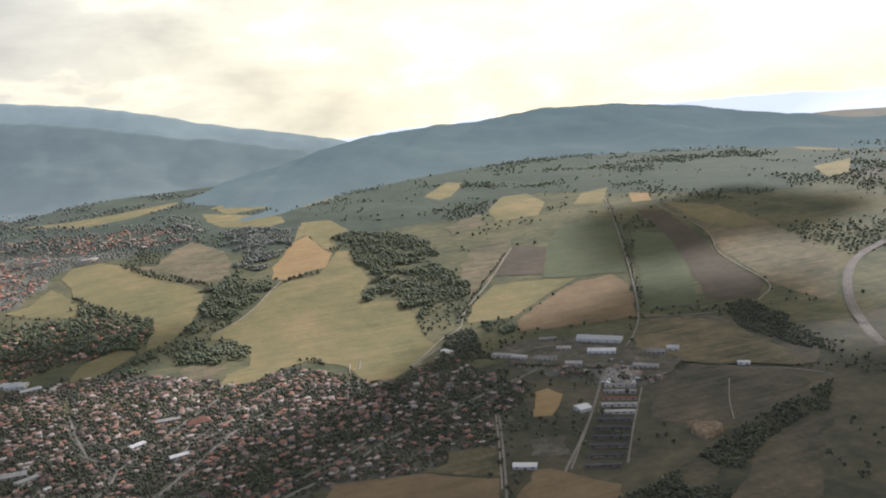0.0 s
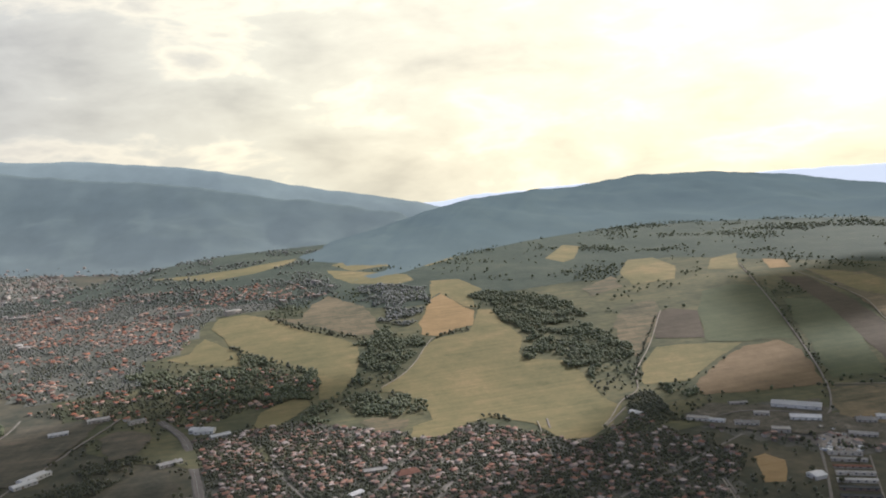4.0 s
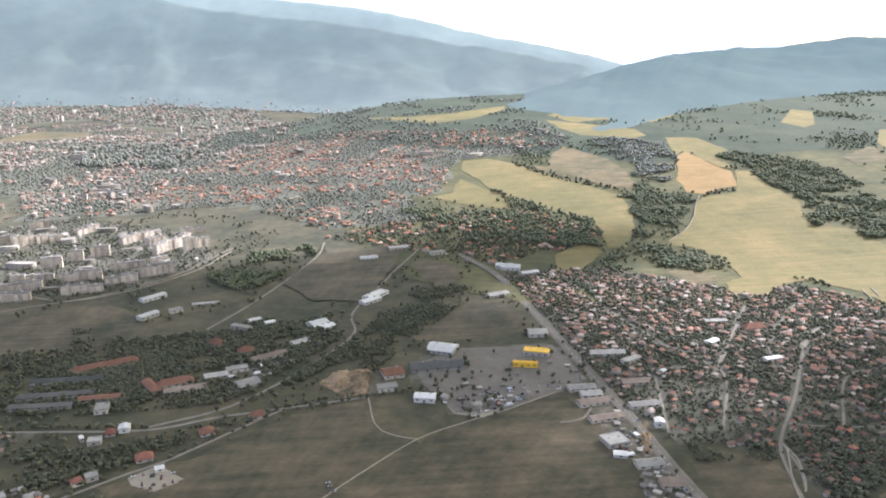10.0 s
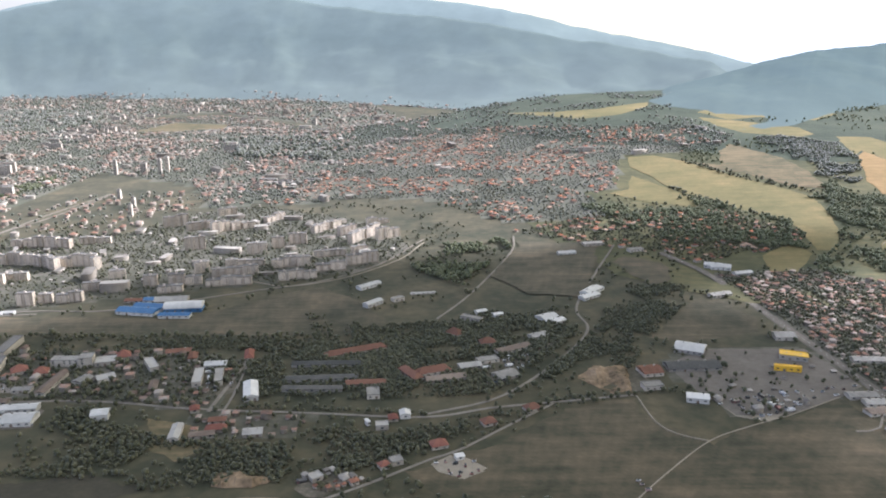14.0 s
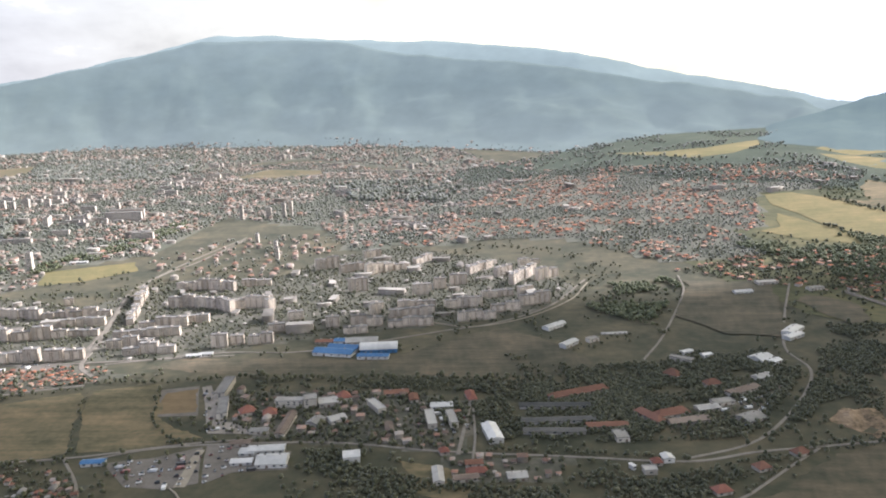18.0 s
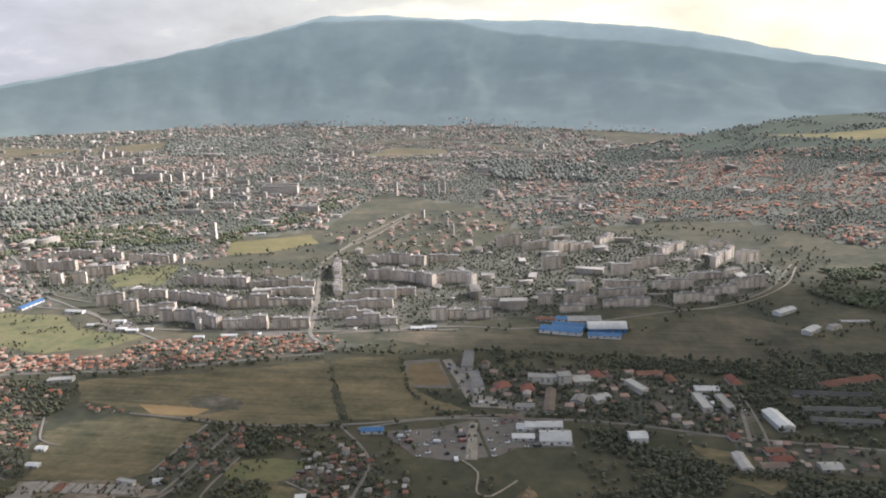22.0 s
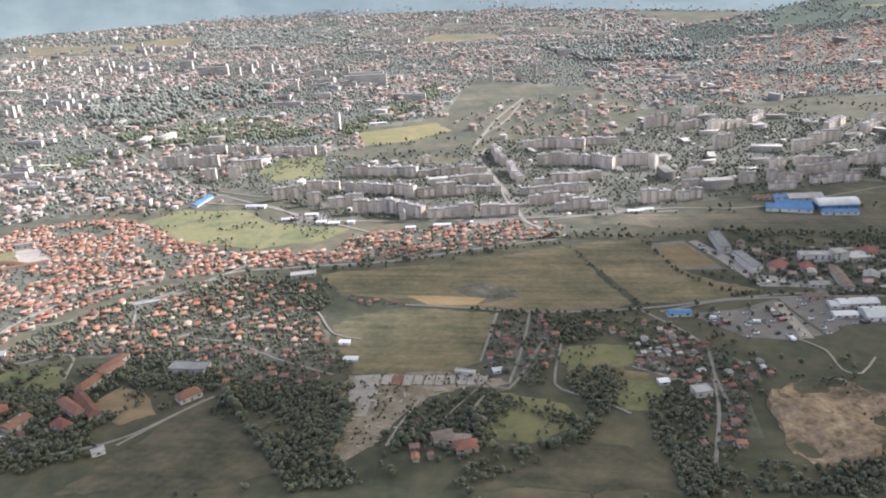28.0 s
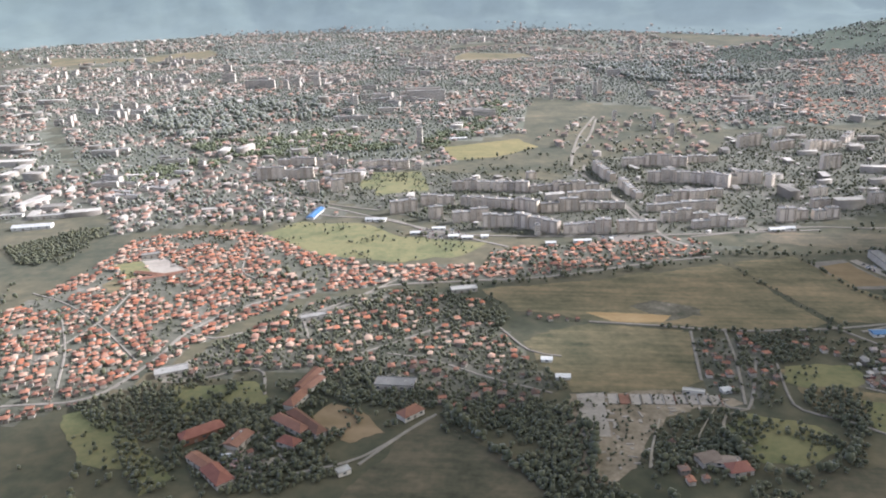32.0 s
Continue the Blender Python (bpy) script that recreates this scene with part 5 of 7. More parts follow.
# ---- works, sheds and other single buildings ----
WORKS_LOOK = {
    "white": ("white_sheet", "white_sheet", "gable", "white metal-clad storage shed"),
    "blue": ("white_sheet", "blue_sheet", "gable", "market hall with a bright blue sheet roof"),
    "arched": ("blue_sheet", "white_sheet", "arch", "hall with a white vaulted roof and blue walls"),
    "grey": ("pale_wall", "grey_sheet", "gable", "low workshop with a grey sheet roof"),
    "rust": ("pale_wall", "rust_tile", "gable", "low building with a rust-brown roof"),
    "flat": ("pale_wall", "bitumen", "flat", "long institutional building with a flat grey roof"),
    "red": ("pale_wall", "red_tile", "hip", "building with a red tiled hip roof"),
    "orange": ("pale_wall", "orange_tile", "hip", "long barrack with an orange tiled roof"),
    "pale": ("pale_wall", "grey_sheet", "flat", "pale rendered institute building with a flat roof"),
    "brown": ("pale_wall", "brown_sheet", "gable", "old workshop with a brown roof"),
    "darkroof": ("grey_sheet", "dark_sheet", "gable", "long low store with a dark roof"),
    "warehouse": ("grey_sheet", "white_sheet", "gable", "large warehouse with a pale sheet roof"),
    "yellow": ("grey_sheet", "yellow_sheet", "flat", "retail hall with a yellow front and roof edge"),
    "yellowstrip": ("yellow_sheet", "yellow_sheet", "flat", "long bright yellow canopy building"),
    "barn": ("pale_wall", "grey_sheet", "gable", "long grey livestock barn in a row"),
    "ruin": ("brown_sheet", "dark_sheet", "flat", "ruined roofless livestock barn overgrown with weeds"),
    "mansion": ("rust_tile", "red_tile", "hip", "large brick building with a dark red hip roof"),
}


def roof_mesh(shape, h, d, z, mat, rise):
    e = 0.35
    if shape == "flat":
        spans = [(-h - 0.15, h + 0.15, -d - 0.15, d + 0.15, z, z + 0.25), (-h - 0.15, h + 0.15, -d - 0.15, -d + 0.15, z + 0.25, z + 0.6), (-h - 0.15, h + 0.15, d - 0.15, d + 0.15, z + 0.25, z + 0.6), (-h - 0.15, -h + 0.15, -d + 0.15, d - 0.15, z + 0.25, z + 0.6), (h - 0.15, h + 0.15, -d + 0.15, d - 0.15, z + 0.25, z + 0.6)]
        return boxes_mesh("roof", spans, mat)
    v, f = [], []
    if shape == "arch":
        steps = 10
        for x in (-h - e, h + e):
            for k in range(steps + 1):
                t = math.pi * k / steps
                v.append((x, -math.cos(t) * (d + e), z + math.sin(t) * rise))
        n = steps + 1
        f = [(k, k + n, k + n + 1, k + 1) for k in range(steps)] + [tuple(range(n - 1, -1, -1)), tuple(range(n, 2 * n))]
        f.append((0, n - 1, 2 * n - 1, n))
        return mesh_of("roof", v, f, [mat])
    in_x = min(h * 0.95, d) if shape == "hip" else -e
    along = h >= d
    if not along:
        h, d = d, h
        in_x = min(h * 0.95, d) if shape == "hip" else -e
    v = [(-h - e, -d - e, z), (h + e, -d - e, z), (h + e, d + e, z), (-h - e, d + e, z), (-h + in_x, 0, z + rise), (h - in_x, 0, z + rise), (-h - e, -d - e, z - 0.2), (h + e, -d - e, z - 0.2), (h + e, d + e, z - 0.2), (-h - e, d + e, z - 0.2)]
    if not along:
        v = [(-y, x, zz) for x, y, zz in v]
    f = [(0, 1, 5, 4), (1, 2, 5), (2, 3, 4, 5), (3, 0, 4), (6, 7, 1, 0), (7, 8, 2, 1), (8, 9, 3, 2), (9, 6, 0, 3), (9, 8, 7, 6)]
    return mesh_of("roof", v, f, [mat])


def works_building(x, y, length, depth, height, angle, look_kind):
    wall, roof, shape, label = WORKS_LOOK[look_kind]
    z = float(ground_height(x, y))
    top = new({"barn": "barn", "ruin": "barn", "warehouse": "warehouse", "mansion": "mansion", "orange": "barrack", "blue": "market_hall"}.get(look_kind, "works_building"))
    top.matrix_world = pose(x, y, z, 0, 0, angle)
    tagged(top, label, "building")
    h, d = length / 2, depth / 2
    walls = linked("wall", boxes_mesh("wall", [(-h, h, -d, d, -1.0, height)], wall), top)
    rise = {"gable": 0.16, "hip": 0.42, "arch": 0.28, "flat": 0.0}[shape] * min(length, depth)
    roofing = linked("roof", roof_mesh(shape, h, d, height, roof, rise), top)
    k = max(1, int(length / 4))
    for i in range(min(k, 5)):
        cx = -h + (i + 0.5) * length / min(k, 5)
        if i % 4 == 1:
            linked("door", boxes_mesh("door", [(cx - 0.8, cx + 0.8, -d - 0.08, -d + 0.02, 0, min(2.0, height * 0.7))], "door_paint"), walls)
        else:
            linked("window", boxes_mesh("window", [(cx - 0.8, cx + 0.8, -d - 0.06, -d + 0.02, height * 0.4 + 1.5 * q, height * 0.4 + 0.9 + 1.5 * q) for q in range(max(1, int((height - 1.5) / 1.5)))], "pane"), walls)
    if shape in ("flat", "gable") and length > 10 and depth > 7:
        for i in range(2):
            cx = -h * 0.5 + i * h
            linked("roof_vent", boxes_mesh("roof_vent", [(cx - 0.5, cx + 0.5, d * 0.2 - 0.4, d * 0.2 + 0.4, height - 0.2, height + rise + 0.5)], "grey_sheet"), roofing)
    t = radians(angle)
    r = min(h, d)
    for i in np.arange(-max(h, d) + r, max(h, d) - r + 0.1, max(3.0, r)):
        ax = (math.cos(t), math.sin(t)) if h > d else (-math.sin(t), math.cos(t))
        claim(x + i * ax[0], y + i * ax[1], r + 1)
    return top


works_building(-194.2, 436.0, 18.1, 14.0, 2.9, 4, "white")
works_building(-201.5, 450.5, 22.3, 8.0, 3.2, 6, "white")
works_building(-212.9, 435.4, 12.9, 6.0, 2.2, 6, "white")
works_building(-146.8, 439.8, 10.0, 9.0, 4.1, 10, "white")
works_building(-62.0, 471.6, 9.1, 24.0, 3.6, 13, "white")
works_building(-193.9, 634.0, 34.5, 14.0, 2.9, -12, "blue")
works_building(-187.8, 645.5, 26.8, 12.0, 2.9, -11, "blue")
works_building(-193.3, 663.7, 11.9, 9.0, 2.9, -2, "blue")
works_building(-159.4, 622.3, 26.2, 8.0, 2.9, -2, "blue")
works_building(-157.1, 640.5, 31.4, 14.0, 3.6, 5, "arched")
works_building(-175.2, 663.4, 28.0, 14.0, 2.9, 6, "grey")
works_building(-207.3, 663.8, 18.0, 8.0, 2.2, -2, "rust")
works_building(-250.3, 514.3, 7.0, 30.0, 4.8, 15, "flat")
works_building(-261.4, 553.2, 7.7, 34.0, 4.8, 4, "flat")
works_building(-231.4, 509.6, 10.8, 9.0, 2.9, 31, "red")
works_building(-214.6, 506.1, 9.1, 9.0, 2.9, 15, "red")
works_building(-205.0, 523.9, 20.1, 8.0, 4.8, 0, "pale")
works_building(-190.1, 523.0, 9.2, 10.0, 6.8, 11, "pale")
works_building(-177.8, 525.7, 14.0, 12.0, 2.9, 13, "pale")
works_building(-168.3, 534.2, 9.6, 10.0, 2.9, 25, "red")
works_building(-198.9, 487.9, 6.3, 34.0, 2.9, -1, "brown")
works_building(-96.8, 516.6, 15.1, 8.0, 2.9, 4, "white")
works_building(-102.8, 494.0, 6.0, 24.0, 3.6, 10, "pale")
works_building(-88.8, 494.4, 5.3, 22.0, 3.6, 12, "pale")
works_building(-76.9, 532.8, 6.3, 16.0, 2.9, 11, "red")
works_building(-129.3, 482.6, 5.2, 14.0, 2.2, 12, "brown")
works_building(-214.5, 479.5, 12.4, 6.0, 2.2, 4, "grey")
works_building(-93.3, 416.2, 6.1, 18.0, 2.9, 7, "grey")
works_building(-77.5, 414.2, 14.3, 6.0, 2.2, 12, "brown")
works_building(-73.2, 432.1, 10.2, 6.0, 2.2, 7, "rust")
works_building(-71.3, 421.3, 12.2, 6.0, 2.2, 8, "red")
works_building(-48.5, 416.3, 11.1, 8.0, 2.2, 8, "grey")
works_building(-131.2, 543.0, 18.0, 8.0, 2.2, 10, "rust")
works_building(-117.7, 532.7, 6.3, 12.0, 2.2, 11, "rust")
works_building(-142.2, 516.6, 6.1, 20.0, 3.6, 31, "pale")
works_building(-221.3, 461.2, 13.0, 6.0, 2.2, 6, "brown")
works_building(-179.8, 492.0, 11.1, 9.0, 2.9, 70, "grey")
works_building(-166.4, 496.2, 11.4, 9.0, 2.9, 32, "grey")
works_building(-304.6, 435.4, 13.7, 6.0, 2.2, 7, "blue")
works_building(-91.6, 447.6, 5.5, 6.0, 2.2, 15, "red")
works_building(-314.0, 631.0, 12.5, 5.0, 2.2, 7, "white")
works_building(-304.8, 634.5, 10.9, 5.0, 2.2, 8, "white")
works_building(41.3, 496.8, 22.7, 7.0, 2.5, -58, "orange")
works_building(56.5, 500.6, 23.9, 8.0, 2.5, 20, "orange")
works_building(-0.4, 538.3, 45.8, 7.0, 2.5, 23, "orange")
works_building(73.4, 573.0, 12.6, 9.0, 2.5, -42, "orange")
works_building(97.3, 553.0, 11.8, 8.0, 2.5, 13, "orange")
works_building(-18.7, 492.2, 48.5, 7.0, 2.2, 3, "darkroof")
works_building(-18.9, 516.7, 48.3, 7.0, 2.2, 0, "darkroof")
works_building(-22.6, 475.7, 39.5, 6.0, 2.2, -1, "darkroof")
works_building(11.7, 483.6, 26.4, 7.0, 2.2, 4, "rust")
works_building(17.8, 466.9, 8.1, 12.0, 2.9, 7, "pale")
works_building(87.6, 604.0, 17.8, 6.0, 3.6, -32, "pale")
works_building(96.2, 623.1, 9.7, 5.0, 2.5, 27, "white")
works_building(109.5, 613.8, 8.3, 5.0, 2.9, 24, "white")
works_building(149.4, 604.9, 15.0, 14.0, 2.9, 34, "white")
works_building(156.7, 599.6, 11.9, 8.0, 2.2, 35, "white")
works_building(95.2, 519.9, 15.2, 8.0, 2.2, 19, "pale")
works_building(65.0, 489.9, 27.2, 8.0, 2.2, 14, "brown")
works_building(82.2, 510.0, 15.7, 8.0, 2.2, 15, "grey")
works_building(115.2, 540.9, 27.8, 8.0, 2.2, 30, "brown")
works_building(137.2, 566.8, 14.3, 8.0, 2.2, 32, "grey")
works_building(105.6, 493.6, 15.4, 12.0, 2.2, 30, "grey")
works_building(244.8, 536.4, 20.4, 17.0, 2.9, -26, "warehouse")
works_building(236.5, 505.2, 37.1, 14.0, 2.2, 3, "darkroof")
works_building(223.6, 452.7, 13.5, 8.0, 3.6, -15, "white")
works_building(204.8, 496.4, 14.0, 14.0, 2.9, 11, "rust")
works_building(200.1, 472.5, 13.1, 8.0, 2.9, 9, "pale")
works_building(194.0, 659.7, 19.9, 8.0, 2.9, 37, "white")
works_building(203.8, 678.9, 15.9, 6.0, 2.5, 42, "white")
works_building(-3.9, 699.2, 24.0, 8.0, 2.9, 44, "white")
works_building(4.0, 646.7, 18.1, 7.0, 3.6, 49, "white")
works_building(24.9, 658.4, 10.6, 6.0, 2.9, 34, "pale")
works_building(26.6, 421.8, 7.4, 6.0, 2.9, 6, "pale")
works_building(32.6, 432.2, 5.6, 6.0, 2.2, 9, "red")
works_building(39.6, 436.6, 6.3, 7.0, 2.9, 8, "white")
works_building(89.9, 425.4, 8.5, 7.0, 2.2, 22, "orange")
works_building(60.1, 399.0, 9.4, 7.0, 2.2, 17, "red")
works_building(36.9, 381.5, 6.5, 6.0, 2.5, 24, "pale")
works_building(30.6, 376.9, 5.7, 5.0, 2.5, 32, "red")
works_building(117.9, 443.3, 9.6, 7.0, 2.2, 24, "orange")
works_building(71.3, 385.5, 4.7, 4.0, 2.2, 19, "white")
works_building(-4.5, 366.0, 6.3, 6.0, 2.5, 35, "pale")
works_building(17.7, 426.4, 1.9, 4.0, 2.9, 29, "white")
works_building(46.7, 678.5, 22.4, 5.0, 0.7, 6, "grey")
works_building(309.7, 660.3, 20.4, 8.0, 2.5, 19, "grey")
works_building(313.0, 518.4, 18.7, 9.0, 3.6, -22, "yellow")
works_building(299.5, 496.9, 17.3, 3.0, 3.6, -15, "yellowstrip")
works_building(322.8, 558.2, 15.2, 12.0, 2.9, -4, "grey")
works_building(359.6, 397.6, 5.3, 6.0, 4.1, -12, "white")
works_building(326.4, 381.1, 13.1, 12.0, 2.9, 12, "pale")
works_building(325.0, 366.2, 7.5, 5.0, 2.2, -18, "white")
works_building(330.7, 432.9, 22.7, 8.0, 2.2, 9, "brown")
works_building(331.7, 444.4, 14.1, 8.0, 2.2, 0, "grey")
works_building(328.4, 454.8, 18.4, 8.0, 2.2, 1, "grey")
works_building(366.6, 458.9, 18.9, 8.0, 2.2, 1, "brown")
works_building(360.3, 424.6, 19.5, 7.0, 2.2, 4, "grey")
works_building(331.1, 410.5, 21.7, 7.0, 2.2, 9, "brown")
works_building(337.2, 354.5, 15.3, 8.0, 2.2, 1, "grey")
works_building(341.4, 334.0, 12.1, 9.0, 2.2, -6, "brown")
works_building(377.1, 495.3, 16.0, 6.0, 2.5, 29, "pale")
works_building(364.3, 511.2, 25.8, 8.0, 2.2, -5, "grey")
works_building(392.0, 472.9, 4.5, 3.0, 2.2, 35, "white")
works_building(449.3, 519.7, 11.8, 6.0, 2.9, 30, "white")
works_building(495.5, 543.9, 18.9, 8.0, 2.9, 6, "orange")
works_building(473.0, 563.8, 19.5, 8.0, 2.2, -2, "pale")
works_building(478.1, 482.8, 13.2, 5.0, 2.5, 10, "white")
works_building(338.4, 741.6, 18.8, 12.0, 3.6, -15, "white")
works_building(352.8, 721.4, 18.4, 8.0, 2.9, 14, "white")
works_building(196.3, 802.1, 18.4, 8.0, 2.9, 9, "white")
works_building(230.2, 832.4, 22.5, 10.0, 2.9, 10, "pale")
works_building(270.4, 807.2, 16.5, 8.0, 2.9, 16, "pale")
works_building(197.8, 672.8, 23.7, 10.0, 3.6, 52, "white")
works_building(822.0, 438.2, 24.8, 4.0, 2.2, -33, "barn")
works_building(814.2, 426.2, 25.2, 4.0, 2.2, -33, "barn")
works_building(806.1, 414.4, 26.0, 4.0, 1.6, -30, "rust")
works_building(797.9, 402.7, 26.3, 4.0, 2.2, -30, "barn")
works_building(788.6, 391.1, 26.1, 4.0, 2.2, -29, "barn")
works_building(779.0, 379.2, 25.5, 4.0, 2.0, -29, "ruin")
works_building(769.9, 367.8, 26.1, 4.0, 1.6, -29, "ruin")
works_building(760.5, 355.1, 26.2, 4.0, 1.6, -29, "ruin")
works_building(750.9, 343.0, 25.6, 4.0, 2.0, -27, "ruin")
works_building(741.6, 331.1, 24.9, 4.0, 1.6, -26, "ruin")
works_building(731.6, 319.6, 23.2, 4.0, 1.8, -26, "ruin")
works_building(875.0, 554.8, 43.1, 14.0, 4.1, -44, "white")
works_building(857.3, 522.5, 25.7, 10.0, 3.6, -34, "white")
works_building(897.7, 494.8, 16.4, 10.0, 2.9, -34, "grey")
works_building(915.2, 493.8, 11.0, 8.0, 3.6, -35, "white")
works_building(866.8, 466.3, 21.5, 7.0, 2.9, -42, "grey")
works_building(774.3, 563.4, 19.7, 8.0, 2.9, -44, "pale")
works_building(785.7, 550.5, 14.1, 6.0, 2.9, -47, "white")
works_building(804.1, 533.5, 20.7, 8.0, 2.9, -34, "grey")
works_building(832.2, 549.6, 13.4, 6.0, 2.9, -34, "pale")
works_building(687.8, 343.2, 15.4, 6.0, 2.2, -30, "white")
works_building(770.3, 410.2, 9.9, 10.0, 2.9, -86, "white")
works_building(940.1, 429.2, 10.0, 6.0, 2.2, -34, "white")
works_building(332.8, 745.9, 16.7, 10.0, 4.1, -22, "white")
works_building(733.5, 603.7, 11.7, 7.0, 2.9, -70, "white")
works_building(817.5, 505.4, 15.0, 8.0, 2.9, -34, "pale")
works_building(834.8, 587.4, 17.2, 6.0, 2.2, -16, "grey")
works_building(-575.7, 358.0, 21.3, 9.0, 2.9, -1, "flat")
works_building(-617.8, 1022.1, 22.6, 5.0, 2.2, 11, "white")
works_building(-496.4, 392.0, 6.0, 4.0, 1.8, 2, "white")
works_building(-487.6, 372.3, 7.6, 4.0, 1.8, 2, "white")
works_building(-213.0, 448.7, 9.3, 8.0, 2.2, 1, "white")
works_building(-422.4, 359.6, 10.8, 3.0, 2.2, -10, "pale")
works_building(-425.9, 300.1, 9.4, 7.0, 2.9, 25, "brown")
works_building(-414.1, 293.8, 10.1, 7.0, 2.5, 16, "red")
works_building(-322.2, 354.8, 5.2, 4.0, 2.2, 15, "white")
works_building(-305.3, 345.9, 8.6, 7.0, 2.9, 17, "pale")
works_building(-562.6, 329.2, 12.2, 7.0, 2.9, 49, "orange")
works_building(-620.0, 354.2, 15.2, 6.0, 2.9, 69, "rust")
works_building(-619.4, 314.3, 22.4, 6.0, 2.9, -33, "orange")
works_building(-611.9, 316.3, 28.5, 6.0, 2.9, -42, "orange")
works_building(-639.7, 299.2, 13.1, 8.0, 2.9, 75, "rust")
works_building(-789.6, 513.4, 34.7, 5.0, 2.2, -12, "rust")
works_building(-645.1, 442.5, 16.7, 6.0, 2.5, 26, "pale")
works_building(-711.6, 675.0, 32.3, 7.0, 2.2, 87, "blue")
works_building(-650.5, 656.1, 18.2, 6.0, 2.2, -2, "white")
works_building(-659.9, 303.5, 20.8, 7.0, 3.6, 43, "mansion")
works_building(-623.2, 360.2, 22.8, 6.0, 2.9, 79, "rust")
works_building(-623.5, 338.3, 16.7, 6.0, 2.9, 76, "orange")
works_building(-614.9, 298.9, 10.3, 6.0, 2.9, -23, "red")
works_building(-638.8, 271.1, 16.9, 8.0, 2.9, -42, "red")
works_building(-650.9, 281.0, 13.9, 6.0, 2.9, -34, "rust")
works_building(-584.1, 279.5, 5.9, 4.0, 1.9, 38, "pale")
works_building(-780.5, 509.2, 32.2, 5.0, 2.9, 32, "rust")
works_building(-813.4, 555.2, 14.2, 6.0, 2.9, 30, "pale")
works_building(-705.0, 365.1, 18.1, 8.0, 2.2, 29, "pale")
works_building(-553.7, 493.8, 17.6, 7.0, 2.2, 16, "pale")
works_building(-970.1, 663.8, 30.5, 8.0, 2.9, 18, "pale")
works_building(-966.9, 629.5, 34.5, 10.0, 2.9, 15, "white")
works_building(-1012.3, 665.4, 20.6, 8.0, 2.5, 16, "pale")
works_building(-418.6, 299.4, 11.6, 6.0, 2.2, -4, "brown")
works_building(-405.9, 363.2, 4.9, 4.0, 1.8, 17, "white")

works_building(-608, 618, 9, 4.5, 2.0, 6, "white")
works_building(-590, 631, 11, 4.5, 2.0, 6, "white")
works_building(-575, 610, 8, 4.5, 2.0, 6, "white")
works_building(-563, 607, 9, 4.5, 2.0, 6, "white")
works_building(-549, 610, 6, 4.5, 2.0, 6, "white")
works_building(-470, 600, 14, 4.5, 2.0, 6, "white")
works_building(-495, 594, 8, 4.5, 2.0, 6, "white")


def chimney_stack(x, y, tall):
    """A tapering whitewashed boiler chimney with a collar and a plinth."""
    top = new("chimney_stack")
    top.matrix_world = pose(x, y, 0)
    tagged(top, "tall slim whitewashed boiler chimney beside a farm building", "chimney")
    for name, z0, z1, r0, r1, mat in (("plinth", -0.3, 0.8, 0.75, 0.7, "concrete"), ("shaft", 0.8, tall, 0.42, 0.26, "white_sheet"), ("collar", tall, tall + 0.3, 0.36, 0.36, "dark_sheet")):
        v = [(r * math.cos(math.tau * k / 12), r * math.sin(math.tau * k / 12), z) for z, r in ((z0, r0), (z1, r1)) for k in range(12)]
        f = [(k, (k + 1) % 12, 12 + (k + 1) % 12, 12 + k) for k in range(12)] + [tuple(range(11, -1, -1)), tuple(range(12, 24))]
        linked(name, mesh_of(name, v, f, [mat]), top)


chimney_stack(-415, 294, 6.5)

# ---- houses ----
HOUSES = []


def green_zone(x, y):
    """The slow pattern of parks and wooded valleys in the town: high where trees take over from houses."""
    return noise.fractal(Vector((x / 150, y / 110, 2.0)), 1.0, 2.0, 4) + 0.5 * noise.fractal(Vector((x / 45, y / 32, 7.0)), 1.0, 2.0, 2)


def settle(area, dx, dy, angle, fill, near=0, size=1.0):
    """Fill an area with houses on a turned grid of plots; those nearest to the flight come first."""
    x, y = spots(AREA[area], dx, dy, angle, 0.28, fill)
    found = []
    wide = near == 0 and len(x) > 500
    for px, py in zip(x, y):
        if wide and green_zone(px, py) > 0.06 + rng.normal(0, 0.08):
            continue
        if noise.fractal(Vector((px / 34, py / 34, 14.0)), 1.0, 2.0, 2) > 0.3:
            continue
        s = size * min(1.5, max(0.6, rng.lognormal(-0.04, 0.32)))
        if near_road(px, py, 1.6 + 2.9 * s) or not free(px, py, 2.6 * s):
            continue
        claim(px, py, 3.4 * s)
        found.append((px, py, angle + 40 * noise.noise(Vector((px / 70, py / 70, 5.0))) + 90 * int(rng.integers(0, 2)) + rng.normal(0, 4), s))
    found.sort(key=lambda q: q[1])
    return found[:near], found[near:]


def house_kind(w, d, h, hip, label):
    top = new("house")
    tagged(top, label, "house", "family houses")
    wall = linked("wall", boxes_mesh("wall", [(-w, w, -d, d, -1.2, h)], "render_wall"), top)
    roof = linked("roof", roof_mesh("hip" if hip else "gable", w, d, h, "tiles", 0.52 * d), top)
    linked("chimney", boxes_mesh("chimney", [(w * 0.3, w * 0.3 + 0.4, 0.3, 0.8, h, h + 0.62 * d + 0.5)], "rust_tile"), roof)
    for k in (-0.5, 0.5):
        linked("window", boxes_mesh("window", [(k * w - 0.33, k * w + 0.33, -d - 0.05, -d + 0.02, h * 0.55, h * 0.55 + 0.7)], "pane"), wall)
    linked("door", boxes_mesh("door", [(-0.3, 0.3, -d - 0.05, -d + 0.02, 0, 1.2)], "door_paint"), wall)
    return top


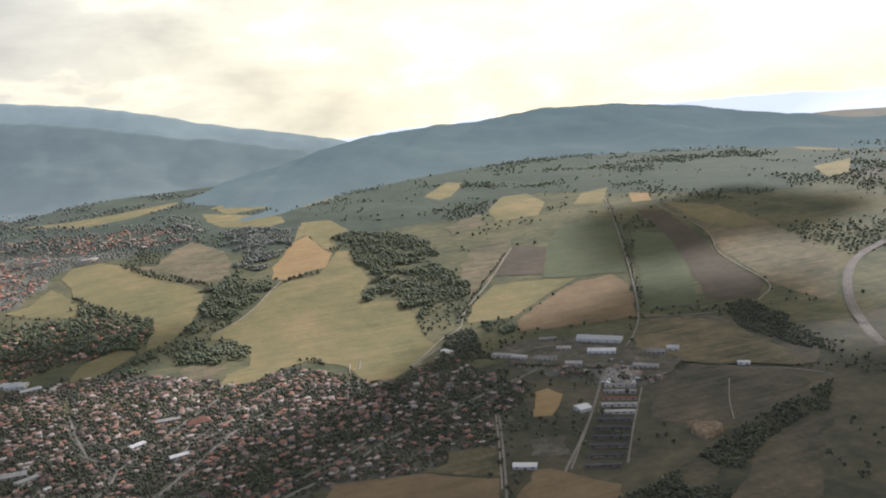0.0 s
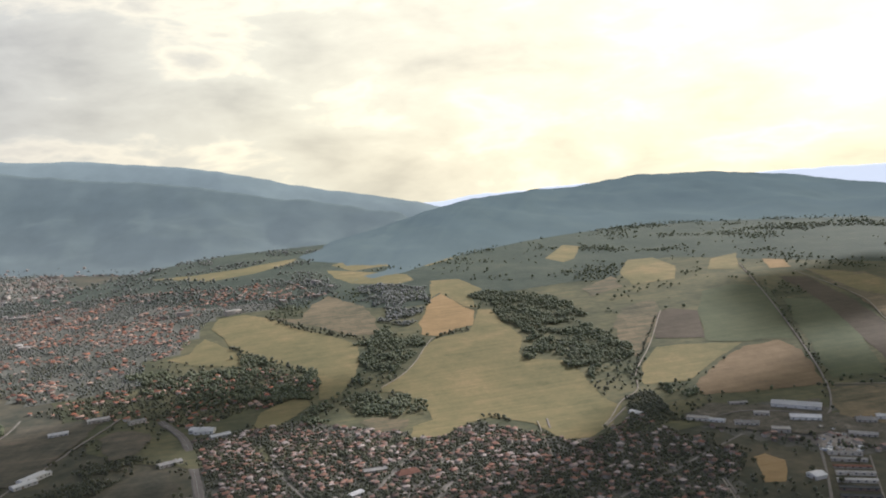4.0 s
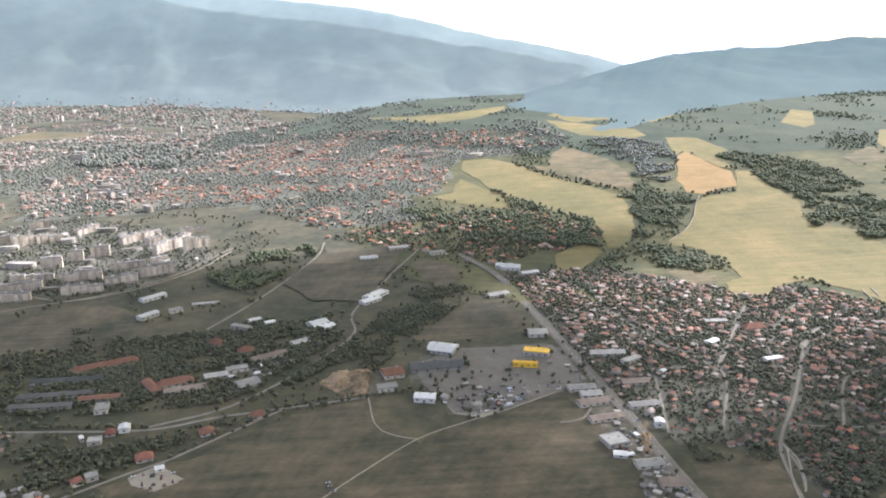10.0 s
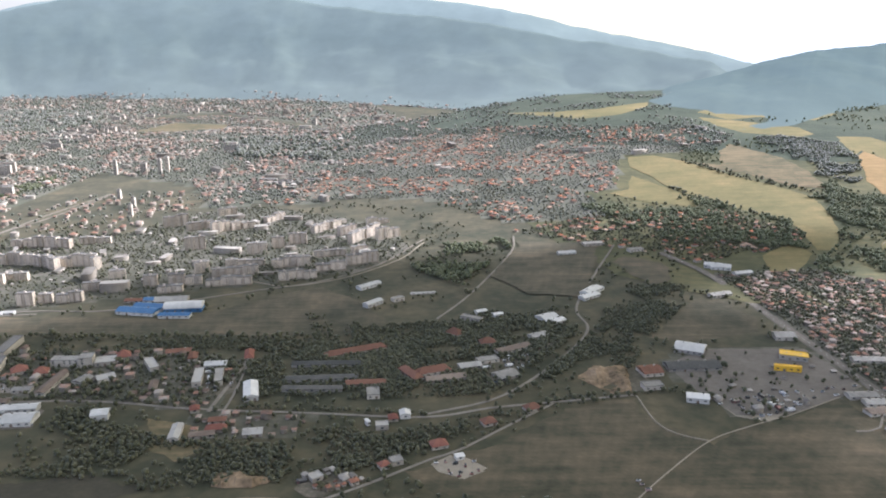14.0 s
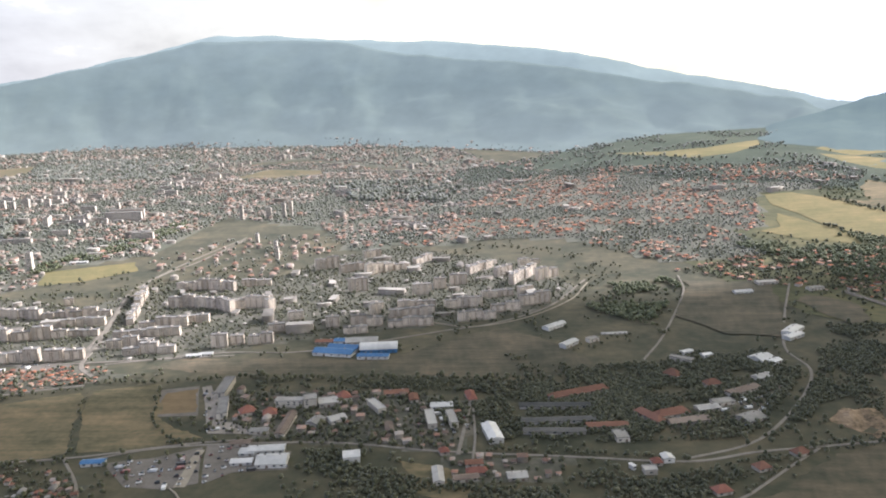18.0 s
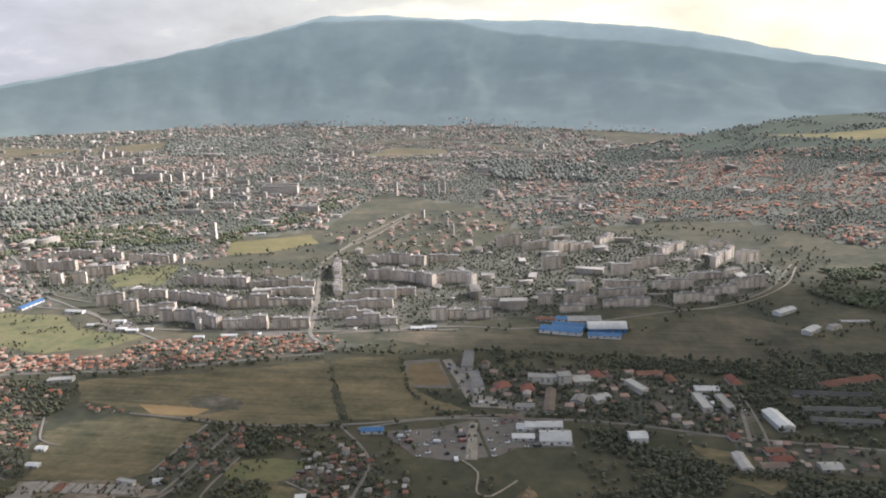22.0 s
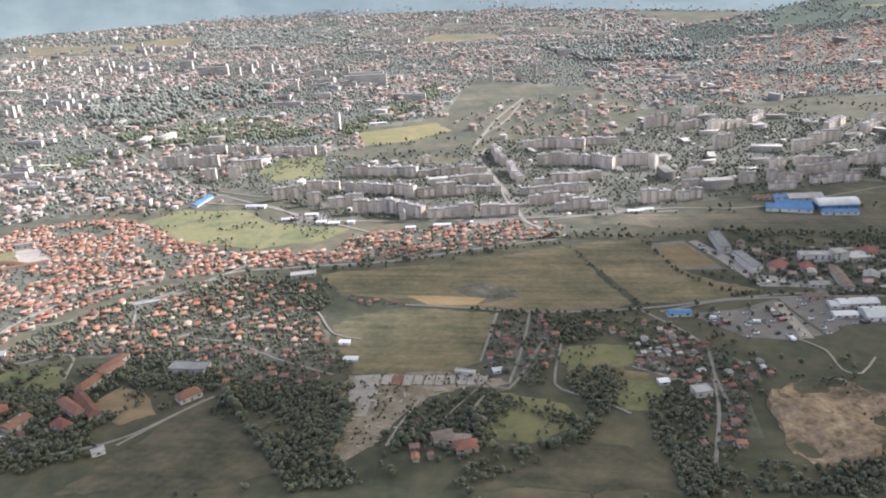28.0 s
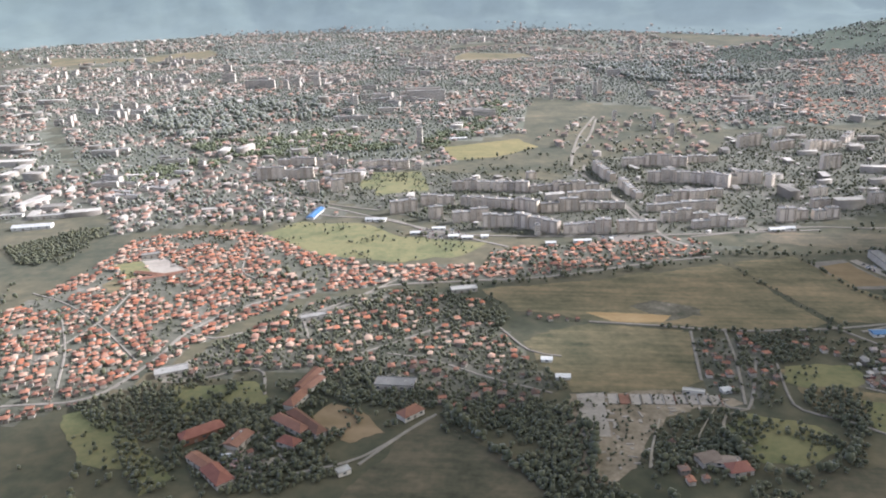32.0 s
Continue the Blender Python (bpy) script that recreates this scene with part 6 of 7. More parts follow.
KINDS = [house_kind(2.0, 1.7, 2.5, True, "rendered family house with a tiled hip roof"), house_kind(2.3, 1.6, 2.0, False, "low house with a tiled gable roof"), house_kind(1.7, 1.7, 3.2, True, "tall narrow house with a tiled pyramid roof"), house_kind(2.4, 1.9, 2.6, False, "wide two-storey house with a tiled gable roof")]
used = [False] * 4


def place_house(x, y, angle, s):
    k = int(rng.integers(0, 4))
    m = pose(x, y, float(ground_height(x, y)), 0, 0, angle) @ Matrix.Scale(min(1.1, s / 0.66), 4)
    if used[k]:
        copy_thing(KINDS[k], m)
    else:
        KINDS[k].matrix_world, used[k] = m, True


def many_houses(name, label, places, roof="tiles_far", tall=1.0, pitch=1.0, stretch=1.0, z0=None):
    """Every further house of a district, with walls, eaves and ridge, in one mesh."""
    n = len(places)
    if not n:
        return None
    p = np.array(places)
    w, d = rng.uniform(2.2, 3.3, n) * p[:, 3] * rng.uniform(1.0, stretch, n), rng.uniform(1.9, 2.6, n) * p[:, 3]
    h = rng.uniform(2.2, 4.0, n) * p[:, 3] * tall
    ridge_in = np.where(rng.random(n) < 0.6, d * 0.9, -0.3)
    rise = d * rng.uniform(0.4, 0.65, n) * pitch
    e = 0.4
    o, z = np.zeros(n), np.zeros(n)
    cols = [(-w, -d, z - 1.2), (w, -d, z - 1.2), (w, d, z - 1.2), (-w, d, z - 1.2), (-w, -d, h), (w, -d, h), (w, d, h), (-w, d, h),
            (-w - e, -d - e, h - 0.1), (w + e, -d - e, h - 0.1), (w + e, d + e, h - 0.1), (-w - e, d + e, h - 0.1), (-w + ridge_in, o, h + rise), (w - ridge_in, o, h + rise), (o, o, h + rise)]
    v = np.stack([np.stack(c, -1) for c in cols], 1)
    t = np.radians(p[:, 2])[:, None]
    x = p[:, 0:1] + v[..., 0] * np.cos(t) - v[..., 1] * np.sin(t)
    y = p[:, 1:2] + v[..., 0] * np.sin(t) + v[..., 1] * np.cos(t)
    zz = v[..., 2] + (ground_height(p[:, 0], p[:, 1]) if z0 is None else z0)[:, None]
    verts = np.stack([x, y, zz], -1).reshape(-1, 3)
    quads = np.array([(0, 1, 5, 4), (1, 2, 6, 5), (2, 3, 7, 6), (3, 0, 4, 7), (8, 9, 13, 12), (10, 11, 12, 13)])
    tris = np.array([(9, 10, 13), (11, 8, 12)])
    base = (np.arange(n) * 15)[:, None, None]
    me = bpy.data.meshes.new(name)
    me.vertices.add(len(verts))
    me.vertices.foreach_set("co", verts.astype(np.float32).ravel())
    q, s = (quads[None] + base).reshape(-1, 4), (tris[None] + base).reshape(-1, 3)
    me.loops.add(q.size + s.size)
    me.loops.foreach_set("vertex_index", np.concatenate([q.ravel(), s.ravel()]).astype(np.int32))
    me.polygons.add(len(q) + len(s))
    me.polygons.foreach_set("loop_start", np.concatenate([np.arange(len(q)) * 4, q.size + np.arange(len(s)) * 3]).astype(np.int32))
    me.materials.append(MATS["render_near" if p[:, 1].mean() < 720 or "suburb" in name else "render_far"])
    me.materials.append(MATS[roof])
    me.polygons.foreach_set("material_index", np.concatenate([np.tile([0, 0, 0, 0, 1, 1], n), np.ones(len(s))]).astype(np.int32))
    me.update(calc_edges=True)
    me.validate()
    return tagged(linked(name, me), label, "houses", kind="stuff")


for nth, key in enumerate(("village", "village_east", "suburb", "city_mid", "city_far", "city_west", "city_northwest", "city_edge", "far_west", "far_left", "estate", "red_village", "lower_village", "works", "works_two", "works_east", "hamlet", "hamlet_two", "row", "lots_two")):
    poly = AREA[key]
    p = np.array(poly, float)
    step = 10.0 if p[:, 1].max() < 1100 else 24.0
    i, j = np.meshgrid(np.arange(p[:, 0].min(), p[:, 0].max(), step), np.arange(p[:, 1].min(), p[:, 1].max(), step))
    i, j = i.ravel(), j.ravel()
    ok = inside(poly, i + step / 2, j + step / 2)
    i, j = i[ok], j[ok]
    corner = np.stack([np.stack([i + a * step, j + c * step], -1) for a, c in ((0, 0), (1, 0), (1, 1), (0, 1))], 1).reshape(-1, 2)
    z = ground_height(corner[:, 0], corner[:, 1]) + np.where(ground_height(corner[:, 0], corner[:, 1]) > 0.3, 0.5, 0.012) + 0.0012 * nth
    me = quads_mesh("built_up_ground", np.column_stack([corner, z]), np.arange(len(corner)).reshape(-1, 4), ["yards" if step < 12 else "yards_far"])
    tagged(linked("built_up_ground", me), "yards, gardens and bare ground between houses", "ground", kind="structure")

PLANS = [
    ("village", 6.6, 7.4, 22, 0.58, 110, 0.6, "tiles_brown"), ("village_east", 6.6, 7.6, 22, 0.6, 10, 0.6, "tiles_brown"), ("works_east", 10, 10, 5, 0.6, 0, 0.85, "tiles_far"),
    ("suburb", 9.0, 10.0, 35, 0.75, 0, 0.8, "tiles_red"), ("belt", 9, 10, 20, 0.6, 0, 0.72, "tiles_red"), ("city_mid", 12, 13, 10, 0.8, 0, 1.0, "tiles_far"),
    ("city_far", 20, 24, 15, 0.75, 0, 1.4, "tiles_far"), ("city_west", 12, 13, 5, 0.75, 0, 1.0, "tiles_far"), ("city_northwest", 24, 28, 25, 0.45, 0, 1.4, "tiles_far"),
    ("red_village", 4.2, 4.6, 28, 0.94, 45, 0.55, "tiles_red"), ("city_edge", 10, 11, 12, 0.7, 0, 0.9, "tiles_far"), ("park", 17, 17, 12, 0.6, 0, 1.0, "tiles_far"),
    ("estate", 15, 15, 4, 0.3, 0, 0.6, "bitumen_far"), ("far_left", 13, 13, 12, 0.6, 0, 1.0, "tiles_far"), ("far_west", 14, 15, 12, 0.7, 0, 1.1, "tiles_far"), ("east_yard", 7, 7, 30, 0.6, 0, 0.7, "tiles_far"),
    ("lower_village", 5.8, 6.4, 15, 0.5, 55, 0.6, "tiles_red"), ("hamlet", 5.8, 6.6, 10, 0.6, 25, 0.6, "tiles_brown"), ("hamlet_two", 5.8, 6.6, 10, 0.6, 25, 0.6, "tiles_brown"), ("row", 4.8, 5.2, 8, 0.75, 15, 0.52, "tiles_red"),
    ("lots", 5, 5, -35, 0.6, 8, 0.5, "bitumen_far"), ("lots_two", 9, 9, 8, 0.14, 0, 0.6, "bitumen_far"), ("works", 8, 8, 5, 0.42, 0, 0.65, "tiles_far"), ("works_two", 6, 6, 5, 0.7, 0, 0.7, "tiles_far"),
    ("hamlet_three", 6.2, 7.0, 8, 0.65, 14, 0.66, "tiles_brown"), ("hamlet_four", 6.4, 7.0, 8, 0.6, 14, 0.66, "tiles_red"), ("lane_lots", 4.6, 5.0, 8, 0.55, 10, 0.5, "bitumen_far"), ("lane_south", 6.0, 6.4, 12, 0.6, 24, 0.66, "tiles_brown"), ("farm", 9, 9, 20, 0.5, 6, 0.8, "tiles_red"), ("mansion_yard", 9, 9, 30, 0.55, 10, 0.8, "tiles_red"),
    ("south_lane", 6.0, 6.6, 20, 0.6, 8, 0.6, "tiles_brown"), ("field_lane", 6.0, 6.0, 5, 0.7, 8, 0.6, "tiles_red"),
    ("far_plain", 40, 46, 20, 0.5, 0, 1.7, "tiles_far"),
    ("roadside", 4.6, 4.6, 30, 0.7, 6, 0.5, "bitumen_far"), ("scrub_lots", 4.6, 4.6, 10, 0.7, 6, 0.5, "bitumen_far"),
]
for area, dx, dy, angle, fill, near, size, roof in PLANS:
    first, rest = settle(area, dx, dy, angle, fill, near, size)
    for q in first:
        place_house(*q)
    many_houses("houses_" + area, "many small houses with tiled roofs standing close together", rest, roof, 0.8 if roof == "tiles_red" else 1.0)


for area, dx, fill, size, tall in (("city_mid", 24, 0.55, 1.4, 1.4), ("city_west", 24, 0.55, 1.4, 1.5), ("city_far", 40, 0.55, 1.9, 1.3), ("city_northwest", 60, 0.4, 2.4, 1.5), ("city_edge", 26, 0.5, 1.9, 0.7), ("suburb", 50, 0.4, 1.6, 1.2), ("estate", 34, 0.5, 1.5, 1.0), ("far_left", 24, 0.6, 2.2, 0.7), ("far_west", 28, 0.6, 2.2, 0.8)):
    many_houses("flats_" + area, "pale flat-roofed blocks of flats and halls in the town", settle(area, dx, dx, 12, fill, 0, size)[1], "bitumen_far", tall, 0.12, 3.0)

# ---- trees and woods ----

def ico(level):
    bm = bmesh.new()
    bmesh.ops.create_icosphere(bm, subdivisions=level, radius=1.0)
    v = np.array([q.co[:] for q in bm.verts])
    f = np.array([[q.index for q in t.verts] for t in bm.faces])
    bm.free()
    return v, f


ICO_V, ICO_F = ico(1)
CLUMPS = []
for k in range(6):
    vs, fs = [], []
    for b in range(4):
        v = ICO_V * (1 + rng.normal(0, 0.3, (len(ICO_V), 1)))
        off = np.array([rng.uniform(-0.6, 0.6), rng.uniform(-0.6, 0.6), rng.uniform(0.5, 1.3)]) if b else np.array([0, 0, 0.8])
        v = v * np.array([1, 1, 0.85]) * rng.uniform(0.45, 0.75) + off
        fs.append(ICO_F + sum(len(q) for q in vs))
        vs.append(v)
    CLUMPS.append((np.concatenate(vs), np.concatenate(fs)))


def many_trees(name, label, x, y, size, leaves="foliage", blobs=2, z0=None):
    """A wood or the trees between houses: uneven clumps of foliage down to the ground, in one mesh."""
    n = len(x)
    if not n:
        return None
    pick = rng.integers(0, len(CLUMPS), n)
    r = size * rng.uniform(0.6, 1.25, n) * (1.4 if blobs == 1 else 1.15)
    tall, turn = rng.uniform(0.9, 1.5, n), rng.uniform(0, 6.28, n)
    z = ground_height(x, y) if z0 is None else z0
    allv, allf, k = [], [], 0
    for c, (cv, cf) in enumerate(CLUMPS):
        cv, cf = cv[: 12 * blobs], cf[: 20 * blobs]
        i = np.where(pick == c)[0]
        if not len(i):
            continue
        ct, st = np.cos(turn[i])[:, None], np.sin(turn[i])[:, None]
        vx, vy = cv[None, :, 0] * r[i, None], cv[None, :, 1] * r[i, None]
        v = np.stack([x[i, None] + vx * ct - vy * st, y[i, None] + vx * st + vy * ct, z[i, None] + cv[None, :, 2] * (r * tall)[i, None]], -1)
        allv.append(v.reshape(-1, 3))
        allf.append((cf[None] + k + (np.arange(len(i)) * len(cv))[:, None, None]).reshape(-1, 3))
        k += len(i) * len(cv)
    me = quads_mesh(name, np.concatenate(allv), np.concatenate(allf), [leaves])
    return tagged(linked(name, me), label, "trees", kind="stuff")


def clear_spots(x, y, gap):
    ok = [not near_road(a, b, gap) and free(a, b, gap * 0.25) for a, b in zip(x, y)]
    return x[ok], y[ok]


for key, poly in WOOD.items():
    area = abs(sum(p[0] * q[1] - q[0] * p[1] for p, q in zip(poly, poly[1:] + poly[:1]))) / 2
    step = (2.35 if np.mean([p[1] for p in poly]) < 640 else 3.0) if area < 40000 else 5.6
    x, y = spots(poly, step, step, 13, 0.5, 0.88, keep_out=False)
    far = y.mean() > 640
    if far:
        drift = [noise.noise_vector(Vector((a / 28, b / 28, 6.0))) * 17 for a, b in zip(x, y)]
        x, y = x + np.array([d.x for d in drift]), y + np.array([d.y for d in drift])
    loose = np.array([noise.fractal(Vector((a / 45, b / 45, 1.0)), 1.0, 2.0, 3) + rng.uniform(-0.25, 0.25) < (0.16 if far else 0.2) for a, b in zip(x, y)], dtype=bool)
    for glade in CLEARINGS:
        loose &= ~inside(glade, x, y)
    x, y = clear_spots(x[loose], y[loose], 1.2)
    many_trees("wood", "dense dark green broadleaf wood", x, y, step * (0.72 if far else 0.6), "foliage_far_hazed" if y.mean() > 1150 else "foliage_hill_hazed" if far else "foliage", 2 if y.mean() < 640 else 1)
for area, step, fill, size in (("village", 3.0, 0.72, 1.25), ("village_east", 2.9, 0.78, 1.3), ("belt", 4.4, 0.72, 1.6), ("red_village", 4.2, 0.4, 1.1), ("lower_village", 2.9, 0.85, 1.35), ("hamlet", 3.4, 0.75, 1.4), ("hamlet_two", 3.4, 0.75, 1.4), ("works", 3.8, 0.6, 1.8), ("lots_two", 7, 0.06, 1.3), ("works_east", 6, 0.45, 1.8), ("row", 3.8, 0.5, 1.4), ("roadside", 3.6, 0.4, 1.3), ("scrub_lots", 4, 0.5, 1.5), ("hamlet_three", 3.4, 0.75, 1.3), ("hamlet_four", 3.4, 0.75, 1.3), ("lane_lots", 4, 0.5, 1.1), ("lane_south", 3.2, 0.75, 1.3), ("farm", 3.2, 0.75, 1.4), ("mansion_yard", 3.6, 0.6, 1.3), ("estate", 4.2, 0.65, 1.3)):
    x, y = spots(AREA[area], step, step, 40, 0.5, fill)
    x, y = clear_spots(x, y, 2.5)
    many_trees("garden_trees", "garden and street trees between the houses", x, y, size, "foliage", 1 if area == "estate" else 2)
for area, step, fill, size in (("suburb", 5.4, 0.75, 1.6), ("city_mid", 8, 0.78, 2.2), ("city_far", 17, 0.75, 3.6), ("city_west", 8.5, 0.75, 2.3), ("city_northwest", 20, 0.7, 4.0), ("city_edge", 9, 0.5, 2.2), ("park", 9, 0.3, 2.2), ("far_left", 9, 0.5, 2.4), ("far_west", 11, 0.6, 2.6), ("far_plain", 24, 0.7, 4.0)):
    x, y = spots(AREA[area], step, step, 40, 0.5, 1.0)
    keep = np.array([rng.random() < ((0.95 if fill > 0.4 else 0.35) if green_zone(a, b) > 0.05 else 0.45 * fill) for a, b in zip(x, y)], dtype=bool)
    x, y = clear_spots(x[keep], y[keep], 1.9)
    many_trees("town_trees", "trees along the streets of the town", x, y, size, "foliage_far_hazed", 1)


def patchy(x, y, size, level, seed):
    """Keeps the places where a slow noise is over a level, so that scrub grows in drifts."""
    return np.array([noise.fractal(Vector((a / size, b / size, seed)), 1.0, 2.0, 4) > level for a, b in zip(x, y)], dtype=bool)


tagged(draped("valley_slope", outline([(-420, 2050), (-150, 1750), (150, 1560), (330, 1330), (560, 1260), (560, 1720), (760, 2060), (500, 2200), (0, 2200)], 25, 9), "canopy", 0.6), "dusty green wooded slope above the town", "woodland", kind="structure")
tagged(draped("hillside_woodland", outline([(450, 1250), (620, 1150), (800, 1250), (1000, 1150), (1200, 1300), (1500, 1000), (1900, 1100), (2300, 1500), (1800, 2100), (900, 2050), (500, 1700)], 25, 9), "canopy", 0.8), "low dusty green woodland covering the upper hillside", "woodland", kind="structure")
# scrub and woodland on the hill, thickening towards the ridge
hill = [(330, 780), (600, 640), (900, 600), (1300, 500), (1900, 700), (2300, 1500), (1700, 2100), (900, 2000), (500, 1500)]
x, y = spots(hill, 8, 8, 20, 0.5, 1.0)
rise = np.clip((y - 1000 + 0.2 * (x - 800)) / 700, 0, 1)
keep = np.array([noise.fractal(Vector((a / 160, b / 160, 4.0)), 1.0, 2.0, 4) for a, b in zip(x, y)]) + rng.normal(0, 0.2, len(x)) > 0.42 - 0.12 * rise
x, y = clear_spots(x[keep], y[keep], 1.5)
many_trees("hillside_scrub", "scrub and young woodland on the hillside", x, y, 2.4, "foliage_hill_hazed", 1)
# copses and lone houses on the slope above the town
slope = [(-380, 2040), (-150, 1760), (150, 1570), (330, 1340), (560, 1270), (560, 1720), (740, 2000), (400, 2050)]
x, y = spots(slope, 13, 13, 8, 0.5, 1.0)
keep = patchy(x, y, 120, -0.02, 12.0)
many_trees("slope_copses", "copses and hedges on the slope above the town", x[keep], y[keep], 3.0, "foliage_far_hazed", 1)
# bushes in drifts over the open plain
plain = [(-900, 230), (1000, 230), (1100, 640), (330, 1000), (100, 1150), (-200, 1000), (-900, 900)]
x, y = spots(plain, 9, 9, 33, 0.5, 0.8)
keep = patchy(x, y, 90, 0.04, 8.0)
x, y = clear_spots(x[keep], y[keep], 1.2)
many_trees("bushes", "bushes and small trees in drifts on rough grass", x, y, 1.9)


for poly in GRASS:
    x, y = spots(poly, 5, 5, 10, 0.5, 0.8, keep_out=False)
    keep = patchy(x, y, 35, 0.03, 3.0)
    many_trees("bushes", "low bushes in drifts on the grass", x[keep], y[keep], 1.1)


DUG = [(-276, 369), (-259, 371), (-235, 365), (-207, 341), (-208, 326), (-252, 326)]
x, y = spots(DUG, 2.6, 2.6, 10, 0.5, 0.8, keep_out=False)
keep = patchy(x, y, 16, 0.16, 5.0)
many_trees("bushes", "bushes on old terraces of dug earth", x[keep], y[keep], 0.9)


def hedge(points, gap, size, wide=2.0):
    line = smooth_line(points, gap)
    x = np.array([q.x for q in line]) + rng.uniform(-wide, wide, len(line))
    y = np.array([q.y for q in line]) + rng.uniform(-wide, wide, len(line))
    x, y = clear_spots(x, y, 0.6)
    many_trees("tree_row", "row of trees and bushes along a field edge", x, y, size)


hedge([(1256, 1140), (1089, 829), (974, 629)], 7, 1.3)
hedge([(941, 906), (856, 795), (794, 715)], 6, 1.7)
hedge([(431, 1177), (475, 1087), (530, 1011), (565, 966)], 3.0, 2.4, 6.0)
hedge([(637, 950), (662, 964), (687, 967)], 2.5, 2.4, 5.0)
hedge([(598, 666), (610, 659), (618, 638)], 2.5, 1.8, 4.0)
hedge([(371, 1037), (416, 952), (464, 887)], 3.0, 2.2, 5.0)
hedge([(-367, 549), (-348, 500), (-327, 447)], 5.5, 1.0)
hedge([(-429, 440), (-402, 437), (-369, 438), (-323, 441)], 5, 1.4)
hedge([(-412, 434), (-351, 434), (-321, 436)], 5, 1.8)
hedge([(-259, 581), (-142, 573), (-3, 569)], 4, 2.4)
hedge([(-385, 572), (-322, 570), (-259, 581)], 4.5, 1.8)
hedge([(73, 399), (109, 432), (132, 453), (185, 464)], 4, 1.7)
hedge([(142, 448), (186, 461), (214, 466), (267, 437)], 4.5, 1.6)
hedge([(338, 492), (344, 401), (349, 339), (353, 293)], 5, 1.6)
hedge([(-270, 464), (-183, 466), (-93, 453), (-15, 446), (53, 438)], 4, 1.8)
hedge([(-498, 341), (-474, 318), (-475, 292)], 3.5, 2.5)
hedge([(-556, 350), (-533, 319), (-512, 293), (-497, 277)], 3.2, 2.6)
hedge([(-545, 504), (-490, 519), (-375, 560)], 5, 1.7)
hedge([(338, 537), (347, 408)], 6, 1.5)
hedge([(-360, 317), (-376, 296), (-406, 295), (-416, 324)], 3.5, 2.4)
hedge([(-258, 460), (-291, 494), (-313, 557)], 5, 1.7)

# ---- hamlets and orchards that climb the foot of the mountain ----


def slope_spots(name, count, reach):
    """Places on a mountain's lower slope, ever fewer uphill, in drifts."""
    g = SLOPE[name]
    k, r = rng.uniform(0, len(g) - 1.01, count), np.abs(rng.normal(0, reach, count)) + 0.3
    keep = np.array([noise.fractal(Vector((a / 14, b / 3.0, 2.0)), 1.0, 2.0, 3) > -0.05 for a, b in zip(k, r)]) & (r < 20)
    k, r = k[keep], r[keep]
    i, j = k.astype(int), r.astype(int)
    u, v = (k - i)[:, None], (r - j)[:, None]
    return (g[i, j] * (1 - u) + g[i + 1, j] * u) * (1 - v) + (g[i, j + 1] * (1 - u) + g[i + 1, j + 1] * u) * v


for name, count, reach in (("backdrop_mountain_spur", 3600, 1.5), ("backdrop_mountain", 1000, 1.2)):
    q = slope_spots(name, count, reach)
    q = q[(q[:, 0] < 700)]
    half_way = len(q) // 6
    many_houses("houses_foothill", "small pale houses scattered over the mountain foot", [(a, b, rng.uniform(0, 180), 1.5) for a, b, c in q[:half_way]], "tiles_far", 1.0, 1.0, 1.6, q[:half_way, 2])
    many_trees("foothill_trees", "orchards and copses on the mountain foot", q[half_way:, 0], q[half_way:, 1], 2.8, "foliage_far_hazed", 1, q[half_way:, 2])

# ---- single trees on the open ground near the flight ----


def tree_kind(seed, tall, wide):
    r = random.Random(seed)
    top = new("tree")
    tagged(top, "broadleaf tree with a dark green crown on rough grass", "tree", "trees on open ground")
    v, f = [], []
    for k in range(7):
        a, b = 2 * math.pi * k / 7, 2 * math.pi * (k + 1) / 7
        v += [(0.28 * math.cos(a), 0.28 * math.sin(a), -0.5), (0.14 * math.cos(a), 0.14 * math.sin(a), tall * 0.6)]
    f = [(2 * k, 2 * ((k + 1) % 7), 2 * ((k + 1) % 7) + 1, 2 * k + 1) for k in range(7)]
    linked("trunk", mesh_of("trunk", v, f, ["bark"]), top)
    for k in range(3):
        a = 2.1 * k + r.random()
        e = Vector((math.cos(a) * wide * 0.6, math.sin(a) * wide * 0.6, tall * 0.75))
        s = Vector((0, 0, tall * 0.4))
        side = Vector((-math.sin(a), math.cos(a), 0)) * 0.09
        linked("limb", mesh_of("limb", [s - side, s + side, s + Vector((0, 0, 0.2)), e], [(0, 1, 3), (1, 2, 3), (2, 0, 3)], ["bark"]), top)
    vs, fs = [], []
    for k in range(26):
        d = Vector((r.gauss(0, 1), r.gauss(0, 1), r.gauss(0, 0.8)))
        d = d.normalized() * r.random() ** 0.4
        c = Vector((d.x * wide, d.y * wide, tall * 0.68 + d.z * tall * 0.36))
        q = r.uniform(0.25, 0.45) * wide
        for p in ICO_V:
            vs.append(c + Vector(p) * q * r.uniform(0.75, 1.25))
        fs += [tuple(int(i) + 12 * k for i in t) for t in ICO_F]
    linked("crown", mesh_of("crown", vs, fs, ["foliage_tree"]), top)
    return top


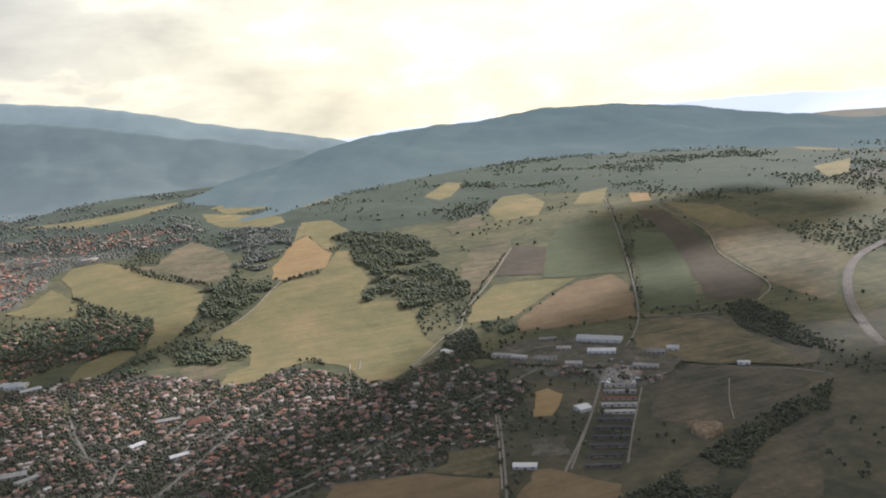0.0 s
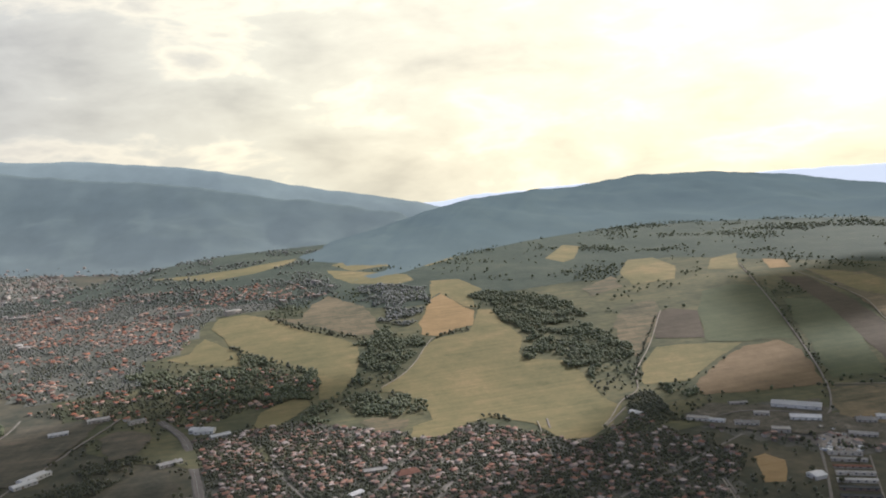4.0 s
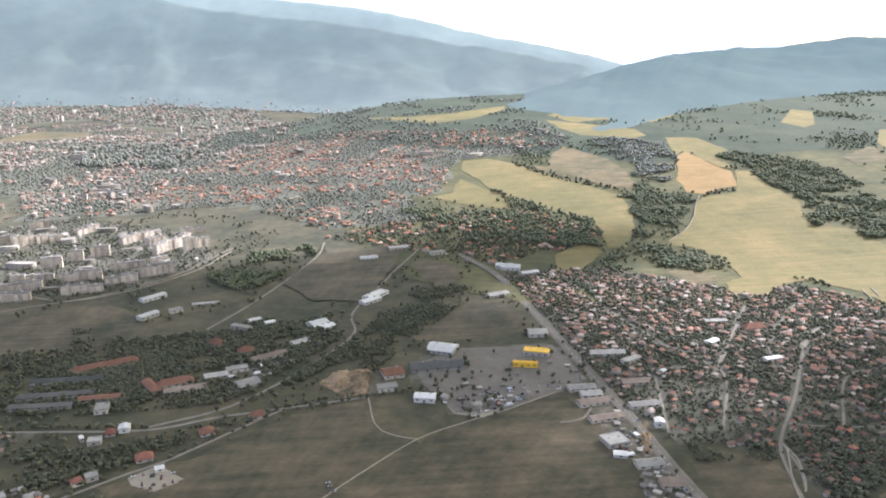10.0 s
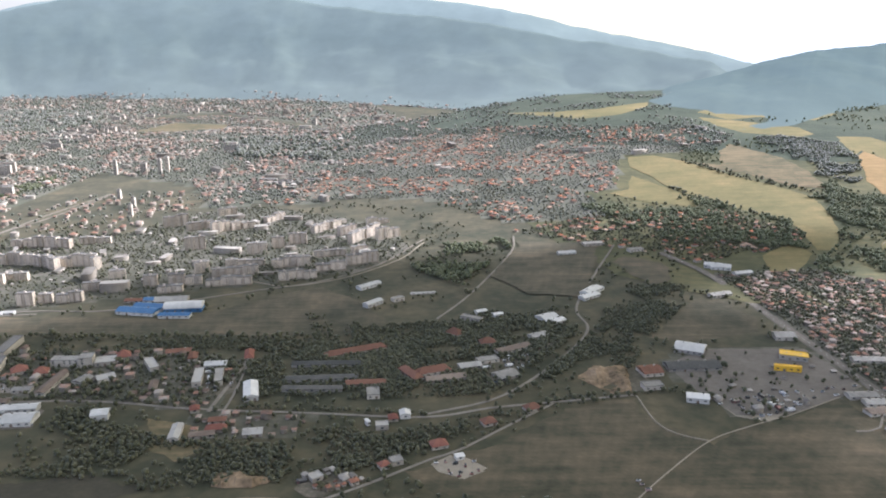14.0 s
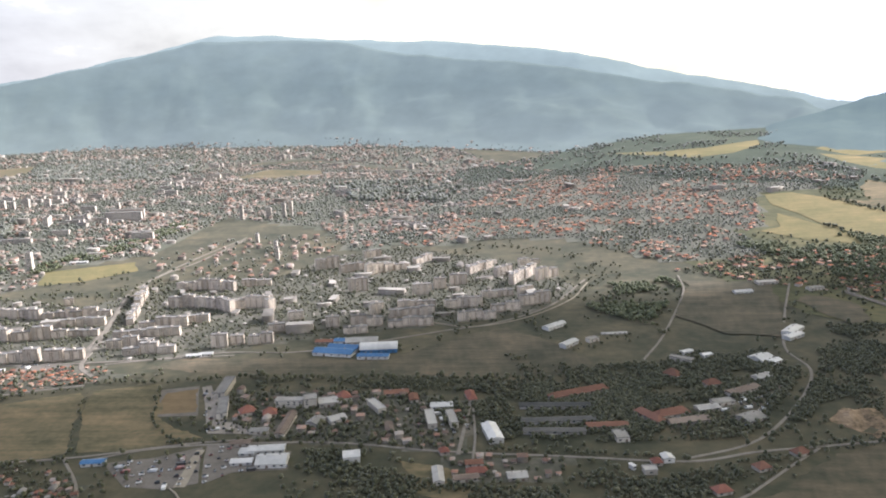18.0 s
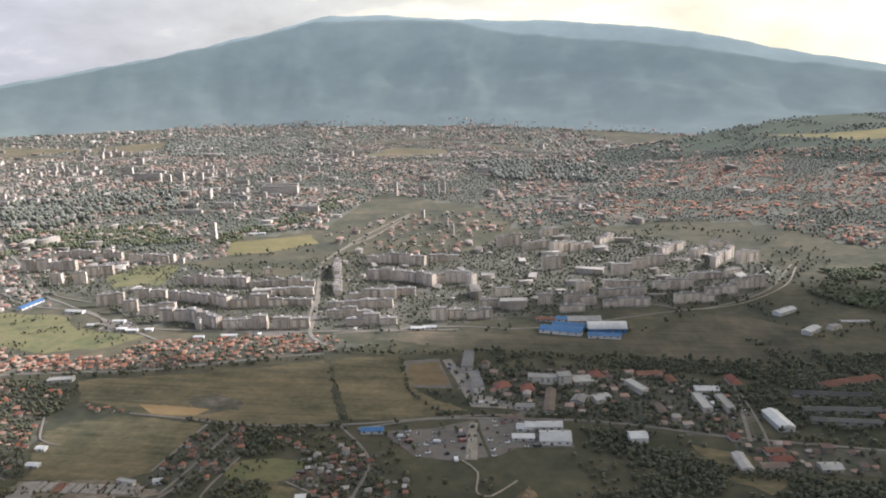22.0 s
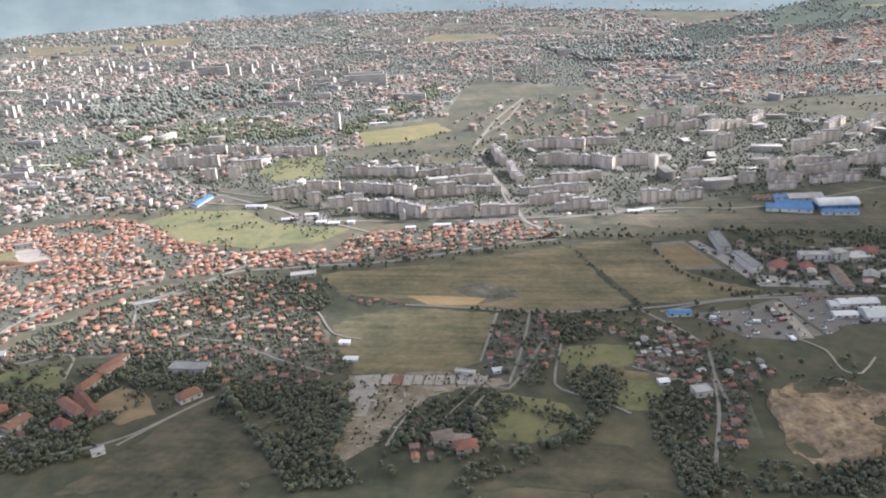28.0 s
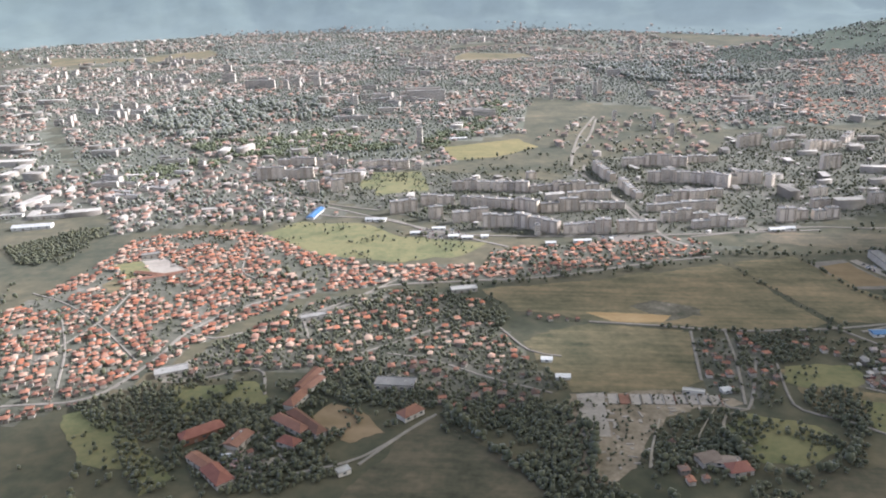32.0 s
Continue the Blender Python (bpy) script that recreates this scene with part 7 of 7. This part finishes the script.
TREES = [tree_kind(1, 4.2, 1.7), tree_kind(2, 5.2, 1.9), tree_kind(3, 3.4, 1.6), tree_kind(4, 6.0, 1.5)]
first_tree = [True] * 4
x, y = spots(plain, 26, 22, 17, 0.5, 0.5)
keep = (y < 520) & patchy(x, y, 140, -0.05, 5.0)
x, y = clear_spots(x[keep], y[keep], 2.5)
for a, b in list(zip(x, y))[:100]:
    k = int(rng.integers(0, 4))
    m = pose(a, b, float(ground_height(a, b)), 0, 0, rng.uniform(0, 360))
    if first_tree[k]:
        TREES[k].matrix_world, first_tree[k] = m, False
    else:
        copy_thing(TREES[k], m)

# ---- taller houses and towers of the town beyond ----


def town_block(x, y, w, d, h, angle):
    top = new("tower_block")
    top.matrix_world = pose(x, y, 0, 0, 0, angle)
    tagged(top, "pale apartment tower in the far town", "apartment block", "town blocks")
    linked("wall", boxes_mesh("wall", [(-w, w, -d, d, -0.5, h)], "panel_far"), top)
    linked("roof", boxes_mesh("roof", [(-w - 0.1, w + 0.1, -d - 0.1, d + 0.1, h, h + 0.4), (-1.2, 1.2, -1, 1, h + 0.4, h + 1.8)], "bitumen"), top)
    tagged(linked("glazing", boxes_mesh("glazing", [(-w + 0.3, w - 0.3, -d - 0.06, -d + 0.02, 1.8 * q + 0.7, 1.8 * q + 1.35) for q in range(max(2, int(h / 1.8)))], "pane"), top), kind="stuff")
    claim(x, y, max(w, d) + 2)


town_block(-506, 617, 2.2, 2.6, 9.0, 6)
town_block(-497, 1363, 3.1, 3.2, 25.8, 4)
town_block(-451, 1371, 5.1, 3.2, 19.3, 4)
town_block(-424, 1374, 3.1, 3.2, 25.7, 4)
town_block(-415, 1386, 3.6, 3.2, 28.0, 4)
town_block(-407, 1145, 2.6, 3.2, 13.5, 4)
town_block(-360, 1075, 2.4, 3.2, 15.2, 4)
town_block(-344, 1021, 2.4, 3.2, 16.1, 4)
town_block(-663, 984, 3.7, 3.2, 24.3, 4)
town_block(79, 1200, 7.0, 3.2, 16.5, 4)
town_block(-713, 1367, 32.5, 3.2, 18.2, 4)
town_block(-596, 1178, 16.7, 3.2, 13.6, 4)
town_block(-843, 1496, 14.4, 3.2, 12.6, 4)
town_block(-767, 1721, 13.3, 3.2, 12.5, 4)
town_block(-362, 1660, 24.2, 3.2, 12.7, 4)
town_block(-302, 1744, 12.6, 3.2, 10.6, 4)
town_block(-1024, 1541, 5.2, 3.2, 19.0, 4)
town_block(-1006, 1562, 5.2, 3.2, 21.8, 4)
town_block(-969, 1573, 6.5, 3.2, 19.0, 4)
town_block(-1016, 1710, 12.6, 3.2, 17.6, 4)
town_block(-1285, 1883, 9.6, 3.2, 20.1, 4)
town_block(-1196, 1671, 14.4, 3.2, 21.1, 4)
town_block(-758, 893, 2.9, 3.2, 10.5, 4)
town_block(-758, 661, 2.4, 3.2, 8.4, 4)
town_block(-801, 1176, 27.2, 3.2, 7.6, 4)
town_block(-770, 713, 4.2, 3.2, 5.1, 4)
town_block(-1068, 933, 16.9, 3.2, 8.9, 4)
town_block(-1051, 944, 11.0, 3.2, 8.9, 4)
town_block(-1088, 1568, 31.1, 3.2, 18.3, 4)
town_block(-726, 1410, 31.5, 3.2, 17.7, 4)
town_block(-616, 1216, 15.3, 3.2, 9.5, 4)
town_block(-926, 1692, 16.7, 3.2, 10.8, 4)
for area, count, tall in (("city_mid", 95, 13), ("city_west", 115, 15), ("city_edge", 20, 7), ("suburb", 12, 8), ("park", 8, 12)):
    x, y = spots(AREA[area], 30, 30, 21, 0.5, 1.0)
    near = np.argsort(patch := np.array([-noise.fractal(Vector((a / 230, b / 230, 6.0)), 1.0, 2.0, 3) + 0.25 * rng.random() for a, b in zip(x, y)]))[:count]
    for i in near:
        long = rng.random() < 0.55
        town_block(x[i], y[i], rng.uniform(6, 15) if long else rng.uniform(3, 4.5), 3.2, tall * rng.uniform(0.5, 0.8) if long else tall * rng.uniform(0.7, 1.25), rng.normal(5, 14))

# ---- vehicles ----


def car_kind(name, label, length, h, cabin):
    top = new(name)
    tagged(top, label, "vehicle", "parked vehicles")
    l, w = length / 2, length * 0.21
    linked("body", boxes_mesh("body", [(-l, l, -w, w, 0.25, h)], "car_paint"), top)
    a, b = cabin
    v = box(a * l, b * l, -w * 0.9, w * 0.9, h, h + 0.5)
    v[4:] = [(x * 0.82 + 0.09 * (a + b) * l, y * 0.85, z) for x, y, z in v[4:]]
    linked("cabin", mesh_of("cabin", v, BOX_F, ["pane"]), top)
    linked("underbody", boxes_mesh("underbody", [(-l * 0.85, l * 0.85, -w * 0.95, w * 0.95, 0.0, 0.25)], "rubber"), top)
    return top


VEHICLES = [car_kind("car", "small parked passenger car on a yard", 2.3, 0.75, (-0.55, 0.4)), car_kind("van", "parked light delivery van on a yard", 3.0, 1.2, (-0.95, 0.5)), car_kind("truck", "long parked truck on a yard", 5.5, 1.5, (0.6, 0.98))]
fresh = [True] * 3
for poly in YARDS:
    x, y = spots(poly, 5.2, 3.2, 12, 0.12, 0.34, keep_out=False)
    for a, b in list(zip(x, y))[:42]:
        if not free(a, b, 1.8):
            continue
        claim(a, b, 1.4)
        k = int(rng.choice(3, p=[0.65, 0.2, 0.15]))
        m = pose(a, b, 0.24, 0, 0, 12 + rng.choice([0, 90, 180]) + rng.normal(0, 4))
        if fresh[k]:
            VEHICLES[k].matrix_world, fresh[k] = m, False
        else:
            copy_thing(VEHICLES[k], m)

# ---- the abandoned court: a row of concrete floor slabs, broken strips of paving and weeds ----
for k in range(10):
    w = 56.0 / 10
    slab = new("concrete_slab")
    slab.matrix_world = pose(-466, 357, 0.2, 0, 0, 2.0) @ pose((k + 0.5) * w, -5.0, 0)
    tagged(slab, "weathered pale concrete floor slab on an abandoned site", "slab", "row of slabs")
    linked("plate", boxes_mesh("plate", [(-w * 0.40, w * 0.40, -5 + rng.uniform(-0.8, 0.8), 4.5, 0, 0.35)], "rust_tile" if k == 1 else "concrete"), slab)
    linked("kerb", boxes_mesh("kerb", [(w * 0.42, w * 0.47, -5, 4.5, 0, 0.8)], "rust_tile" if k % 4 == 1 else "grey_sheet"), slab)
COURT = [(-480, 356), (-409, 360), (-406, 349), (-442, 336), (-448, 292), (-475, 292), (-480, 316)]
x, y = spots(COURT, 7.0, 3.0, 2.0, 0.3, 0.45, keep_out=False)
for a, b in zip(x, y):
    piece = tagged(linked("paving_fragment", boxes_mesh("paving_fragment", [(-rng.uniform(0.4, 2.6), rng.uniform(0.4, 2.6), -rng.uniform(0.3, 0.9), rng.uniform(0.3, 0.9), -0.3, rng.uniform(0.1, 0.3))], "concrete")), "broken pale paving slab among weeds", "slab", "broken paving")
    piece.matrix_world = pose(a, b, 0.26, 0, 0, 2.0 + rng.choice([0, 90]) + rng.normal(0, 7))
x, y = spots(COURT, 2.2, 3.4, 2.0 + 90, 0.35, 0.7, keep_out=False)
keep = patchy(x, y, 12, 0.0, 9.0)
many_trees("weeds", "weeds and saplings breaking through the paving", x[keep], y[keep], 0.75)
